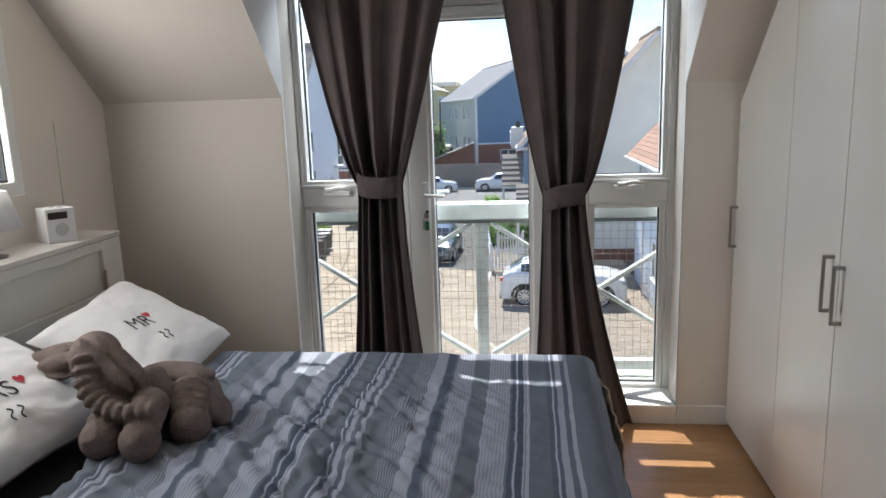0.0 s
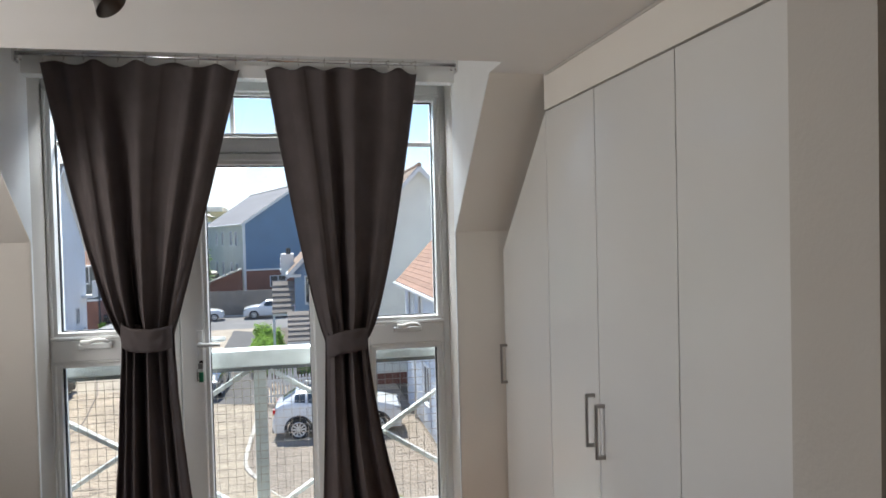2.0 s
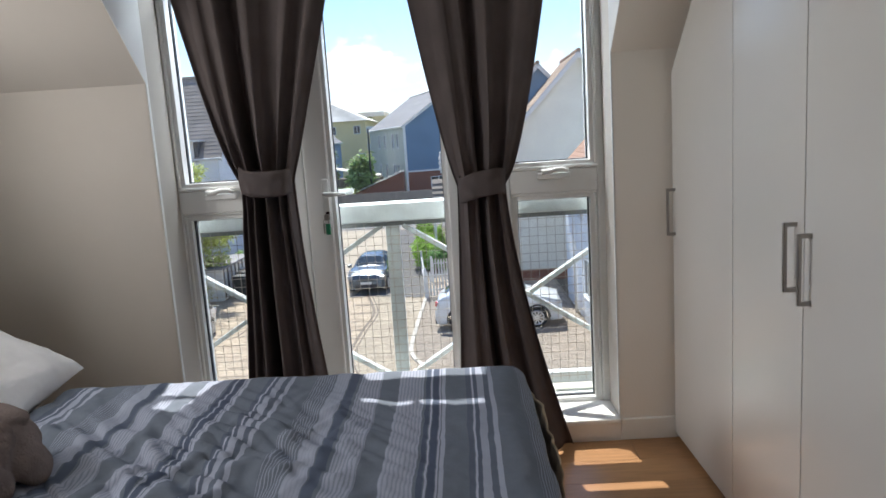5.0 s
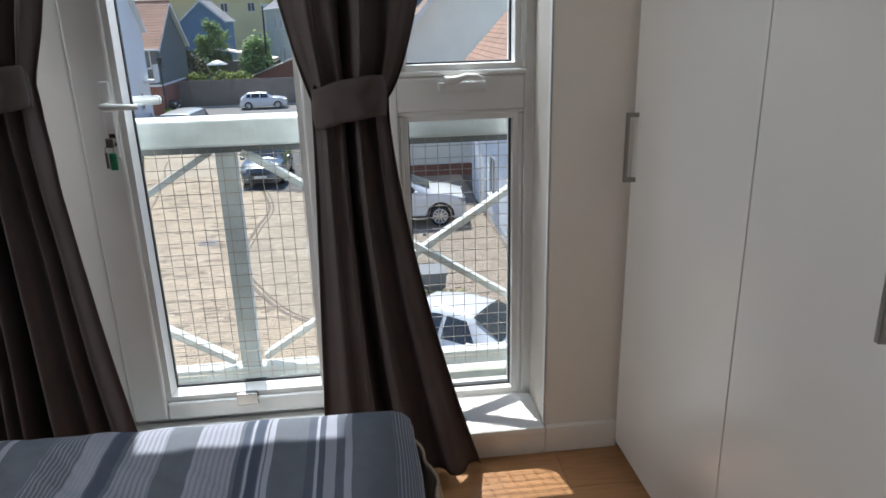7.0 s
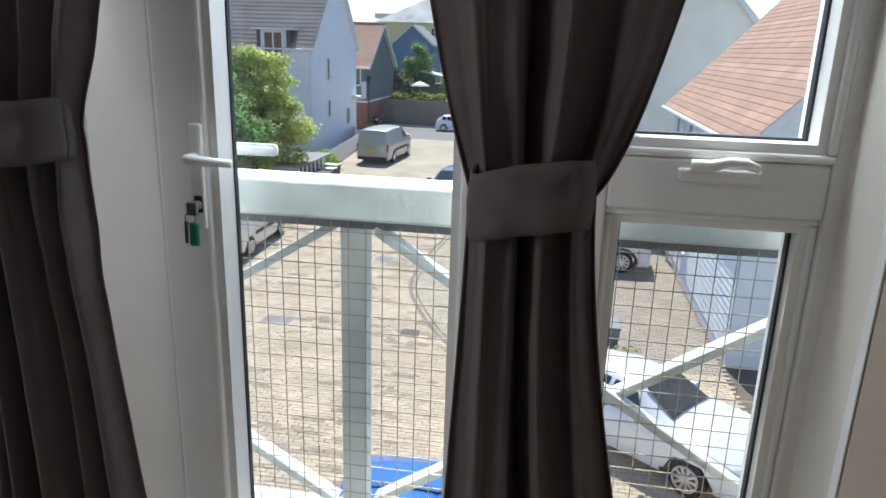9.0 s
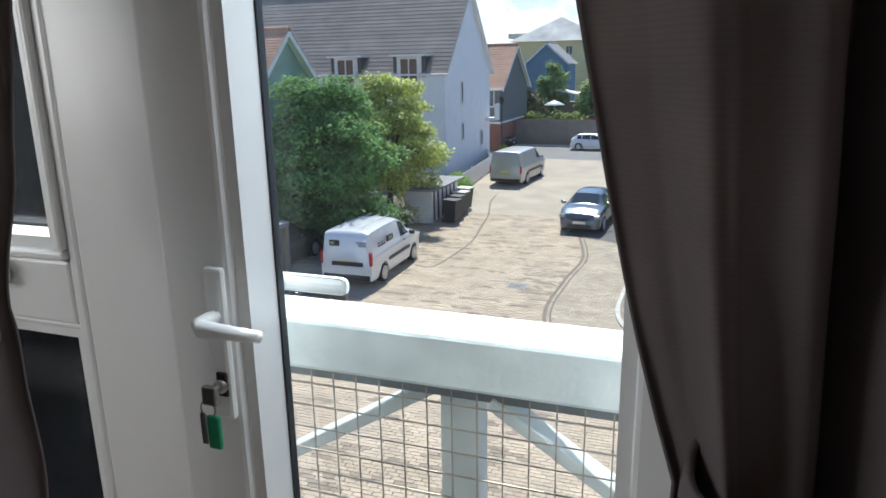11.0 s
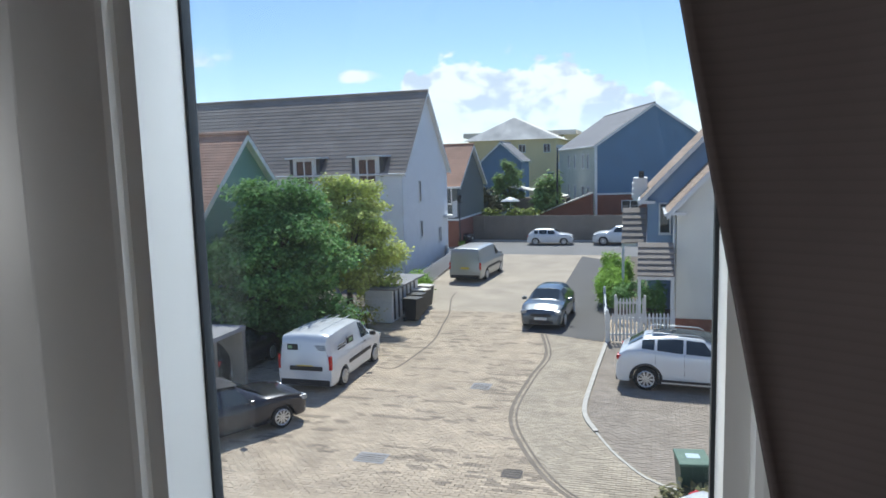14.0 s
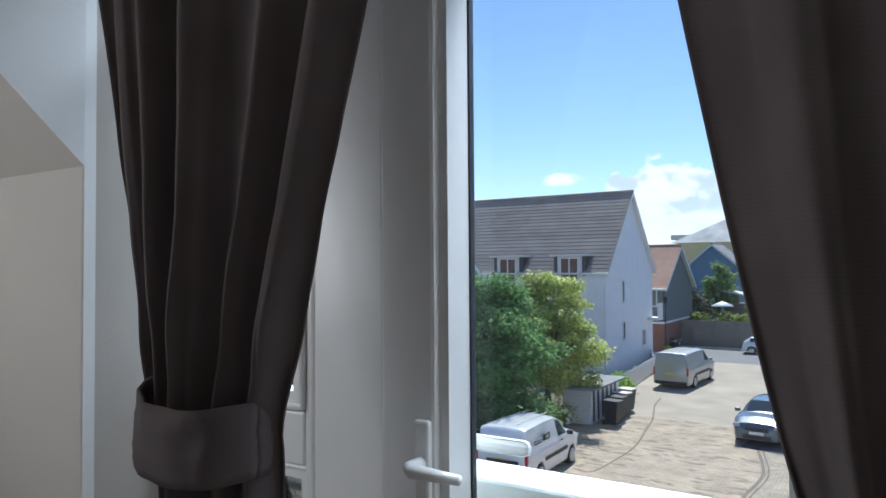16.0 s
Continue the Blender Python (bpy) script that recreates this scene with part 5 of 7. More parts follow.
    tube_into(bm, [m @ Vector((W / 2, -verge, ridge + 0.07)), m @ Vector((W / 2, L + verge, ridge + 0.07))], 0.11, 8)
    part("ridge", bm, roof, th, "ridge tiles")
    return th, m


# near house beside the parking, its tiled slope towards the lane
hc, mc = house("house", (4.75, 19.75), 8.4, 10.9, 0, 0.0, 4.45, M_BOARD_W, M_ROOF_O, "white weatherboarded house, orange-brown tiled roof, beside the parking", gauge=0.19)
for y, w, h, z in ((9.5, 0.5, 1.1, -1.0), (7.2, 0.5, 1.1, -1.0), (3.6, 0.9, 0.8, -0.95), (6.2, 0.9, 1.2, -3.6)):
    window_on(hc, mc @ pose(-0.03, y, z, 0, 0, -90), w, h, 2 if w > 0.8 else 1)
tube("downpipe", [mc @ Vector((-0.12, 8.3, -0.2)), mc @ Vector((-0.12, 8.3, G))], 0.045, M_WHITE, hc, "white downpipe")
# cream gable facing the window
ha, ma = house("house", (1.40, 34.3), 9.3, 4.1, 0, -0.2, 4.75, M_BOARD_C, M_ROOF_B, "cream weatherboarded house, sandy tiled roof, behind the white car", over=0.38, verge=0.4, base=G + 0.55, gauge=0.25)
block("plinth", 1.37, 10.7, 34.25, 34.29, G - 0.02, G + 0.5, M_BRICK, ha, label="brick plinth")
tube("downpipe", [(1.33, 34.6, -0.5), (1.33, 34.6, G)], 0.05, M_WHITE, ha, "white downpipe")
block("eaves_box", 1.0, 1.75, 33.9, 34.28, -0.62, -0.5, M_WHITE, ha)
# pale blue house behind it
hb2, mb = house("house", (0.28, 38.5), 9.0, 11.5, 0, 0.05, 4.75, M_BOARD_B, M_ROOF_B, "pale blue weatherboarded house, sandy tiled roof, behind the cream one", over=0.35, verge=0.35, gauge=0.25)
window_on(hb2, mb @ pose(0.75, -0.03, -1.1, 0, 0, 0), 0.4, 1.3, 1)
block("eaves_box", -0.1, 0.6, 38.1, 38.48, -0.42, -0.28, M_WHITE, hb2)
bay = block("bay", -0.45, 0.24, 42.0, 44.5, -0.5, 0.65, M_WHITE, hb2, label="white boxed bay")
bar_between("bay_pot", (-0.05, 42.3, 0.65), (-0.05, 42.3, 1.0), 0.25, 0.25, M_BLACKM, bay)
for k in range(3):
    block("bay_slat", -0.52, -0.45, 42.0, 44.5, -0.35 + 0.3 * k, -0.2 + 0.3 * k, M_WHITE, bay)


def porch(x0, x1, y0, y1, z0, z1, label, gable=False):
    th = thing("porch", ((x0 + x1) / 2, (y0 + y1) / 2, G), label, "porch", group="porches")
    n = 6
    for i in range(n):
        a, b = i / n, (i + 1) / n
        bm = bmesh.new()
        ya, yb = y0 + (y1 - y0) * a, y0 + (y1 - y0) * b
        za, zb = z0 + (z1 - z0) * a, z0 + (z1 - z0) * b
        box_into(bm, x0, x1, ya - 0.04, yb, 0, 0.05)
        for v in bm.verts:
            v.co.z += za if v.co.y < (ya + yb) / 2 else zb - 0.04
        part("roof_board", bm, M_ROOF_G, th)
    for x in (x0 + 0.08, x1 - 0.08):
        block("post", x - 0.06, x + 0.06, y0 + 0.05, y0 + 0.17, G, z0 - 0.02, M_WHITE, th)
    block("beam", x0, x1, y0 + 0.04, y0 + 0.16, z0 - 0.14, z0 - 0.01, M_WHITE, th)
    return th


porch(-0.08, 1.30, 33.0, 34.4, -2.90, -1.75, "small porch, weathered brown roof on white posts")
porch(-0.9, 0.22, 38.9, 40.6, -2.3, -0.75, "second porch with a brown roof on white posts, beside the hedge")

# long white house with dormers; its gable looks along the lane
he, me_ = house("house", (-14.2, 45.7), 9.8, 17.5, 90, 1.25, 6.45, M_BOARD_W, M_ROOF_G, "large white house, grey-brown tiled roof with two dormer windows", over=0.15, verge=0.3, gauge=0.33)
# local x runs along +y, local y along -x
for z, x, w, h in ((-0.1, 3.3, 0.35, 1.3), (-2.6, 3.4, 0.35, 1.0), (-3.4, 7.6, 0.6, 1.0)):
    window_on(he, me_ @ pose(x, -0.03, z, 0, 0, 0), w, h, 2 if w > 0.5 else 1)
for dx in (6.5, 2.2):
    d = block("dormer", -14.2 - dx - 0.80, -14.2 - dx + 0.80, 45.55, 47.4, 0.60, 2.18, M_WHITE, he, label="white dormer")
    block("dormer_roof", -14.2 - dx - 1.22, -14.2 - dx + 1.22, 45.25, 48.2, 2.18, 2.28, M_WHITE, he, label="flat white dormer roof")
    window_on(he, pose(-14.2 - dx, 45.53, 1.32), 1.08, 1.40, 2, sill=False)
    for s in (-1, 1):
        prism("dormer_cheek", [(45.6, 2.17), (47.3, 2.17), (45.6, 0.95)], -14.2 - dx + s * 0.93 - 0.12, -14.2 - dx + s * 0.93 + 0.12, "x", mat("dormer_lead", (0.075, 0.075, 0.08), 0.6, var=0.15), he, "dark lead dormer side")
block("balcony", -14.15, -13.4, 54.2, 55.4, -2.3, -2.1, M_WHITE, he)
block("balcony_front", -13.45, -13.4, 54.2, 55.4, -2.1, -1.1, M_WHITE, he)
he2, _ = house("house", (-31.9, 46.2), 9.2, 20, 90, 1.25, 6.0, M_BOARD_W, M_ROOF_G, "long grey-roofed white house joined to the large one", over=0.15, boards=0, gauge=0.4)

# green gabled house, its tiles towards us, with a white balcony
hd, md_ = house("house", (-15.5, 26.6), 7.4, 13.0, 90, -0.42, 3.0, M_GREENW, M_ROOF_O, "sea-green gabled house, orange tiled roof, behind the tree", over=0.32, verge=0.35, gauge=0.16)
block("front_face", -28.4, -15.55, 26.50, 26.58, G, -0.45, M_BOARD_W, hd, label="white boarded front")
for x in (-16.4, -17.5, -18.9):
    window_on(hd, pose(x, 26.48, -1.55), 0.62, 1.9, 1, sill=False)
bal = thing("house_balcony", (-17.3, 26.0, -3.3), "white timber balcony with cross braces on the green house", "balcony")
block("deck", -19.6, -15.6, 25.5, 26.48, -2.85, -2.72, M_WHITE, bal)
block("handrail", -19.6, -15.6, 25.5, 25.58, -1.78, -1.70, M_WHITE, bal)
for i in range(4):
    x = -19.56 + i * 1.30
    block("post", x - 0.04, x + 0.04, 25.5, 25.58, -2.72, -1.78, M_WHITE, bal)
    if i < 3:
        bar_between("brace", (x, 25.54, -2.7), (x + 1.3, 25.54, -1.8), 0.06, 0.03, M_WHITE, bal, 0)
        bar_between("brace", (x, 25.57, -1.8), (x + 1.3, 25.57, -2.7), 0.06, 0.03, M_WHITE, bal, 0)

# small grey house with brown-orange roof beyond
hf, mf = house("house", (-15.0, 61.4), 9.4, 11, 90, -0.1, 3.25, M_GREYG, M_ROOF_O, "grey clad house with an orange-brown roof and brick base", over=0.3, gauge=0.35)
block("brick_base", -26, -14.95, 61.32, 70.85, G, -3.1, M_BRICK, hf, label="brick lower storey")
block("band", -26, -14.92, 61.28, 70.9, -3.1, -2.95, M_WHITE, hf)
window_on(hf, pose(-16.7, 61.35, -1.0), 2.3, 1.3, 4)
# blue rendered house at the end of the lane
hg, mg = house("house", (-4.75, 76.0), 11.4, 20, 17, 3.1, 6.95, M_BLUE, M_ROOF_S, "tall slate-blue house, brick base and grey roof, at the lane's end", over=0.25, verge=0.25, boards=0, gauge=0.4)
bm = bmesh.new()
box_into(bm, -0.02, 11.42, -0.05, 0.5, G, -1.85, m=mg)
part("brick_base", bm, M_BRICK, hg, "red brick lower storey")
bm = bmesh.new()
box_into(bm, -0.05, 11.45, -0.08, 0.5, -1.85, -1.68, m=mg)
part("band", bm, M_WHITE, hg, "white band")
bm = bmesh.new()
box_into(bm, -0.06, 0.0, 0.2, 20.0, G, 3.05, m=mg)
part("side_render", bm, M_PALEG, hg, "pale render on the side")
bm = bmesh.new()
box_into(bm, -0.10, 0.12, -0.10, 0.2, G, 3.1, m=mg)
part("corner_board", bm, M_WHITE, hg)
for y in (3.2, 5.6, 10, 13.5):
    for z in (1.5, -1.9):
        window_on(hg, mg @ pose(-0.08, y, z, 0, 0, -90), 0.8, 1.4, 2)
window_on(hg, mg @ pose(3.4, -0.06, -3.0), 1.6, 1.0, 2, bars=1)
# yellow block with pale hipped roof
hy = thing("apartment_block", (-19.8, 110, G), "yellow rendered apartment block with a pale weathered hipped roof", "apartment block")
block("wall", -26.3, -13.0, 110, 124, G, 4.95, M_YELLOW, hy)
bm = bmesh.new()
hv = [bm.verts.new(c) for c in ((-27, 109.4, 4.95), (-12.4, 109.4, 4.95), (-12.4, 124.6, 4.95), (-27, 124.6, 4.95), (-19.9, 113.5, 8.5), (-19.9, 120.5, 8.5))]
for q in ((0, 1, 4), (1, 2, 5, 4), (2, 3, 5), (3, 0, 4, 5), (3, 2, 1, 0)):
    bm.faces.new([hv[i] for i in q])
part("roof", bm, M_ROOF_W, hy, "pale mottled hipped roof")
for k in (0.30, 0.62, 0.9):
    window_on(hy, pose(-26.3 + 13.3 * (0.45 if k < 0.5 else k), 109.97, 3.6), 0.9, 1.1, 2)
window_on(hy, pose(-20.6, 109.97, 3.6), 0.9, 1.1, 2)
window_on(hy, pose(-17.6, 109.97, -0.6), 0.9, 1.1, 2)
window_on(hy, pose(-13.8, 109.97, -0.6), 0.9, 1.1, 2)
for z in (-2.3, 0.4, 3.0):
    block("balcony", -13.0, -12.0, 110.5, 113, z, z + 1.0, M_WHITE, hy)
block("rear_wing", -13.5, -8, 125, 135, G, 6.0, M_YELLOW, hy)
block("rear_wing_roof", -31, -11.5, 124.7, 135, 6.0, 6.8, M_ROOF_W, hy)
hs, msx = house("house", (-20.6, 94), 5.2, 6, 0, 1.9, 4.2, M_BLUE, M_ROOF_S, "small blue gabled house among the trees", over=0.2, boards=0, gauge=0.5)
hfar, _ = house("house", (-30, 84), 8, 12, 90, 1.2, 3.9, M_GREYG, M_ROOF_O, "far house with a brown roof", boards=0, gauge=0.5)
# low slatted roofs beside the blue house
low = thing("garden_building", (-8, 72, G), "low brick garden buildings with pale slatted roofs behind the wall", "garden building")
prism("gable", [(-10.4, G), (-4.9, G), (-4.9, -1.6), (-10.4, -3.7)], 72.6, 74.6, "y", M_BRICK, low, "brick side")
for i in range(9):
    a = i / 9
    m_ = Matrix.Translation((-10.4 + 5.5 * a + 0.3, 73.6, -3.62 + 2.1 * a + 0.16)) @ pose(0, 0, 0, 0, -21, 0)
    block("roof_slat", -0.26, 0.26, -1.3, 1.3, -0.04, 0.04, M_ROOF_W, low, m=m_)
for i in range(10):
    a = i / 10
    m_ = Matrix.Translation((-13.6 + 5.8 * a, 80 + 0.1 * i, -1.0 - 1.4 * (1 - a) * 0 - 1.2 * a)) @ pose(0, 0, 0, 0, 12, 0)
    block("roof_slat", -0.24, 0.24, -2, 2, -0.04, 0.04, M_ROOF_W, low, m=m_)
block("back_room", -13.6, -8.0, 79, 83, G, -2.3, M_FENCEG, low)

# rear boundary wall with piers
rw = structure(new("wall_rear_boundary", None), "weathered grey-brown close-boarded fence along the road", "fence")
x = -17.6
while x < 6:
    block("fence_panel", x, x + 1.75, 66.35, 66.45, G, -3.1, M_FENCEG, rw)
    block("fence_post", x + 1.751, x + 1.849, 66.3, 66.45, G, -3.02, M_FENCEG, rw)
    x += 1.85


# ---- white picket fences ----
def picket_run(name, a, b, h, label, step=0.13, w=0.07):
    a, b = Vector(a), Vector(b)
    L = (b - a).length
    ang = math.degrees(math.atan2(b.y - a.y, b.x - a.x))
    m = Matrix.Translation((a.x, a.y, G)) @ pose(0, 0, 0, 0, 0, ang)
    th = thing(name, (a.x, a.y, G), label, "fence", group="white picket fences")
    for z in (0.28, h - 0.25):
        block("fence_rail", 0, L, 0.0, 0.035, z, z + 0.07, M_WHITE, th, m=m)
    n = int(L / step)
    src = None
    for i in range(n):
        bm = bmesh.new()
        x = (i + 0.5) * L / n
        vs = [(-w / 2, 0.06), (w / 2, 0.06), (w / 2, h - 0.05), (0, h), (-w / 2, h - 0.05)]
        if src is None:
            f = [bm.verts.new((u, -0.022, v)) for u, v in vs]
            k = [bm.verts.new((u, -0.001, v)) for u, v in vs]
            bm.faces.new(f)
            bm.faces.new(k[::-1])
            for q in range(5):
                bm.faces.new((f[q], k[q], k[(q + 1) % 5], f[(q + 1) % 5]))
            src = bpy.data.meshes.new("picket")
            bmesh.ops.recalc_face_normals(bm, faces=bm.faces)
            bm.to_mesh(src)
            src.materials.append(M_WHITE)
        bm.free()
        o = new("picket", src)
        o.matrix_basis = m @ pose(x, 0, 0)
        attach(o, th)
        o.matrix_parent_inverse = placed(th).inverted()
    for x in (0, L):
        block("fence_post", x - 0.05, x + 0.05, -0.03, 0.07, 0, h + 0.12, M_WHITE, th, m=m)
    return th


picket_run("picket_fence", (-1.15, 31.9), (1.25, 32.3), 1.15, "white picket fence across the front garden")
picket_run("picket_fence", (-1.15, 31.9), (-1.55, 37.2), 1.1, "white picket fence along the tarmac path", 0.15)
picket_run("picket_fence", (-1.0, 35.2), (0.2, 35.3), 1.1, "white picket gate beside the porch")
picket_run("picket_fence", (-11.8, 40.6), (-12.05, 44.5), 1.0, "white picket fence at the foot of the large white house", 0.16, 0.12)
picket_run("picket_fence", (-12.05, 44.5), (-12.6, 50.6), 1.0, "white picket fence curving behind the grey van", 0.16, 0.12)
picket_run("picket_fence", (-12.6, 50.6), (-15.0, 57.0), 1.0, "white picket fence by the far corner", 0.16, 0.12)


# ---- street lamps and pole ----
def street_lamp(x, y, top, label):
    th = thing("street_lamp", (x, y, G), label, "street lamp", group="street lamps")
    tube("post", [(x, y, G), (x, y, G + 1.1), (x, y, G + 1.15), (x, y, top)], 0.05, M_BLACKM, th, "black steel post", radii=[0.075, 0.075, 0.05, 0.04])
    tube("lantern", [(x, y, top), (x, y, top + 0.06), (x, y, top + 0.45), (x, y, top + 0.5), (x, y, top + 0.58)], 0.1, M_BLACKM, th, "black lantern", radii=[0.05, 0.12, 0.2, 0.24, 0.06])
    bar_between("arm", (x - 0.35, y, top - 0.05), (x + 0.35, y, top - 0.05), 0.05, 0.05, M_BLACKM, th)
    return th


street_lamp(-13.9, 23.7, -0.75, "black street lamp standing beside the dark car")
street_lamp(-14.75, 61.0, -1.5, "black street lamp at the far corner of the lane")
pole = thing("telegraph_pole", (-8.3, 73.5, G), "tall dark telegraph pole behind the fence", "pole")
tube("shaft", [(-8.3, 73.5, G), (-8.2, 73.5, 2.9)], 0.10, M_BLACKM, pole, radii=[0.12, 0.08])

# ---- bins, shed, carport, parasol ----
M_BIN = mat("green_bin_plastic", (0.03, 0.065, 0.045), 0.45, var=0.1)
M_BIN_B = mat("black_bin_plastic", (0.02, 0.022, 0.024), 0.5, var=0.1)


def wheelie(x, y, rz, material, label, lid=None):
    th = thing("wheelie_bin", (x, y, G), label, "wheelie bin", group="wheelie bins")
    m = pose(x, y, G, 0, 0, rz)
    bm = bmesh.new()
    lo = [bm.verts.new(m @ Vector((sx * 0.22, sy * 0.25, 0.06))) for sx, sy in ((-1, -1), (1, -1), (1, 1), (-1, 1))]
    hi = [bm.verts.new(m @ Vector((sx * 0.29, sy * 0.35, 1.0))) for sx, sy in ((-1, -1), (1, -1), (1, 1), (-1, 1))]
    bm.faces.new(lo[::-1])
    bm.faces.new(hi)
    for i in range(4):
        bm.faces.new((lo[i], lo[(i + 1) % 4], hi[(i + 1) % 4], hi[i]))
    part("bin_body", bm, material, th)
    block("lid", -0.31, 0.31, -0.39, 0.37, 1.001, 1.06, lid or material, th, m=m, bevel=0.02, label="hinged lid")
    tube("handle", [m @ Vector((-0.27, 0.42, 0.98)), m @ Vector((0.27, 0.42, 0.98))], 0.02, material, th)
    for s in (-1, 1):
        tube("wheel", [m @ Vector((s * 0.23, 0.28, 0.1)), m @ Vector((s * 0.28, 0.28, 0.1))], 0.1, M_BLACKM, th, seg=16)
    return th


b0 = wheelie(1.20, 19.3, 8, M_BIN, "green wheelie bin with a pale lid sticker beside long grass", mat("faded_green_lid", (0.09, 0.17, 0.115), 0.5, var=0.1))
block("sticker", -0.12, 0.14, -0.1, 0.12, 1.061, 1.064, mat("pale_sticker", (0.5, 0.62, 0.68), 0.6), b0, m=pose(1.20, 19.3, G, 0, 0, 8))
wheelie(2.0, 19.2, 0, mat("grey_bin_plastic", (0.2, 0.21, 0.22), 0.5), "grey wheelie bin partly hidden beside the green one")
wheelie(-9.75, 34.2, 80, M_BIN_B, "black wheelie bin beside the white bin store")
wheelie(-9.9, 35.2, 80, M_BIN_B, "black wheelie bin behind another by the store")
wheelie(-10.05, 36.3, 80, M_BIN_B, "black wheelie bin with a pale lid in the row", M_ROOF_W)
wheelie(-10.2, 37.4, 80, M_BIN_B, "last black wheelie bin of the row", M_ROOF_W)
shed = thing("bin_store", (-11.1, 34.5, G), "white slatted timber bin store with a low roof under the trees", "bin store")
for i in range(9):
    block("board", -11.75, -10.45, 33.4 + 0.012 * i, 33.44 + 0.012 * i, G + 0.05 + i * 0.16, G + 0.20 + i * 0.16, M_WHITE, shed)
block("side_wall", -11.75, -10.5, 33.6, 37.2, G + 0.02, G + 1.45, M_WHITE, shed)
for i in range(6):
    block("door_gap", -10.52, -10.48, 33.8 + i * 0.55, 33.98 + i * 0.55, G + 0.1, G + 1.4, M_BLACKM, shed)
block("store_roof", -11.95, -10.2, 33.2, 37.4, G + 1.52, G + 1.60, M_ROOF_S, shed, label="grey felt roof")
cp = thing("carport", (-12.9, 24.5, G), "open timber carport with a grey flat roof beside the dark car", "carport")
block("flat_roof", -15.0, -12.0, 22.6, 24.4, -3.45, -3.32, M_ROOF_S, cp)
for x, y in ((-12.1, 22.8), (-13.4, 22.8), (-14.8, 22.8), (-12.1, 24.3), (-14.8, 24.3)):
    block("post", x - 0.07, x + 0.07, y - 0.07, y + 0.07, G, -3.46, M_FENCEG, cp)
block("back_wall", -14.9, -12.1, 24.42, 24.5, G, -3.46, M_FENCEG, cp)
block("low_screen", -14.6, -13.6, 22.45, 22.6, G, -3.7, M_WHITE, cp, label="white boarded screen")
par = thing("parasol", (-12.8, 72, G), "white garden parasol behind the fence", "parasol")
tube("canopy", [(-12.6, 72, -1.72), (-12.6, 72, -1.8), (-12.6, 72, -2.1), (-12.6, 72, -2.15)], 1.0, M_WHITE, par, seg=10, radii=[0.02, 0.35, 0.95, 0.97])
tube("pole", [(-12.6, 72, -2.15), (-12.6, 72, G)], 0.03, M_WHITE, par)


# ---- planting ----
def leaf_mat(name, c):
    m = mat(name, c, 0.7, var=0.3, scale=1.2, rand=0.35, spec=0.2)
    # thin leaves let a part of the light through
    n, l = m.node_tree.nodes, m.node_tree.links
    b, out = n["Principled BSDF"], n["Material Output"]
    tr, mx = n.new("ShaderNodeBsdfTranslucent"), n.new("ShaderNodeMixShader")
    mx.inputs[0].default_value = 0.32
    l.new(b.inputs["Base Color"].links[0].from_socket, tr.inputs[0])
    l.new(b.outputs[0], mx.inputs[1])
    l.new(tr.outputs[0], mx.inputs[2])
    l.new(mx.outputs[0], out.inputs[0])
    return m


M_LEAF1 = leaf_mat("deep_green_leaves", (0.185, 0.34, 0.11))
M_LEAF2 = leaf_mat("yellow_green_leaves", (0.56, 0.62, 0.20))
M_LEAF3 = leaf_mat("mid_green_leaves", (0.27, 0.38, 0.15))
M_BARK = mat("grey_brown_bark", (0.10, 0.08, 0.06), 0.95, var=0.3, scale=10, bump=0.8, bscale=20, stretch=(1, 1, 0.3))


def leaves(name, centres, count, size, material, parent, seed, label="small leaves"):
    """Many small leaves, thick on the outside of clumps, each a bent blade at its own angle."""
    r = np.random.default_rng(seed)
    cs = np.array(centres, float)
    wt = cs[:, 3] * cs[:, 4]
    idx = r.choice(len(cs), count, p=wt / wt.sum())
    d = r.normal(size=(count, 3))
    d /= np.linalg.norm(d, axis=1)[:, None]
    rad = (r.random(count) ** 0.35)
    lump = 1 + 0.28 * np.sin(d[:, 0] * 7 + idx) * np.sin(d[:, 1] * 6 + idx * 2) + 0.2 * np.sin(d[:, 2] * 9 + idx * 3)
    p = cs[idx, :3] + d * (rad * lump)[:, None] * cs[idx, 3:6]
    up = d * 0.55 + np.array((0, 0, 0.8)) + r.normal(size=(count, 3)) * 0.42
    ax = np.cross(up, r.normal(size=(count, 3)))
    ax /= np.linalg.norm(ax, axis=1)[:, None]
    bx = np.cross(ax, up)
    bx /= np.linalg.norm(bx, axis=1)[:, None]
    s = size * (0.6 + 0.8 * r.random(count))[:, None]
    v = np.stack([p, p + (ax * 0.5 + bx * 0.32) * s, p + ax * s, p + (ax * 0.5 - bx * 0.32) * s], 1).reshape(-1, 3)
    me = bpy.data.meshes.new(name)
    me.vertices.add(len(v))
    me.vertices.foreach_set("co", v.ravel())
    me.loops.add(count * 4)
    me.loops.foreach_set("vertex_index", np.arange(count * 4))
    me.polygons.add(count)
    me.polygons.foreach_set("loop_start", np.arange(0, count * 4, 4))
    me.polygons.foreach_set("loop_total", np.full(count, 4))
    me.update(calc_edges=True)
    me.materials.append(material)
    ob = new(name, me)
    if parent:
        attach(ob, parent)
    return tagged(ob, label=label, kind="stuff")


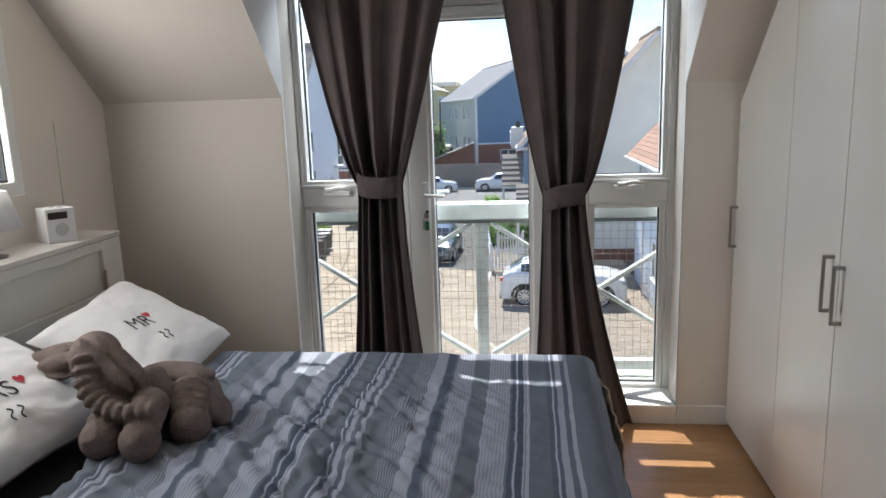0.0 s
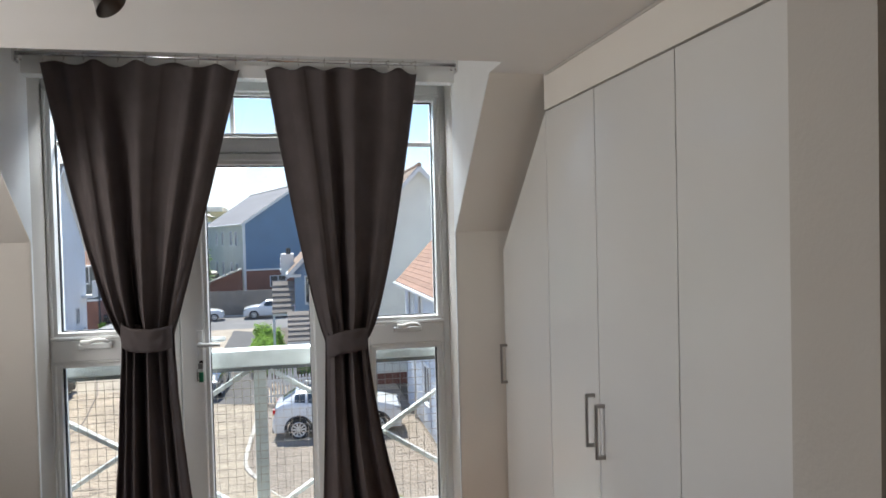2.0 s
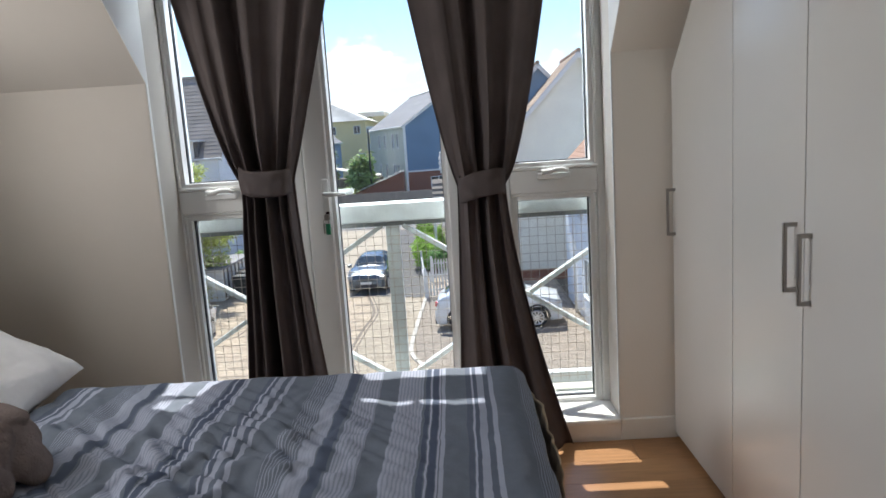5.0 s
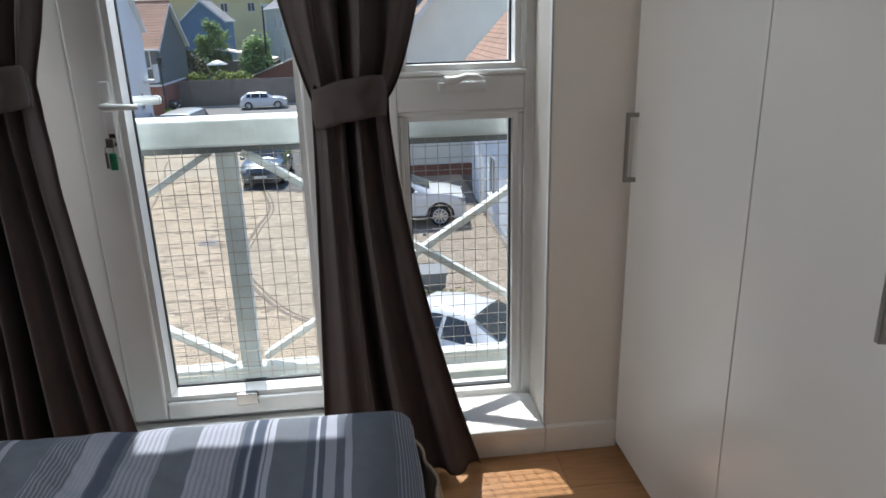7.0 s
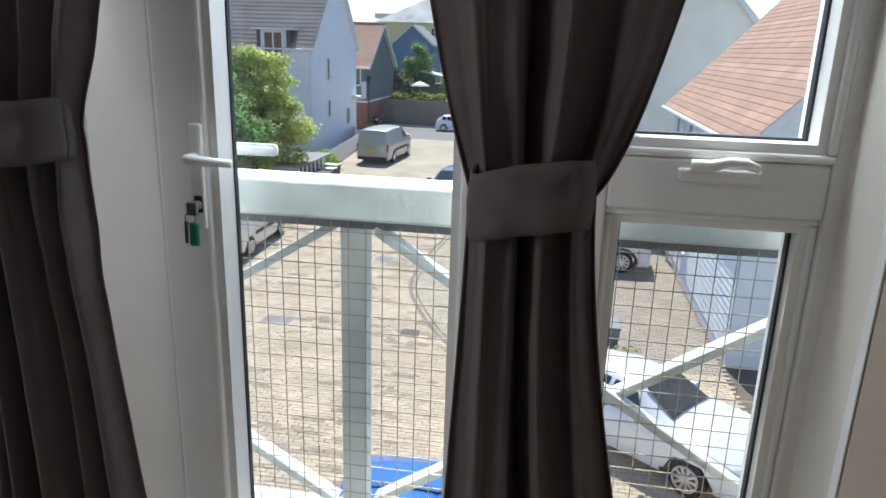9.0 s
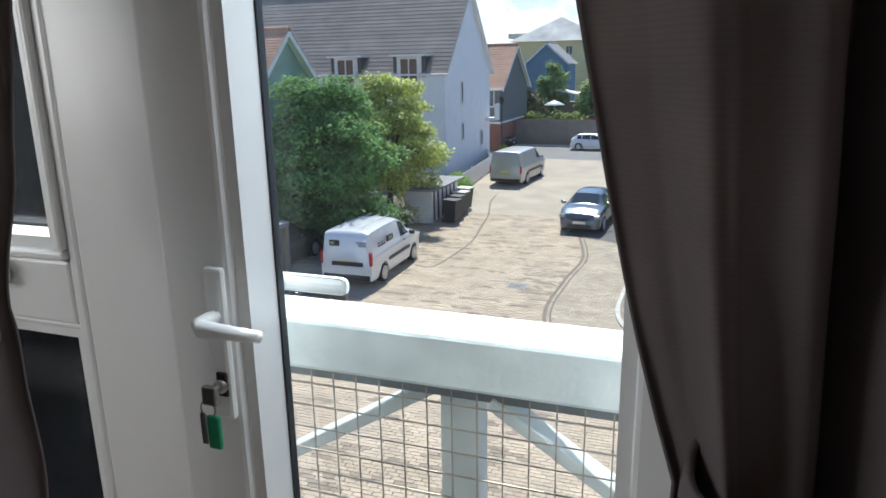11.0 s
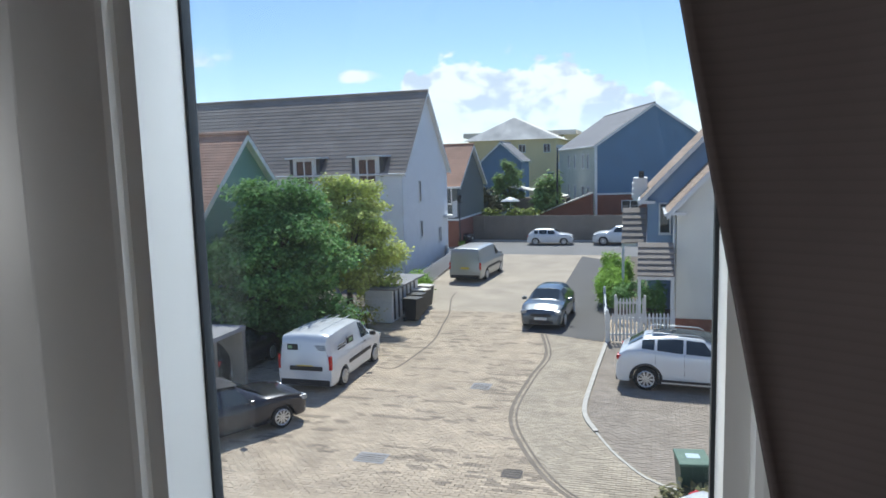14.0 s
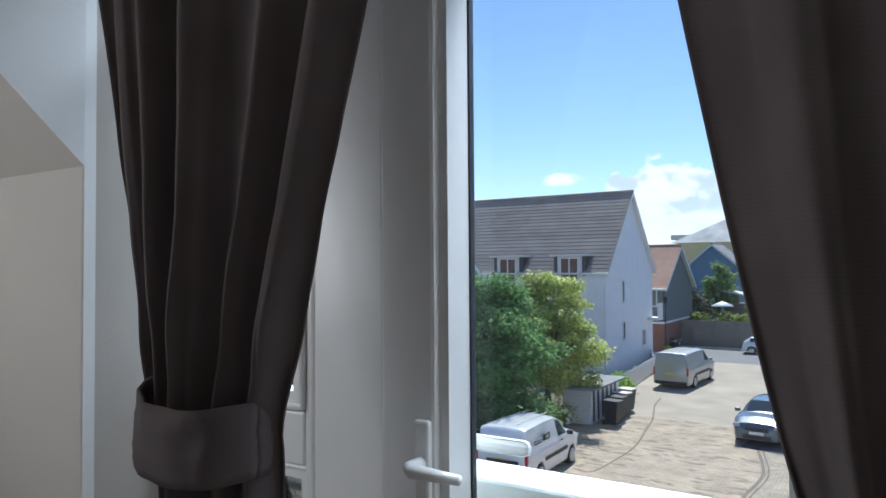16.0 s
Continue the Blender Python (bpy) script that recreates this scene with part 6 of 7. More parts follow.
def tree(x, y, base, top, rx, ry, material, label, seed, count, leaf=0.17, low=0.25):
    th = thing("tree", (x, y, base), label, "tree", group="trees")
    r = random.Random(seed)
    h = top - base
    tube("trunk", [(x, y, base - 0.1), (x + 0.05, y, base + h * 0.25), (x - 0.05, y + 0.05, base + h * 0.5), (x, y, base + h * 0.8)], 0.15, M_BARK, th, "tapered trunk", radii=[0.02 * h + 0.04, 0.017 * h, 0.012 * h, 0.004 * h])
    bm = bmesh.new()
    cs = []
    zc = base + h * (0.5 + low / 2)
    hz = h * (0.5 - low / 2)
    for i in range(150):
        a = r.uniform(0, 2 * math.pi)
        e = math.asin(r.uniform(-0.95, 1))
        k = r.uniform(0.40, 0.92)
        taper = 1 - 0.35 * max(0, math.sin(e))
        c = (x + rx * k * math.cos(a) * math.cos(e) * taper, y + ry * k * math.sin(a) * math.cos(e) * taper, zc + hz * k * math.sin(e) * 1.05)
        q = r.uniform(0.11, 0.23)
        cs.append((*c, rx * q * 1.15, ry * q * 1.15, hz * q * 0.62))
        if i < 20:
            s = (x, y, base + h * r.uniform(0.2, 0.55))
            mid = [(s[j] + c[j]) / 2 + (0.12 * h * 0.3 if j == 2 else 0) for j in range(3)]
            tube_into(bm, [s, mid, c], 0.03, 6, True, [0.010 * h, 0.006 * h, 0.002 * h])
    part("limbs", bm, M_BARK, th, "forking limbs", smooth=True)
    leaves("crown", cs, count, leaf, material, th, seed)
    return th


tree(-13.3, 28.6, G, 1.55, 3.5, 2.8, M_LEAF1, "dense deep green broadleaf tree behind the white van", 3, 62000, 0.15, 0.04)
tree(-12.5, 33.5, G, 1.75, 2.75, 2.4, M_LEAF2, "yellow-green broadleaf tree in sun beside the large white house", 5, 44000, 0.15, 0.10)
tree(-18.2, 78, G, 1.9, 1.9, 1.9, M_LEAF3, "upright green tree in the gardens beyond the fence", 7, 5000, 0.28, 0.1)
tree(-14.2, 80, G, 2.1, 2.1, 1.9, M_LEAF3, "upright green tree beside the parasol", 8, 5000, 0.28, 0.1)
tree(-15.6, 74, G, -0.8, 2.2, 1.6, mat("olive_leaves", (0.12, 0.12, 0.06), 0.8, var=0.3, scale=1.2, rand=0.3), "broad olive-coloured tree beyond the fence", 9, 4000, 0.26, 0.1)


def bush(x, y, z, rx, ry, rz, material, label, seed, count, leaf=0.10, name="bush"):
    th = thing(name, (x, y, z), label, name, group="bushes")
    r = random.Random(seed)
    cs = [(x + r.uniform(-rx, rx) * 0.8, y + r.uniform(-ry, ry) * 0.8, z + rz * r.uniform(0.35, 0.8), 0.45 * rx * r.uniform(0.6, 1), 0.45 * ry * r.uniform(0.7, 1), rz * 0.4) for _ in range(14)]
    leaves("foliage", cs, count, leaf, material, th, seed)
    bm = bmesh.new()
    for c in cs[:8]:
        tube_into(bm, [(x, y, z - 0.05), (c[0], c[1], c[2])], 0.02, 5)
    part("stems", bm, M_BARK, th, "thin woody stems")
    return th


M_HEDGE = leaf_mat("bright_hedge_leaves", (0.26, 0.44, 0.06))
bush(-0.75, 37.6, G, 0.5, 0.9, 1.2, M_LEAF1, "dark green shrub behind the porch", 31, 2500, 0.12)
bush(0.45, 37.2, G, 0.6, 0.9, 1.7, M_LEAF1, "dark shrub in shade under the porch", 32, 2500, 0.12)
bush(-1.0, 39.8, G, 1.0, 2.0, 1.35, M_HEDGE, "bright green clipped hedge behind the picket fence", 11, 9000, 0.12, "hedge")
bush(-1.3, 44.6, G, 0.8, 1.6, 1.6, M_HEDGE, "tall bright green shrub beside the second porch", 12, 6000, 0.14)
bush(-11.6, 30.8, G, 1.6, 0.5, 1.5, leaf_mat("yellow_hedge_leaves", (0.28, 0.28, 0.03)), "yellow-green low hedge behind the white van", 13, 4000, 0.09, "hedge")
bush(-12.9, 29.2, G, 2.6, 1.5, 1.9, M_LEAF1, "dark shrubs under the tree", 14, 9000, 0.13)
bush(-11.2, 39.6, G, 0.7, 1.4, 1.3, M_HEDGE, "green shrub at the white house corner", 15, 3000, 0.12)
bush(-13.2, 70.5, G, 3.6, 1.4, 2.4, leaf_mat("lime_palm_leaves", (0.26, 0.32, 0.08)), "lime green shrubs behind the fence", 16, 5000, 0.3)
bush(-9.4, 74.5, G, 1.4, 1.4, 5.0, M_LEAF3, "tall dark green palm-like shrub behind the fence", 17, 2500, 0.5)
bush(-14.6, 61.0, G, 0.3, 0.3, 0.5, M_HEDGE, "small shrub at the corner", 18, 300, 0.15)
gr = leaves("grass_tuft", [(0.8 + 0.28 * i, 18.55 + 0.12 * math.sin(i), G + 0.30, 0.3, 0.3, 0.42) for i in range(7)] + [(0.3 + 0.3 * i, 6.9, G + 0.1, 0.3, 0.3, 0.12) for i in range(-8, 9)], 9000, 0.16, mat("dry_grass", (0.22, 0.21, 0.09), 0.9, var=0.3, scale=3, rand=0.35), None, 21, "long dry grass beside the bins and below the balcony")
gr["category"] = "grass"

# hills at the skyline
bm = bmesh.new()
prev = None
for i in range(81):
    x = -900 + i * 22.5
    zt = 22 + 20 * noise.noise((i * 0.12, 0.3, 0.7)) + 4 * noise.noise((i * 0.5, 1.3, 0.7))
    row = [bm.verts.new((x, 1300, -60)), bm.verts.new((x, 1300, zt))]
    if prev:
        bm.faces.new((prev[0], row[0], row[1], prev[1]))
    prev = row
tagged(part("backdrop_hills", bm, mat("hazy_blue_hill", (0.30, 0.42, 0.55), 1.0, var=0.06, scale=0.01)), "hazy blue distant hills", "backdrop", kind="structure")
# ---- vehicles ----
M_TYRE = mat("tyre_rubber", (0.02, 0.02, 0.021), 0.85, var=0.2)
M_ALLOY = mat("silver_alloy", (0.62, 0.63, 0.64), 0.3, 0.8, var=0.05)
M_CARGLASS = mat("car_glass", (0.03, 0.04, 0.045), 0.05, var=0.1, spec=0.9)
M_TRIMB = mat("black_car_trim", (0.025, 0.025, 0.027), 0.55, var=0.1)
M_TAIL = mat("red_tail_lamp", (0.5, 0.02, 0.02), 0.2, var=0.05)
M_HEAD = mat("clear_headlamp", (0.38, 0.40, 0.42), 0.12, 0.3, var=0.05)
M_PLATEY = mat("yellow_plate", (0.75, 0.55, 0.05), 0.5)
M_PLATEW = mat("white_plate", (0.75, 0.75, 0.72), 0.5)


def paint(name, c, metal=0.1, rough=0.25):
    return mat("car_paint_" + name, c, rough, metal, var=0.02, scale=2, coat=0.5)


STYLES = {
    # stations: x, belt z, roof z, half width at sill, at belt, at roof; then glass: side spans, screen spans
    "hatch": dict(L=4.2, st=[(0.0, 0.62, 0.66, .70, .72, .55), (0.10, 0.80, 0.84, .80, .82, .62), (0.55, 0.95, 1.00, .87, .88, .62), (1.10, 0.98, 1.06, .89, .88, .62), (1.75, 0.96, 1.43, .89, .87, .56), (2.60, 0.97, 1.47, .89, .87, .55), (3.50, 1.0, 1.42, .89, .86, .54), (3.95, 0.98, 1.14, .86, .84, .60), (4.12, 0.90, 0.95, .82, .80, .62), (4.2, 0.6, 0.62, .72, .72, .55)], side=[(1.50, 2.30), (2.38, 3.10), (3.18, 3.55)], front=(1.18, 1.72), rear=(3.55, 3.92), wheels=(0.82, 3.42), wr=0.32),
    "suv": dict(L=4.44, st=[(0.0, 0.75, 0.79, .74, .78, .58), (0.10, 0.95, 0.99, .84, .86, .66), (0.60, 1.08, 1.14, .90, .91, .66), (1.10, 1.12, 1.20, .92, .91, .66), (1.95, 1.12, 1.58, .92, .90, .56), (2.70, 1.15, 1.63, .92, .90, .56), (3.65, 1.24, 1.54, .92, .89, .54), (4.12, 1.20, 1.26, .89, .87, .60), (4.36, 1.05, 1.10, .86, .85, .66), (4.44, 0.68, 0.70, .78, .80, .60)], side=[(1.60, 2.42), (2.50, 3.24), (3.32, 3.68)], front=(1.22, 1.92), rear=(3.68, 4.10), wheels=(0.88, 3.55), wr=0.36),
    "saloon": dict(L=4.5, st=[(0.0, 0.60, 0.64, .70, .74, .56), (0.12, 0.78, 0.82, .82, .84, .64), (0.65, 0.90, 0.95, .88, .89, .64), (1.25, 0.93, 1.00, .90, .89, .64), (1.95, 0.92, 1.38, .90, .88, .54), (2.65, 0.94, 1.43, .90, .88, .53), (3.30, 0.96, 1.32, .90, .87, .53), (3.85, 0.98, 1.04, .88, .86, .62), (4.38, 0.98, 1.02, .84, .82, .62), (4.5, 0.62, 0.64, .74, .76, .56)], side=[(1.70, 2.45), (2.53, 3.30)], front=(1.32, 1.92), rear=(3.32, 3.80), wheels=(0.85, 3.55), wr=0.32),
    "van": dict(L=4.4, st=[(0.0, 0.66, 0.70, .72, .76, .58), (0.10, 0.90, 0.94, .82, .85, .66), (0.50, 1.05, 1.12, .88, .89, .66), (0.85, 1.10, 1.20, .90, .90, .66), (1.45, 1.12, 1.68, .90, .90, .66), (1.90, 1.12, 1.80, .90, .90, .70), (3.00, 1.12, 1.84, .90, .90, .74), (4.20, 1.12, 1.82, .90, .90, .76), (4.34, 1.12, 1.76, .89, .89, .75), (4.4, 0.80, 1.60, .86, .87, .72)], side=[(1.15, 1.90)], front=(0.90, 1.42), rear=None, wheels=(0.78, 3.45), wr=0.31),
    "bigvan": dict(L=5.2, st=[(0.0, 0.75, 0.80, .80, .84, .62), (0.10, 1.0, 1.06, .90, .92, .70), (0.55, 1.20, 1.28, .95, .96, .72), (0.85, 1.25, 1.38, .97, .96, .74), (1.55, 1.25, 1.88, .98, .96, .74), (2.00, 1.25, 1.97, .98, .97, .80), (3.60, 1.25, 2.0, .98, .97, .84), (5.0, 1.25, 1.97, .98, .97, .84), (5.14, 1.25, 1.92, .96, .96, .83), (5.2, 0.85, 1.75, .94, .94, .80)], side=[(1.20, 2.00)], front=(0.92, 1.50), rear=None, wheels=(0.9, 4.0), wr=0.34),
}


def car(name, at, heading, style, colour, label, scale=1.0, plate=True, soft_top=None, roofc=None, category="car"):
    """A road vehicle: lofted body, glass, lamps, wheels with rims, mirrors. heading: degrees from +x of its front."""
    S = STYLES[style]
    L = S["L"]
    th = thing(name, (at[0], at[1], G), label, category, group="parked vehicles")
    m = Matrix.Translation((at[0], at[1], G)) @ pose(0, 0, 0, 0, 0, heading) @ Matrix.Diagonal((scale, scale, scale, 1))
    xs = np.array([s[0] for s in S["st"]])
    cols = [np.array([s[k] for s in S["st"]]) for k in range(1, 6)]

    def at_x(x):
        return [float(np.interp(x, xs, c)) for c in cols]

    def P(x, v, off=0.0):
        """v from 0 (sill) by 0.5 (belt) to 0.75 (roof edge) and 1 (middle of the roof)."""
        b, t, ws, wb, wr = at_x(x)
        pts = [(ws - 0.03, 0.24), (ws + 0.01, 0.36), (ws + 0.02, 0.30 + (b - 0.3) * 0.55), (wb + 0.01, b - 0.08), (wb - 0.03, b), ((wb + wr) / 2 - 0.015, b + (t - b) * 0.52), (wr, t - 0.05 * min(1, (t - b) / 0.3)), (wr - 0.12, t), (wr * 0.4, t + 0.022), (0.0, t + 0.03)]
        vs_ = [0, 0.1, 0.25, 0.42, 0.5, 0.62, 0.74, 0.80, 0.92, 1.0]
        y = float(np.interp(v, vs_, [p[0] for p in pts]))
        z = float(np.interp(v, vs_, [p[1] for p in pts]))
        return Vector((L / 2 - x, y, z))
    # body
    nx = 44
    vlist = [0, 0.1, 0.18, 0.25, 0.34, 0.42, 0.5, 0.56, 0.62, 0.68, 0.74, 0.80, 0.86, 0.92, 1.0]
    xl = [0.0] + [L * (i / nx) for i in range(1, nx)] + [L]
    bm = bmesh.new()
    rows = []
    for x in xl:
        half = [P(x, v) for v in vlist]
        for hx in S["wheels"]:
            r_ = S["wr"] + 0.06
            if abs(x - hx) < r_:
                zc = S["wr"] + math.sqrt(r_ * r_ - (x - hx) ** 2)
                for i in range(3):
                    if half[i].z < zc:
                        half[i].z = zc
        full = [Vector((q.x, -q.y, q.z)) for q in half] + [q for q in half[::-1][1:]]
        rows.append([bm.verts.new(m @ q) for q in full])
    for a, b in zip(rows, rows[1:]):
        for i in range(len(a) - 1):
            bm.faces.new((a[i], a[i + 1], b[i + 1], b[i]))
        bm.faces.new((a[-1], a[0], b[0], b[-1]))
    bm.faces.new(rows[0])
    bm.faces.new(rows[-1][::-1])
    body = part("body", bm, colour, th, smooth=True)
    es = body.modifiers.new("edges", "EDGE_SPLIT")
    es.split_angle = radians(38)
    # glass

    def patch(nm, x0, x1, v0, v1, side, material, off=0.006, nxp=8, nvp=4, taper=0.0, label=""):
        bm = bmesh.new()
        g = []
        for j in range(nvp + 1):
            v = v0 + (v1 - v0) * j / nvp
            r = []
            for i in range(nxp + 1):
                k = j / nvp
                xx = x0 + (x1 - x0) * i / nxp
                xx = xx + taper * k * (1 - i / nxp)
                q = P(xx, v)
                e = 0.01
                du, dv = P(xx + e, v) - q, P(xx, min(1, v + e)) - P(xx, max(0, v - e))
                nn = du.cross(dv)
                nn = nn.normalized() if nn.length > 1e-9 else Vector((0, 0, 1))
                if nn.z < 0 and abs(nn.z) > 0.2 or (nn.y < 0 and abs(nn.z) <= 0.2):
                    nn = -nn
                q = q + nn * off
                r.append(bm.verts.new(m @ Vector((q.x, q.y * side, q.z))))
            g.append(r)
        for a, b in zip(g, g[1:]):
            for i in range(nxp):
                bm.faces.new((a[i], a[i + 1], b[i + 1], b[i]))
        return part(nm, bm, material, th, label, smooth=True)
    for s in (-1, 1):
        for k, (a, b) in enumerate(S["side"]):
            patch("side_window", a, b, 0.515, 0.715, s, M_CARGLASS, taper=0.32 if k == 0 else 0.0, label="dark side window")
            if k < 2:
                patch("door_seam", b + 0.035, b + 0.045, 0.08, 0.5, s, M_TRIMB, off=0.004, nxp=1, label="door gap")
                patch("door_handle", b - 0.22, b - 0.06, 0.40, 0.425, s, colour if style != "van" else M_TRIMB, off=0.03, nxp=2, nvp=1, label="door handle")
        patch("sill_trim", 0.5, L - 0.5, 0.0, 0.08, s, M_TRIMB, off=0.008, nxp=20, nvp=1)
        if style in ("van", "bigvan"):
            patch("rub_strip", 1.2, L - 1.3, 0.2, 0.25, s, M_TRIMB, off=0.012, nxp=6, nvp=1, label="black rubbing strip")

    def cross_patch(nm, x0, x1, lim, material, label="", off=0.008):
        """Front or rear screen: across the car between two stations."""
        bm = bmesh.new()
        g = []
        for j in range(7):
            x = x0 + (x1 - x0) * j / 6
            b, t, ws, wb, wr = at_x(x)
            g.append([bm.verts.new(m @ Vector((L / 2 - x + (off if x < L / 2 else -off), (wr - lim) * u, t + 0.03 * (1 - u * u) + off * 1.6))) for u in [k / 5 - 1 for k in range(11)]])
        for a, b in zip(g, g[1:]):
            for i in range(10):
                bm.faces.new((a[i], a[i + 1], b[i + 1], b[i]))
        return part(nm, bm, material, th, label, smooth=True)
    cross_patch("windscreen", *S["front"], 0.04, M_CARGLASS, "dark raked windscreen")
    if S["rear"]:
        cross_patch("rear_screen", *S["rear"], 0.08, M_CARGLASS, "dark rear window")
    if style == "suv":
        for s in (-1, 1):
            block("side_step", L / 2 - 3.1, L / 2 - 1.35, min(s * 0.90, s * 0.97), max(s * 0.90, s * 0.97), 0.27, 0.31, M_ALLOY, th, m=m, label="silver side step")
            block("sill_cladding", L / 2 - 3.2, L / 2 - 1.25, min(s * 0.85, s * 0.945), max(s * 0.85, s * 0.945), 0.22, 0.38, M_TRIMB, th, m=m, label="black sill cladding")
        cross_patch("sunroof", 1.9, 3.4, 0.10, M_CARGLASS, "dark glass roof")
        for s in (-1, 1):
            tube("roof_bar", [m @ Vector((L / 2 - x, s * 0.56, z)) for x, z in ((1.95, 1.60), (2.1, 1.67), (3.4, 1.70), (3.6, 1.63))], 0.018, M_ALLOY, th, "silver roof bar")
    if soft_top:
        cross_patch("fabric_roof", 1.95, 3.3, -0.01, soft_top, "black fabric roof", off=0.012)
    if roofc:
        cross_patch("roof_panel", S["front"][1] + 0.05, (S["rear"] or (L - 0.2, 0))[0] - 0.05, 0.02, roofc, "contrasting roof")
    # ends: bumpers, lamps, grille, plates
    b0, t0, ws0, wb0, wr0 = at_x(0.05)
    zt = b0
    box = lambda nm, x0, x1, y0, y1, z0, z1, mt, lb="", bev=0.01: block(nm, L / 2 - x1, L / 2 - x0, y0, y1, z0, z1, mt, th, bevel=bev, label=lb, m=m)
    box("grille", -0.012, 0.10, -0.42, 0.42, zt - 0.14, zt - 0.02, M_TRIMB, "black grille")
    box("lower_grille", -0.012, 0.08, -0.5, 0.5, 0.26, 0.42, M_TRIMB, "black air intake")
    box("number_plate", -0.022, 0.02, -0.26, 0.26, 0.43, 0.54, M_PLATEW, "white number plate", 0.002)
    eb, et = at_x(L - 0.05)[:2]
    box("rear_plate", L - 0.02, L + (0.022 if not (style in ("van", "bigvan")) else 0.016), -0.26, 0.26, (eb * 0.72 if S["rear"] else 0.78), (eb * 0.72 if S["rear"] else 0.78) + 0.11, M_PLATEY, "yellow number plate", 0.002)
    box("rear_bumper", L - 0.12, L + 0.01, -at_x(L - 0.1)[2] * 0.93, at_x(L - 0.1)[2] * 0.93, 0.24, 0.44, M_TRIMB if style in ("van", "suv", "bigvan") else colour, "rear bumper", 0.02)
    for s in (-1, 1):
        y1 = at_x(0.2)[3]
        box("headlamp", 0.02, 0.36, min(s * (y1 - 0.24), s * (y1 + 0.005)), max(s * (y1 - 0.24), s * (y1 + 0.005)), at_x(0.2)[0] - 0.16, at_x(0.2)[0] - 0.02, M_HEAD, "clear headlamp", 0.02)
        yr = at_x(L - 0.15)[3]
        z0 = at_x(L - 0.15)[0]
        if S["rear"]:
            box("tail_lamp", L - 0.26, L - 0.02, min(s * (yr - 0.24), s * (yr + 0.008)), max(s * (yr - 0.24), s * (yr + 0.008)), z0 - 0.20, z0 - 0.05, M_TAIL, "red tail lamp", 0.02)
        else:
            box("tail_lamp", L - 0.10, L + 0.004, min(s * (yr - 0.09), s * (yr + 0.006)), max(s * (yr - 0.09), s * (yr + 0.006)), 0.75, 1.18, M_TAIL, "tall red tail lamp", 0.015)
        mx = S["side"][0][0] + 0.12
        ym = at_x(mx)[3]
        box("mirror", mx - 0.10, mx + 0.02, min(s * (ym + 0.02), s * (ym + 0.22)), max(s * (ym + 0.02), s * (ym + 0.22)), at_x(mx)[0] + 0.0, at_x(mx)[0] + 0.14, colour if style not in ("van",) else M_TRIMB, "door mirror", 0.02)
        for wx in S["wheels"]:
            r_ = S["wr"]
            yy = s * (at_x(wx)[2] - 0.10)
            bm = bmesh.new()
            tube_into(bm, [m @ Vector((L / 2 - wx, yy - s * 0.12, r_)), m @ Vector((L / 2 - wx, yy - s * 0.10, r_)), m @ Vector((L / 2 - wx, yy + s * 0.09, r_)), m @ Vector((L / 2 - wx, yy + s * 0.11, r_))], r_, 28, True, [k * scale for k in (r_ * 0.93, r_, r_, r_ * 0.93)])
            ty = part("tyre", bm, M_TYRE, th, "black tyre")
            bm = bmesh.new()
            tube_into(bm, [m @ Vector((L / 2 - wx, yy + s * 0.10, r_)), m @ Vector((L / 2 - wx, yy + s * 0.112, r_))], r_, 24, True, [r_ * 0.66 * scale] * 2)
            part("rim_well", bm, M_TRIMB, ty)
            bm = bmesh.new()
            c = Vector((L / 2 - wx, yy + s * 0.118, r_))
            for k in range(10):
                a = k * math.pi / 5
                for sgn in (-0.05,):
                    d = Vector((math.cos(a), 0, math.sin(a)))
                    e = Vector((-math.sin(a), 0, math.cos(a)))
                    q = [m @ (c + d * r_ * 0.12 + e * r_ * 0.06), m @ (c + d * r_ * 0.12 - e * r_ * 0.06), m @ (c + d * r_ * 0.64 - e * r_ * 0.085), m @ (c + d * r_ * 0.64 + e * r_ * 0.085)]
                    q2 = [v + (m.to_3x3() @ Vector((0, s * 0.012, 0))) for v in q]
                    va, vb = [bm.verts.new(v) for v in q], [bm.verts.new(v) for v in q2]
                    bm.faces.new(va)
                    bm.faces.new(vb[::-1])
                    for t in range(4):
                        bm.faces.new((va[t], va[(t + 1) % 4], vb[(t + 1) % 4], vb[t]))
            if style == "suv":
                for aa in ([k * math.pi / 10 for k in range(11)],):
                    tube_into(bm2 := bmesh.new(), [m @ Vector((L / 2 - wx + math.cos(a_) * (r_ + 0.085), s * (at_x(wx)[2] - 0.01), r_ + math.sin(a_) * (r_ + 0.085))) for a_ in aa], 0.05, 8)
                    part("arch_trim", bm2, M_TRIMB, th, "black wheel arch trim", smooth=True)
            ring = [m @ (c + Vector((math.cos(a) * r_ * 0.66, s * 0.004, math.sin(a) * r_ * 0.66))) for a in [k * math.pi / 12 for k in range(25)]]
            tube_into(bm, ring, 0.02, 5, False)
            tube_into(bm, [m @ (c + Vector((0, 0, 0))), m @ (c + Vector((0, s * 0.02, 0)))], r_ * 0.16, 12)
            part("rim", bm, M_ALLOY, ty, "silver spoked rim")
    return th, m


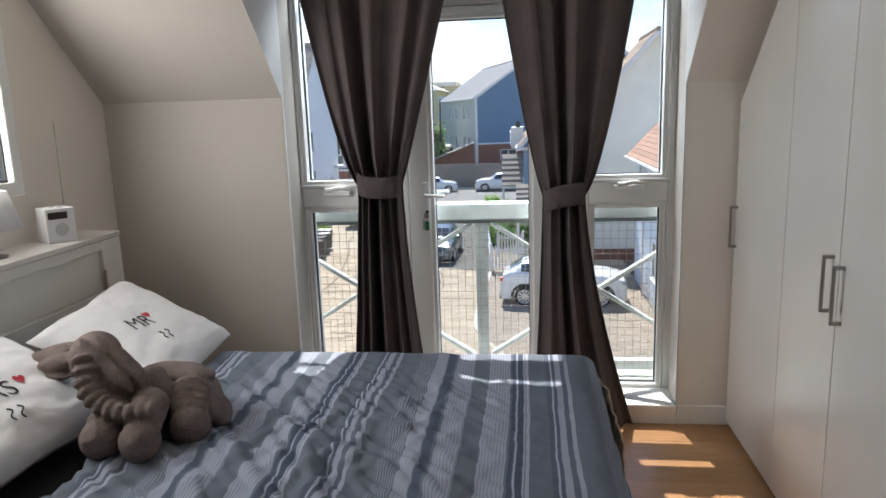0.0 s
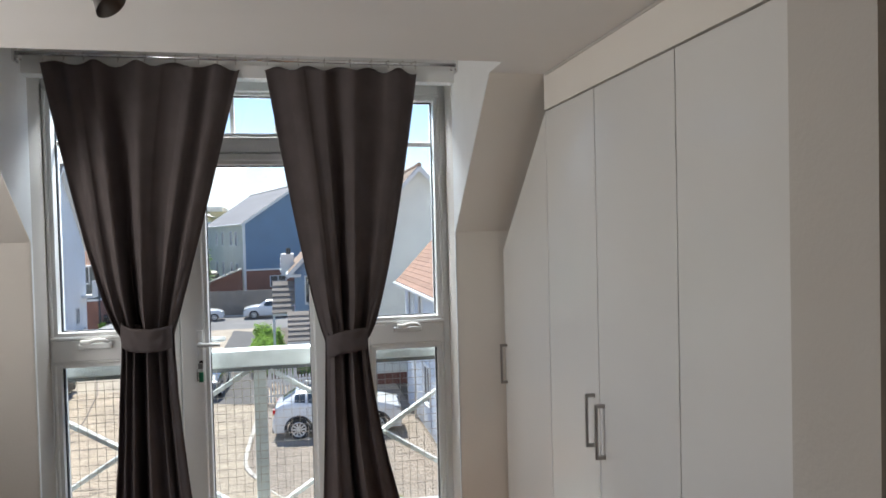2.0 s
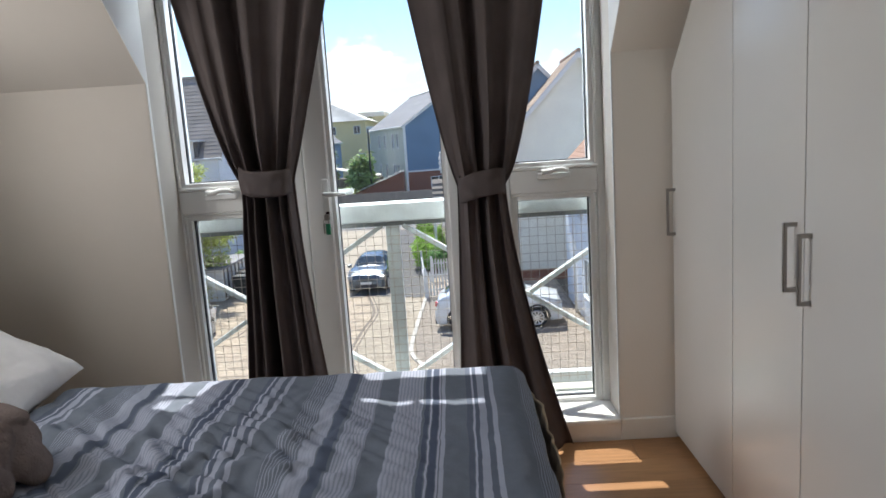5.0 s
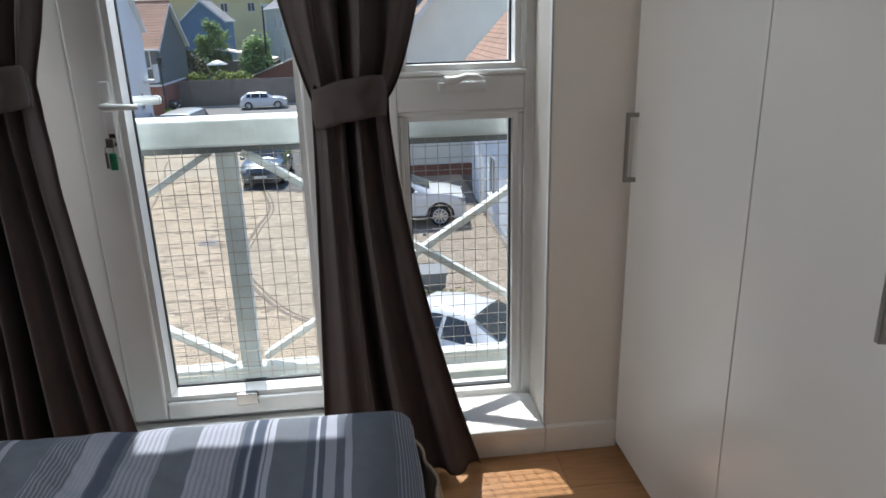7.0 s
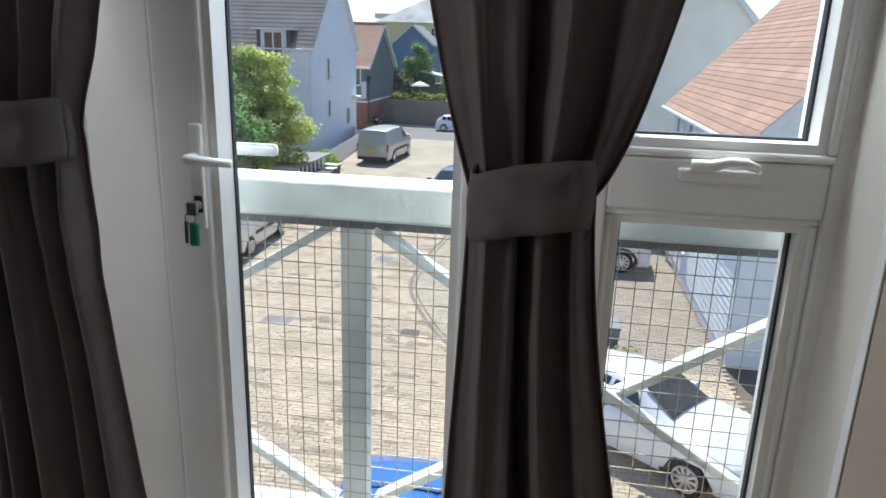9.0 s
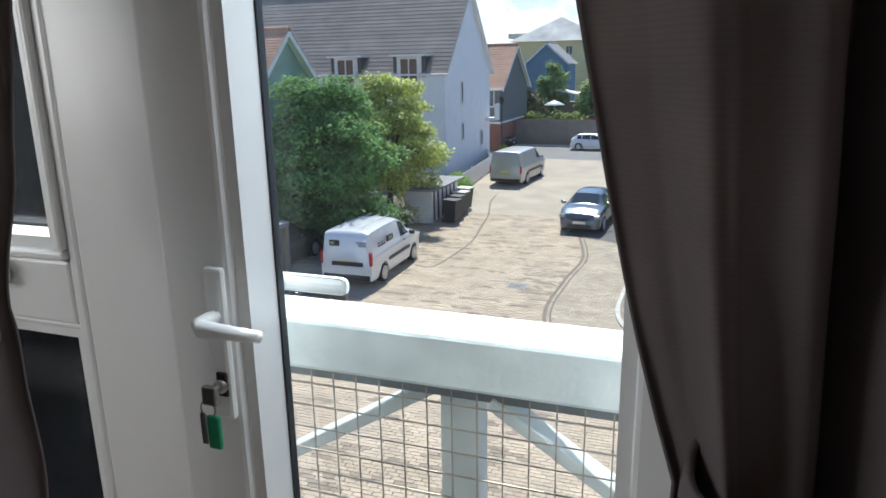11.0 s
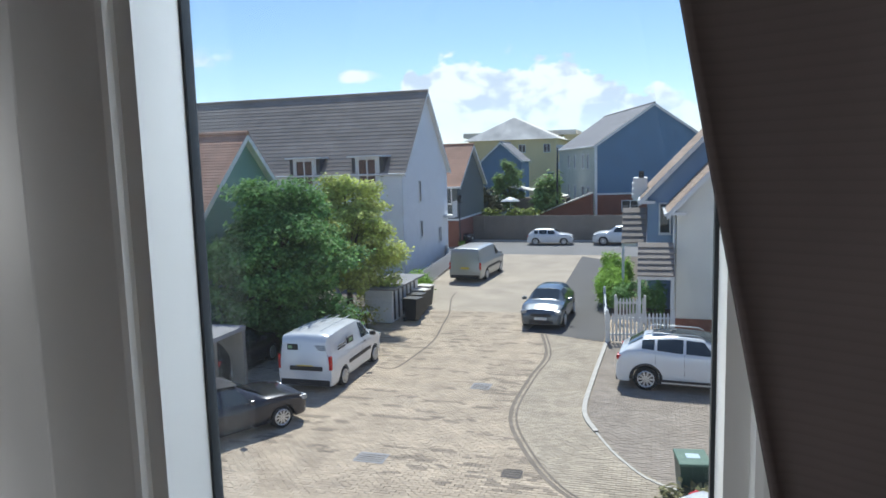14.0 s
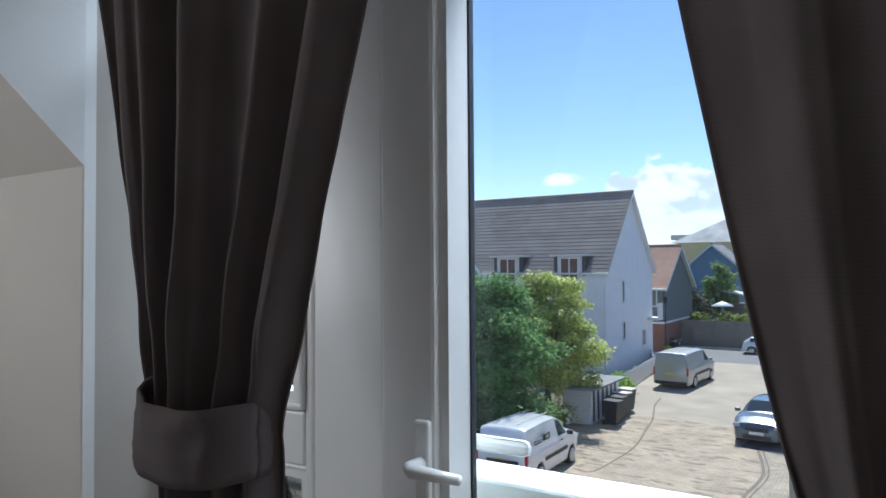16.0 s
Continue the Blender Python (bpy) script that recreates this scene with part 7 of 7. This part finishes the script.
P_WHITE, P_SILVER, P_GREYBLUE, P_BLACK, P_BLUE = paint("white", (0.72, 0.74, 0.76)), paint("silver", (0.42, 0.42, 0.40), 0.5, 0.35), paint("grey_blue", (0.10, 0.125, 0.15), 0.35), paint("black", (0.022, 0.022, 0.03), 0.2), paint("blue", (0.03, 0.16, 0.5), 0.2)
car("hatchback", (-3.85, 35.5), -92, "hatch", P_GREYBLUE, "grey-blue hatchback parked on the lane, front towards us")
car("suv", (1.68, 27.25), -4, "suv", P_WHITE, "white crossover with dark glass roof in the parking space")
vth, vm = car("panel_van", (-9.85, 26.3), 91, "van", P_WHITE, "small white panel van parked under the trees", category="van")
for y0, y1, z0, z1, mt, nm in ((-0.55, -0.20, 1.36, 1.55, M_TRIMB, "rear_sign"), (-0.52, -0.38, 1.41, 1.50, mat("sign_green", (0.25, 0.4, 0.2), 0.5), "sign_print"), (-0.50, 0.60, 0.72, 0.86, M_TRIMB, "rear_band")):
    block(nm, -2.222 if nm != "sign_print" else -2.226, -2.16, -y1, -y0, z0, z1, mt, vth, m=vm, bevel=0.004)
for k in range(3):
    block("lettering_bar", -2.212, -2.17, -0.72, -0.38 - 0.04 * k, 1.50 - 0.06 * k, 1.525 - 0.06 * k, M_TRIMB, vth, m=vm)
block("side_sign", -0.95, -0.50, -0.925, -0.88, 1.28, 1.48, M_TRIMB, vth, m=vm, bevel=0.004)
block("side_sign_print", -0.85, -0.60, -0.93, -0.90, 1.33, 1.43, mat("sign_green", (0.25, 0.4, 0.2), 0.5), vth, m=vm)
for k in range(2):
    block("lettering_bar", -1.65, -1.1, -0.922, -0.88, 1.36 - 0.09 * k, 1.39 - 0.09 * k, M_TRIMB, vth, m=vm)
for k in (-0.35, 0.0, 0.35):
    block("roof_rib", -1.7, 0.6, k - 0.015, k + 0.015, 1.85, 1.868, P_WHITE, vth, m=vm)
car("convertible", (-10.5, 20.62), 58, "saloon", P_BLACK, "black convertible with its fabric roof up parked by the carport", scale=0.97, soft_top=mat("black_canvas", (0.035, 0.033, 0.035), 0.95, bump=0.3, bscale=200))
car("large_van", (-9.8, 46.9), 86, "bigvan", P_SILVER, "silver-grey panel van parked by the picket fence", category="van")
car("small_hatchback", (-7.6, 63.7), 2, "hatch", P_WHITE, "white small hatchback parked along the rear fence", scale=0.9)
car("people_carrier", (-1.9, 64.0), 180, "hatch", P_WHITE, "white people carrier parked along the rear fence", scale=1.05)
car("dark_saloon", (-16.6, 63.6), 0, "saloon", P_BLACK, "dark car parked at the far corner")
car("saloon", (2.45, 16.1), -38, "saloon", P_WHITE, "white saloon parked near the green bin")
car("white_hatchback", (-12.6, 31.3), 60, "hatch", P_WHITE, "white hatchback in the trees' shade behind the van", scale=0.95)
car("blue_hatchback", (-0.98, 11.45), 95, "hatch", P_BLUE, "bright blue hatchback parked below the balcony")
car("carport_car", (-13.6, 25.9), 92, "hatch", P_BLACK, "dark car in the carport's shade")
# ---- block paving of the lane: courses of buff blocks, brown ones among them ----
path_poly = R_OUT[:9] + R_IN[::-1]
park_poly = R_IN + [(-1.18, 33.0), (12, 33.0), (12, 19.0)]


def paving(x0, x1, y0, y1, single):
    r = random.Random(11)
    shapes = []
    BW, BH = 0.21, 0.105
    j = 0
    y = y0
    while y < y1:
        x = x0 + (BW / 2 if j % 2 else 0)
        while x < x1:
            cx, cy = x + BW / 2, y + BH / 2
            if inside(tar, cx, cy):
                x += BW
                continue
            if inside(path_poly, cx, cy):
                k = 2
            elif inside(park_poly, cx, cy):
                k = 3
            else:
                n = noise.noise((math.floor(cx / 0.63 + 0.5 * (math.floor(cy / 0.21) % 2)) * 1.7, math.floor(cy / 0.21) * 1.3, 3.0))
                n2 = noise.noise((cx * 0.25, cy * 0.25, 9.0))
                k = 1 if (n > 0.23 - 0.35 * n2 and cx < -1.5) and r.random() < 0.72 else 0
            shapes.append((x, y, k, r.uniform(-0.0025, 0.0025)))
            x += BW
        y += BH
        j += 1
    return shapes


g = 0.006
blocks = paving(-13.0, 4.6, 7.2, 36.5, False)
near = [b for b in blocks if -3.6 < b[0] < -1.4 and 16.6 < b[1] < 19.1][:290]
nearset = set((b[0], b[1]) for b in near)
lane = structure(new("road_paving", None), "buff block paving with brown blocks scattered in it", "road")
vs, fs, ms = [], [], []
for x, y, k, dz in blocks:
    if (x, y) in nearset:
        continue
    a = len(vs)
    z = G + dz
    for px, py in ((x + g, y + g), (x + 0.21 - g, y + g), (x + 0.21 - g, y + 0.105 - g), (x + g, y + 0.105 - g)):
        vs.append((px, py, z))
    for px, py in ((x + g, y + g), (x + 0.21 - g, y + g), (x + 0.21 - g, y + 0.105 - g), (x + g, y + 0.105 - g)):
        vs.append((px, py, G - 0.02))
    fs += [(a, a + 1, a + 2, a + 3), (a, a + 4, a + 5, a + 1), (a + 1, a + 5, a + 6, a + 2), (a + 2, a + 6, a + 7, a + 3), (a + 3, a + 7, a + 4, a)]
    ms += [k] * 5
me = bpy.data.meshes.new("paving_blocks")
me.from_pydata(vs, [], fs)
for x in (M_PAVE, M_PAVE_D, M_PAVE_P, M_PAVE_C):
    me.materials.append(x)
me.polygons.foreach_set("material_index", ms)
ob = new("paving_blocks", me)
attach(ob, lane)
tagged(ob, kind="stuff")
single = {}
for k, mt in enumerate((M_PAVE, M_PAVE_D, M_PAVE_P, M_PAVE_C)):
    bm = bmesh.new()
    box_into(bm, g, 0.21 - g, g, 0.105 - g, -0.02, 0.0)
    single[k] = bpy.data.meshes.new("paving_block")
    bm.to_mesh(single[k])
    bm.free()
    single[k].materials.append(mt)
for x, y, k, dz in near:
    o = new("paving_block", single[k])
    o.matrix_basis = pose(x, y, G + dz)
    o.parent = lane
# ---- laminate boards, last ----
M_FLOOR = floor_mat()
brd = 0
me_cache = {}
floor = structure(new("floor", bpy.data.meshes.new("floor")), "oak-coloured laminate boards in sunlight", "floor")
bm = bmesh.new()
box_into(bm, LEFT_X, RIGHT_X, BACK_Y, 5.668, -0.011, -0.006)
bm.to_mesh(floor.data)
bm.free()
floor.data.materials.append(M_FLOOR)
rf = random.Random(3)
BWID, BLEN = 0.192, 1.285
bm = bmesh.new()
box_into(bm, 0.001, BLEN - 0.001, 0.0006, BWID - 0.0006, -0.0055, 0.0)
bme = bpy.data.meshes.new("board")
bm.to_mesh(bme)
bm.free()
bme.materials.append(M_FLOOR)
yy = 5.668 - BWID
row = 0
while yy > 3.0:
    x = LEFT_X + (row % 3) * 0.42 - 0.9
    while x < 2.0:
        o = new("board", bme)
        xa, xb = max(x, LEFT_X + 0.002), min(x + BLEN, RIGHT_X - 0.002)
        o.matrix_basis = pose(xa, yy, 0) @ Matrix.Diagonal(((xb - xa) / BLEN, 1, 1, 1))
        o.parent = floor
        x += BLEN
    yy -= BWID
    row += 1
block("board_field", LEFT_X, RIGHT_X, BACK_Y, yy + BWID, -0.0055, 0.0, M_FLOOR, floor, kind="stuff")
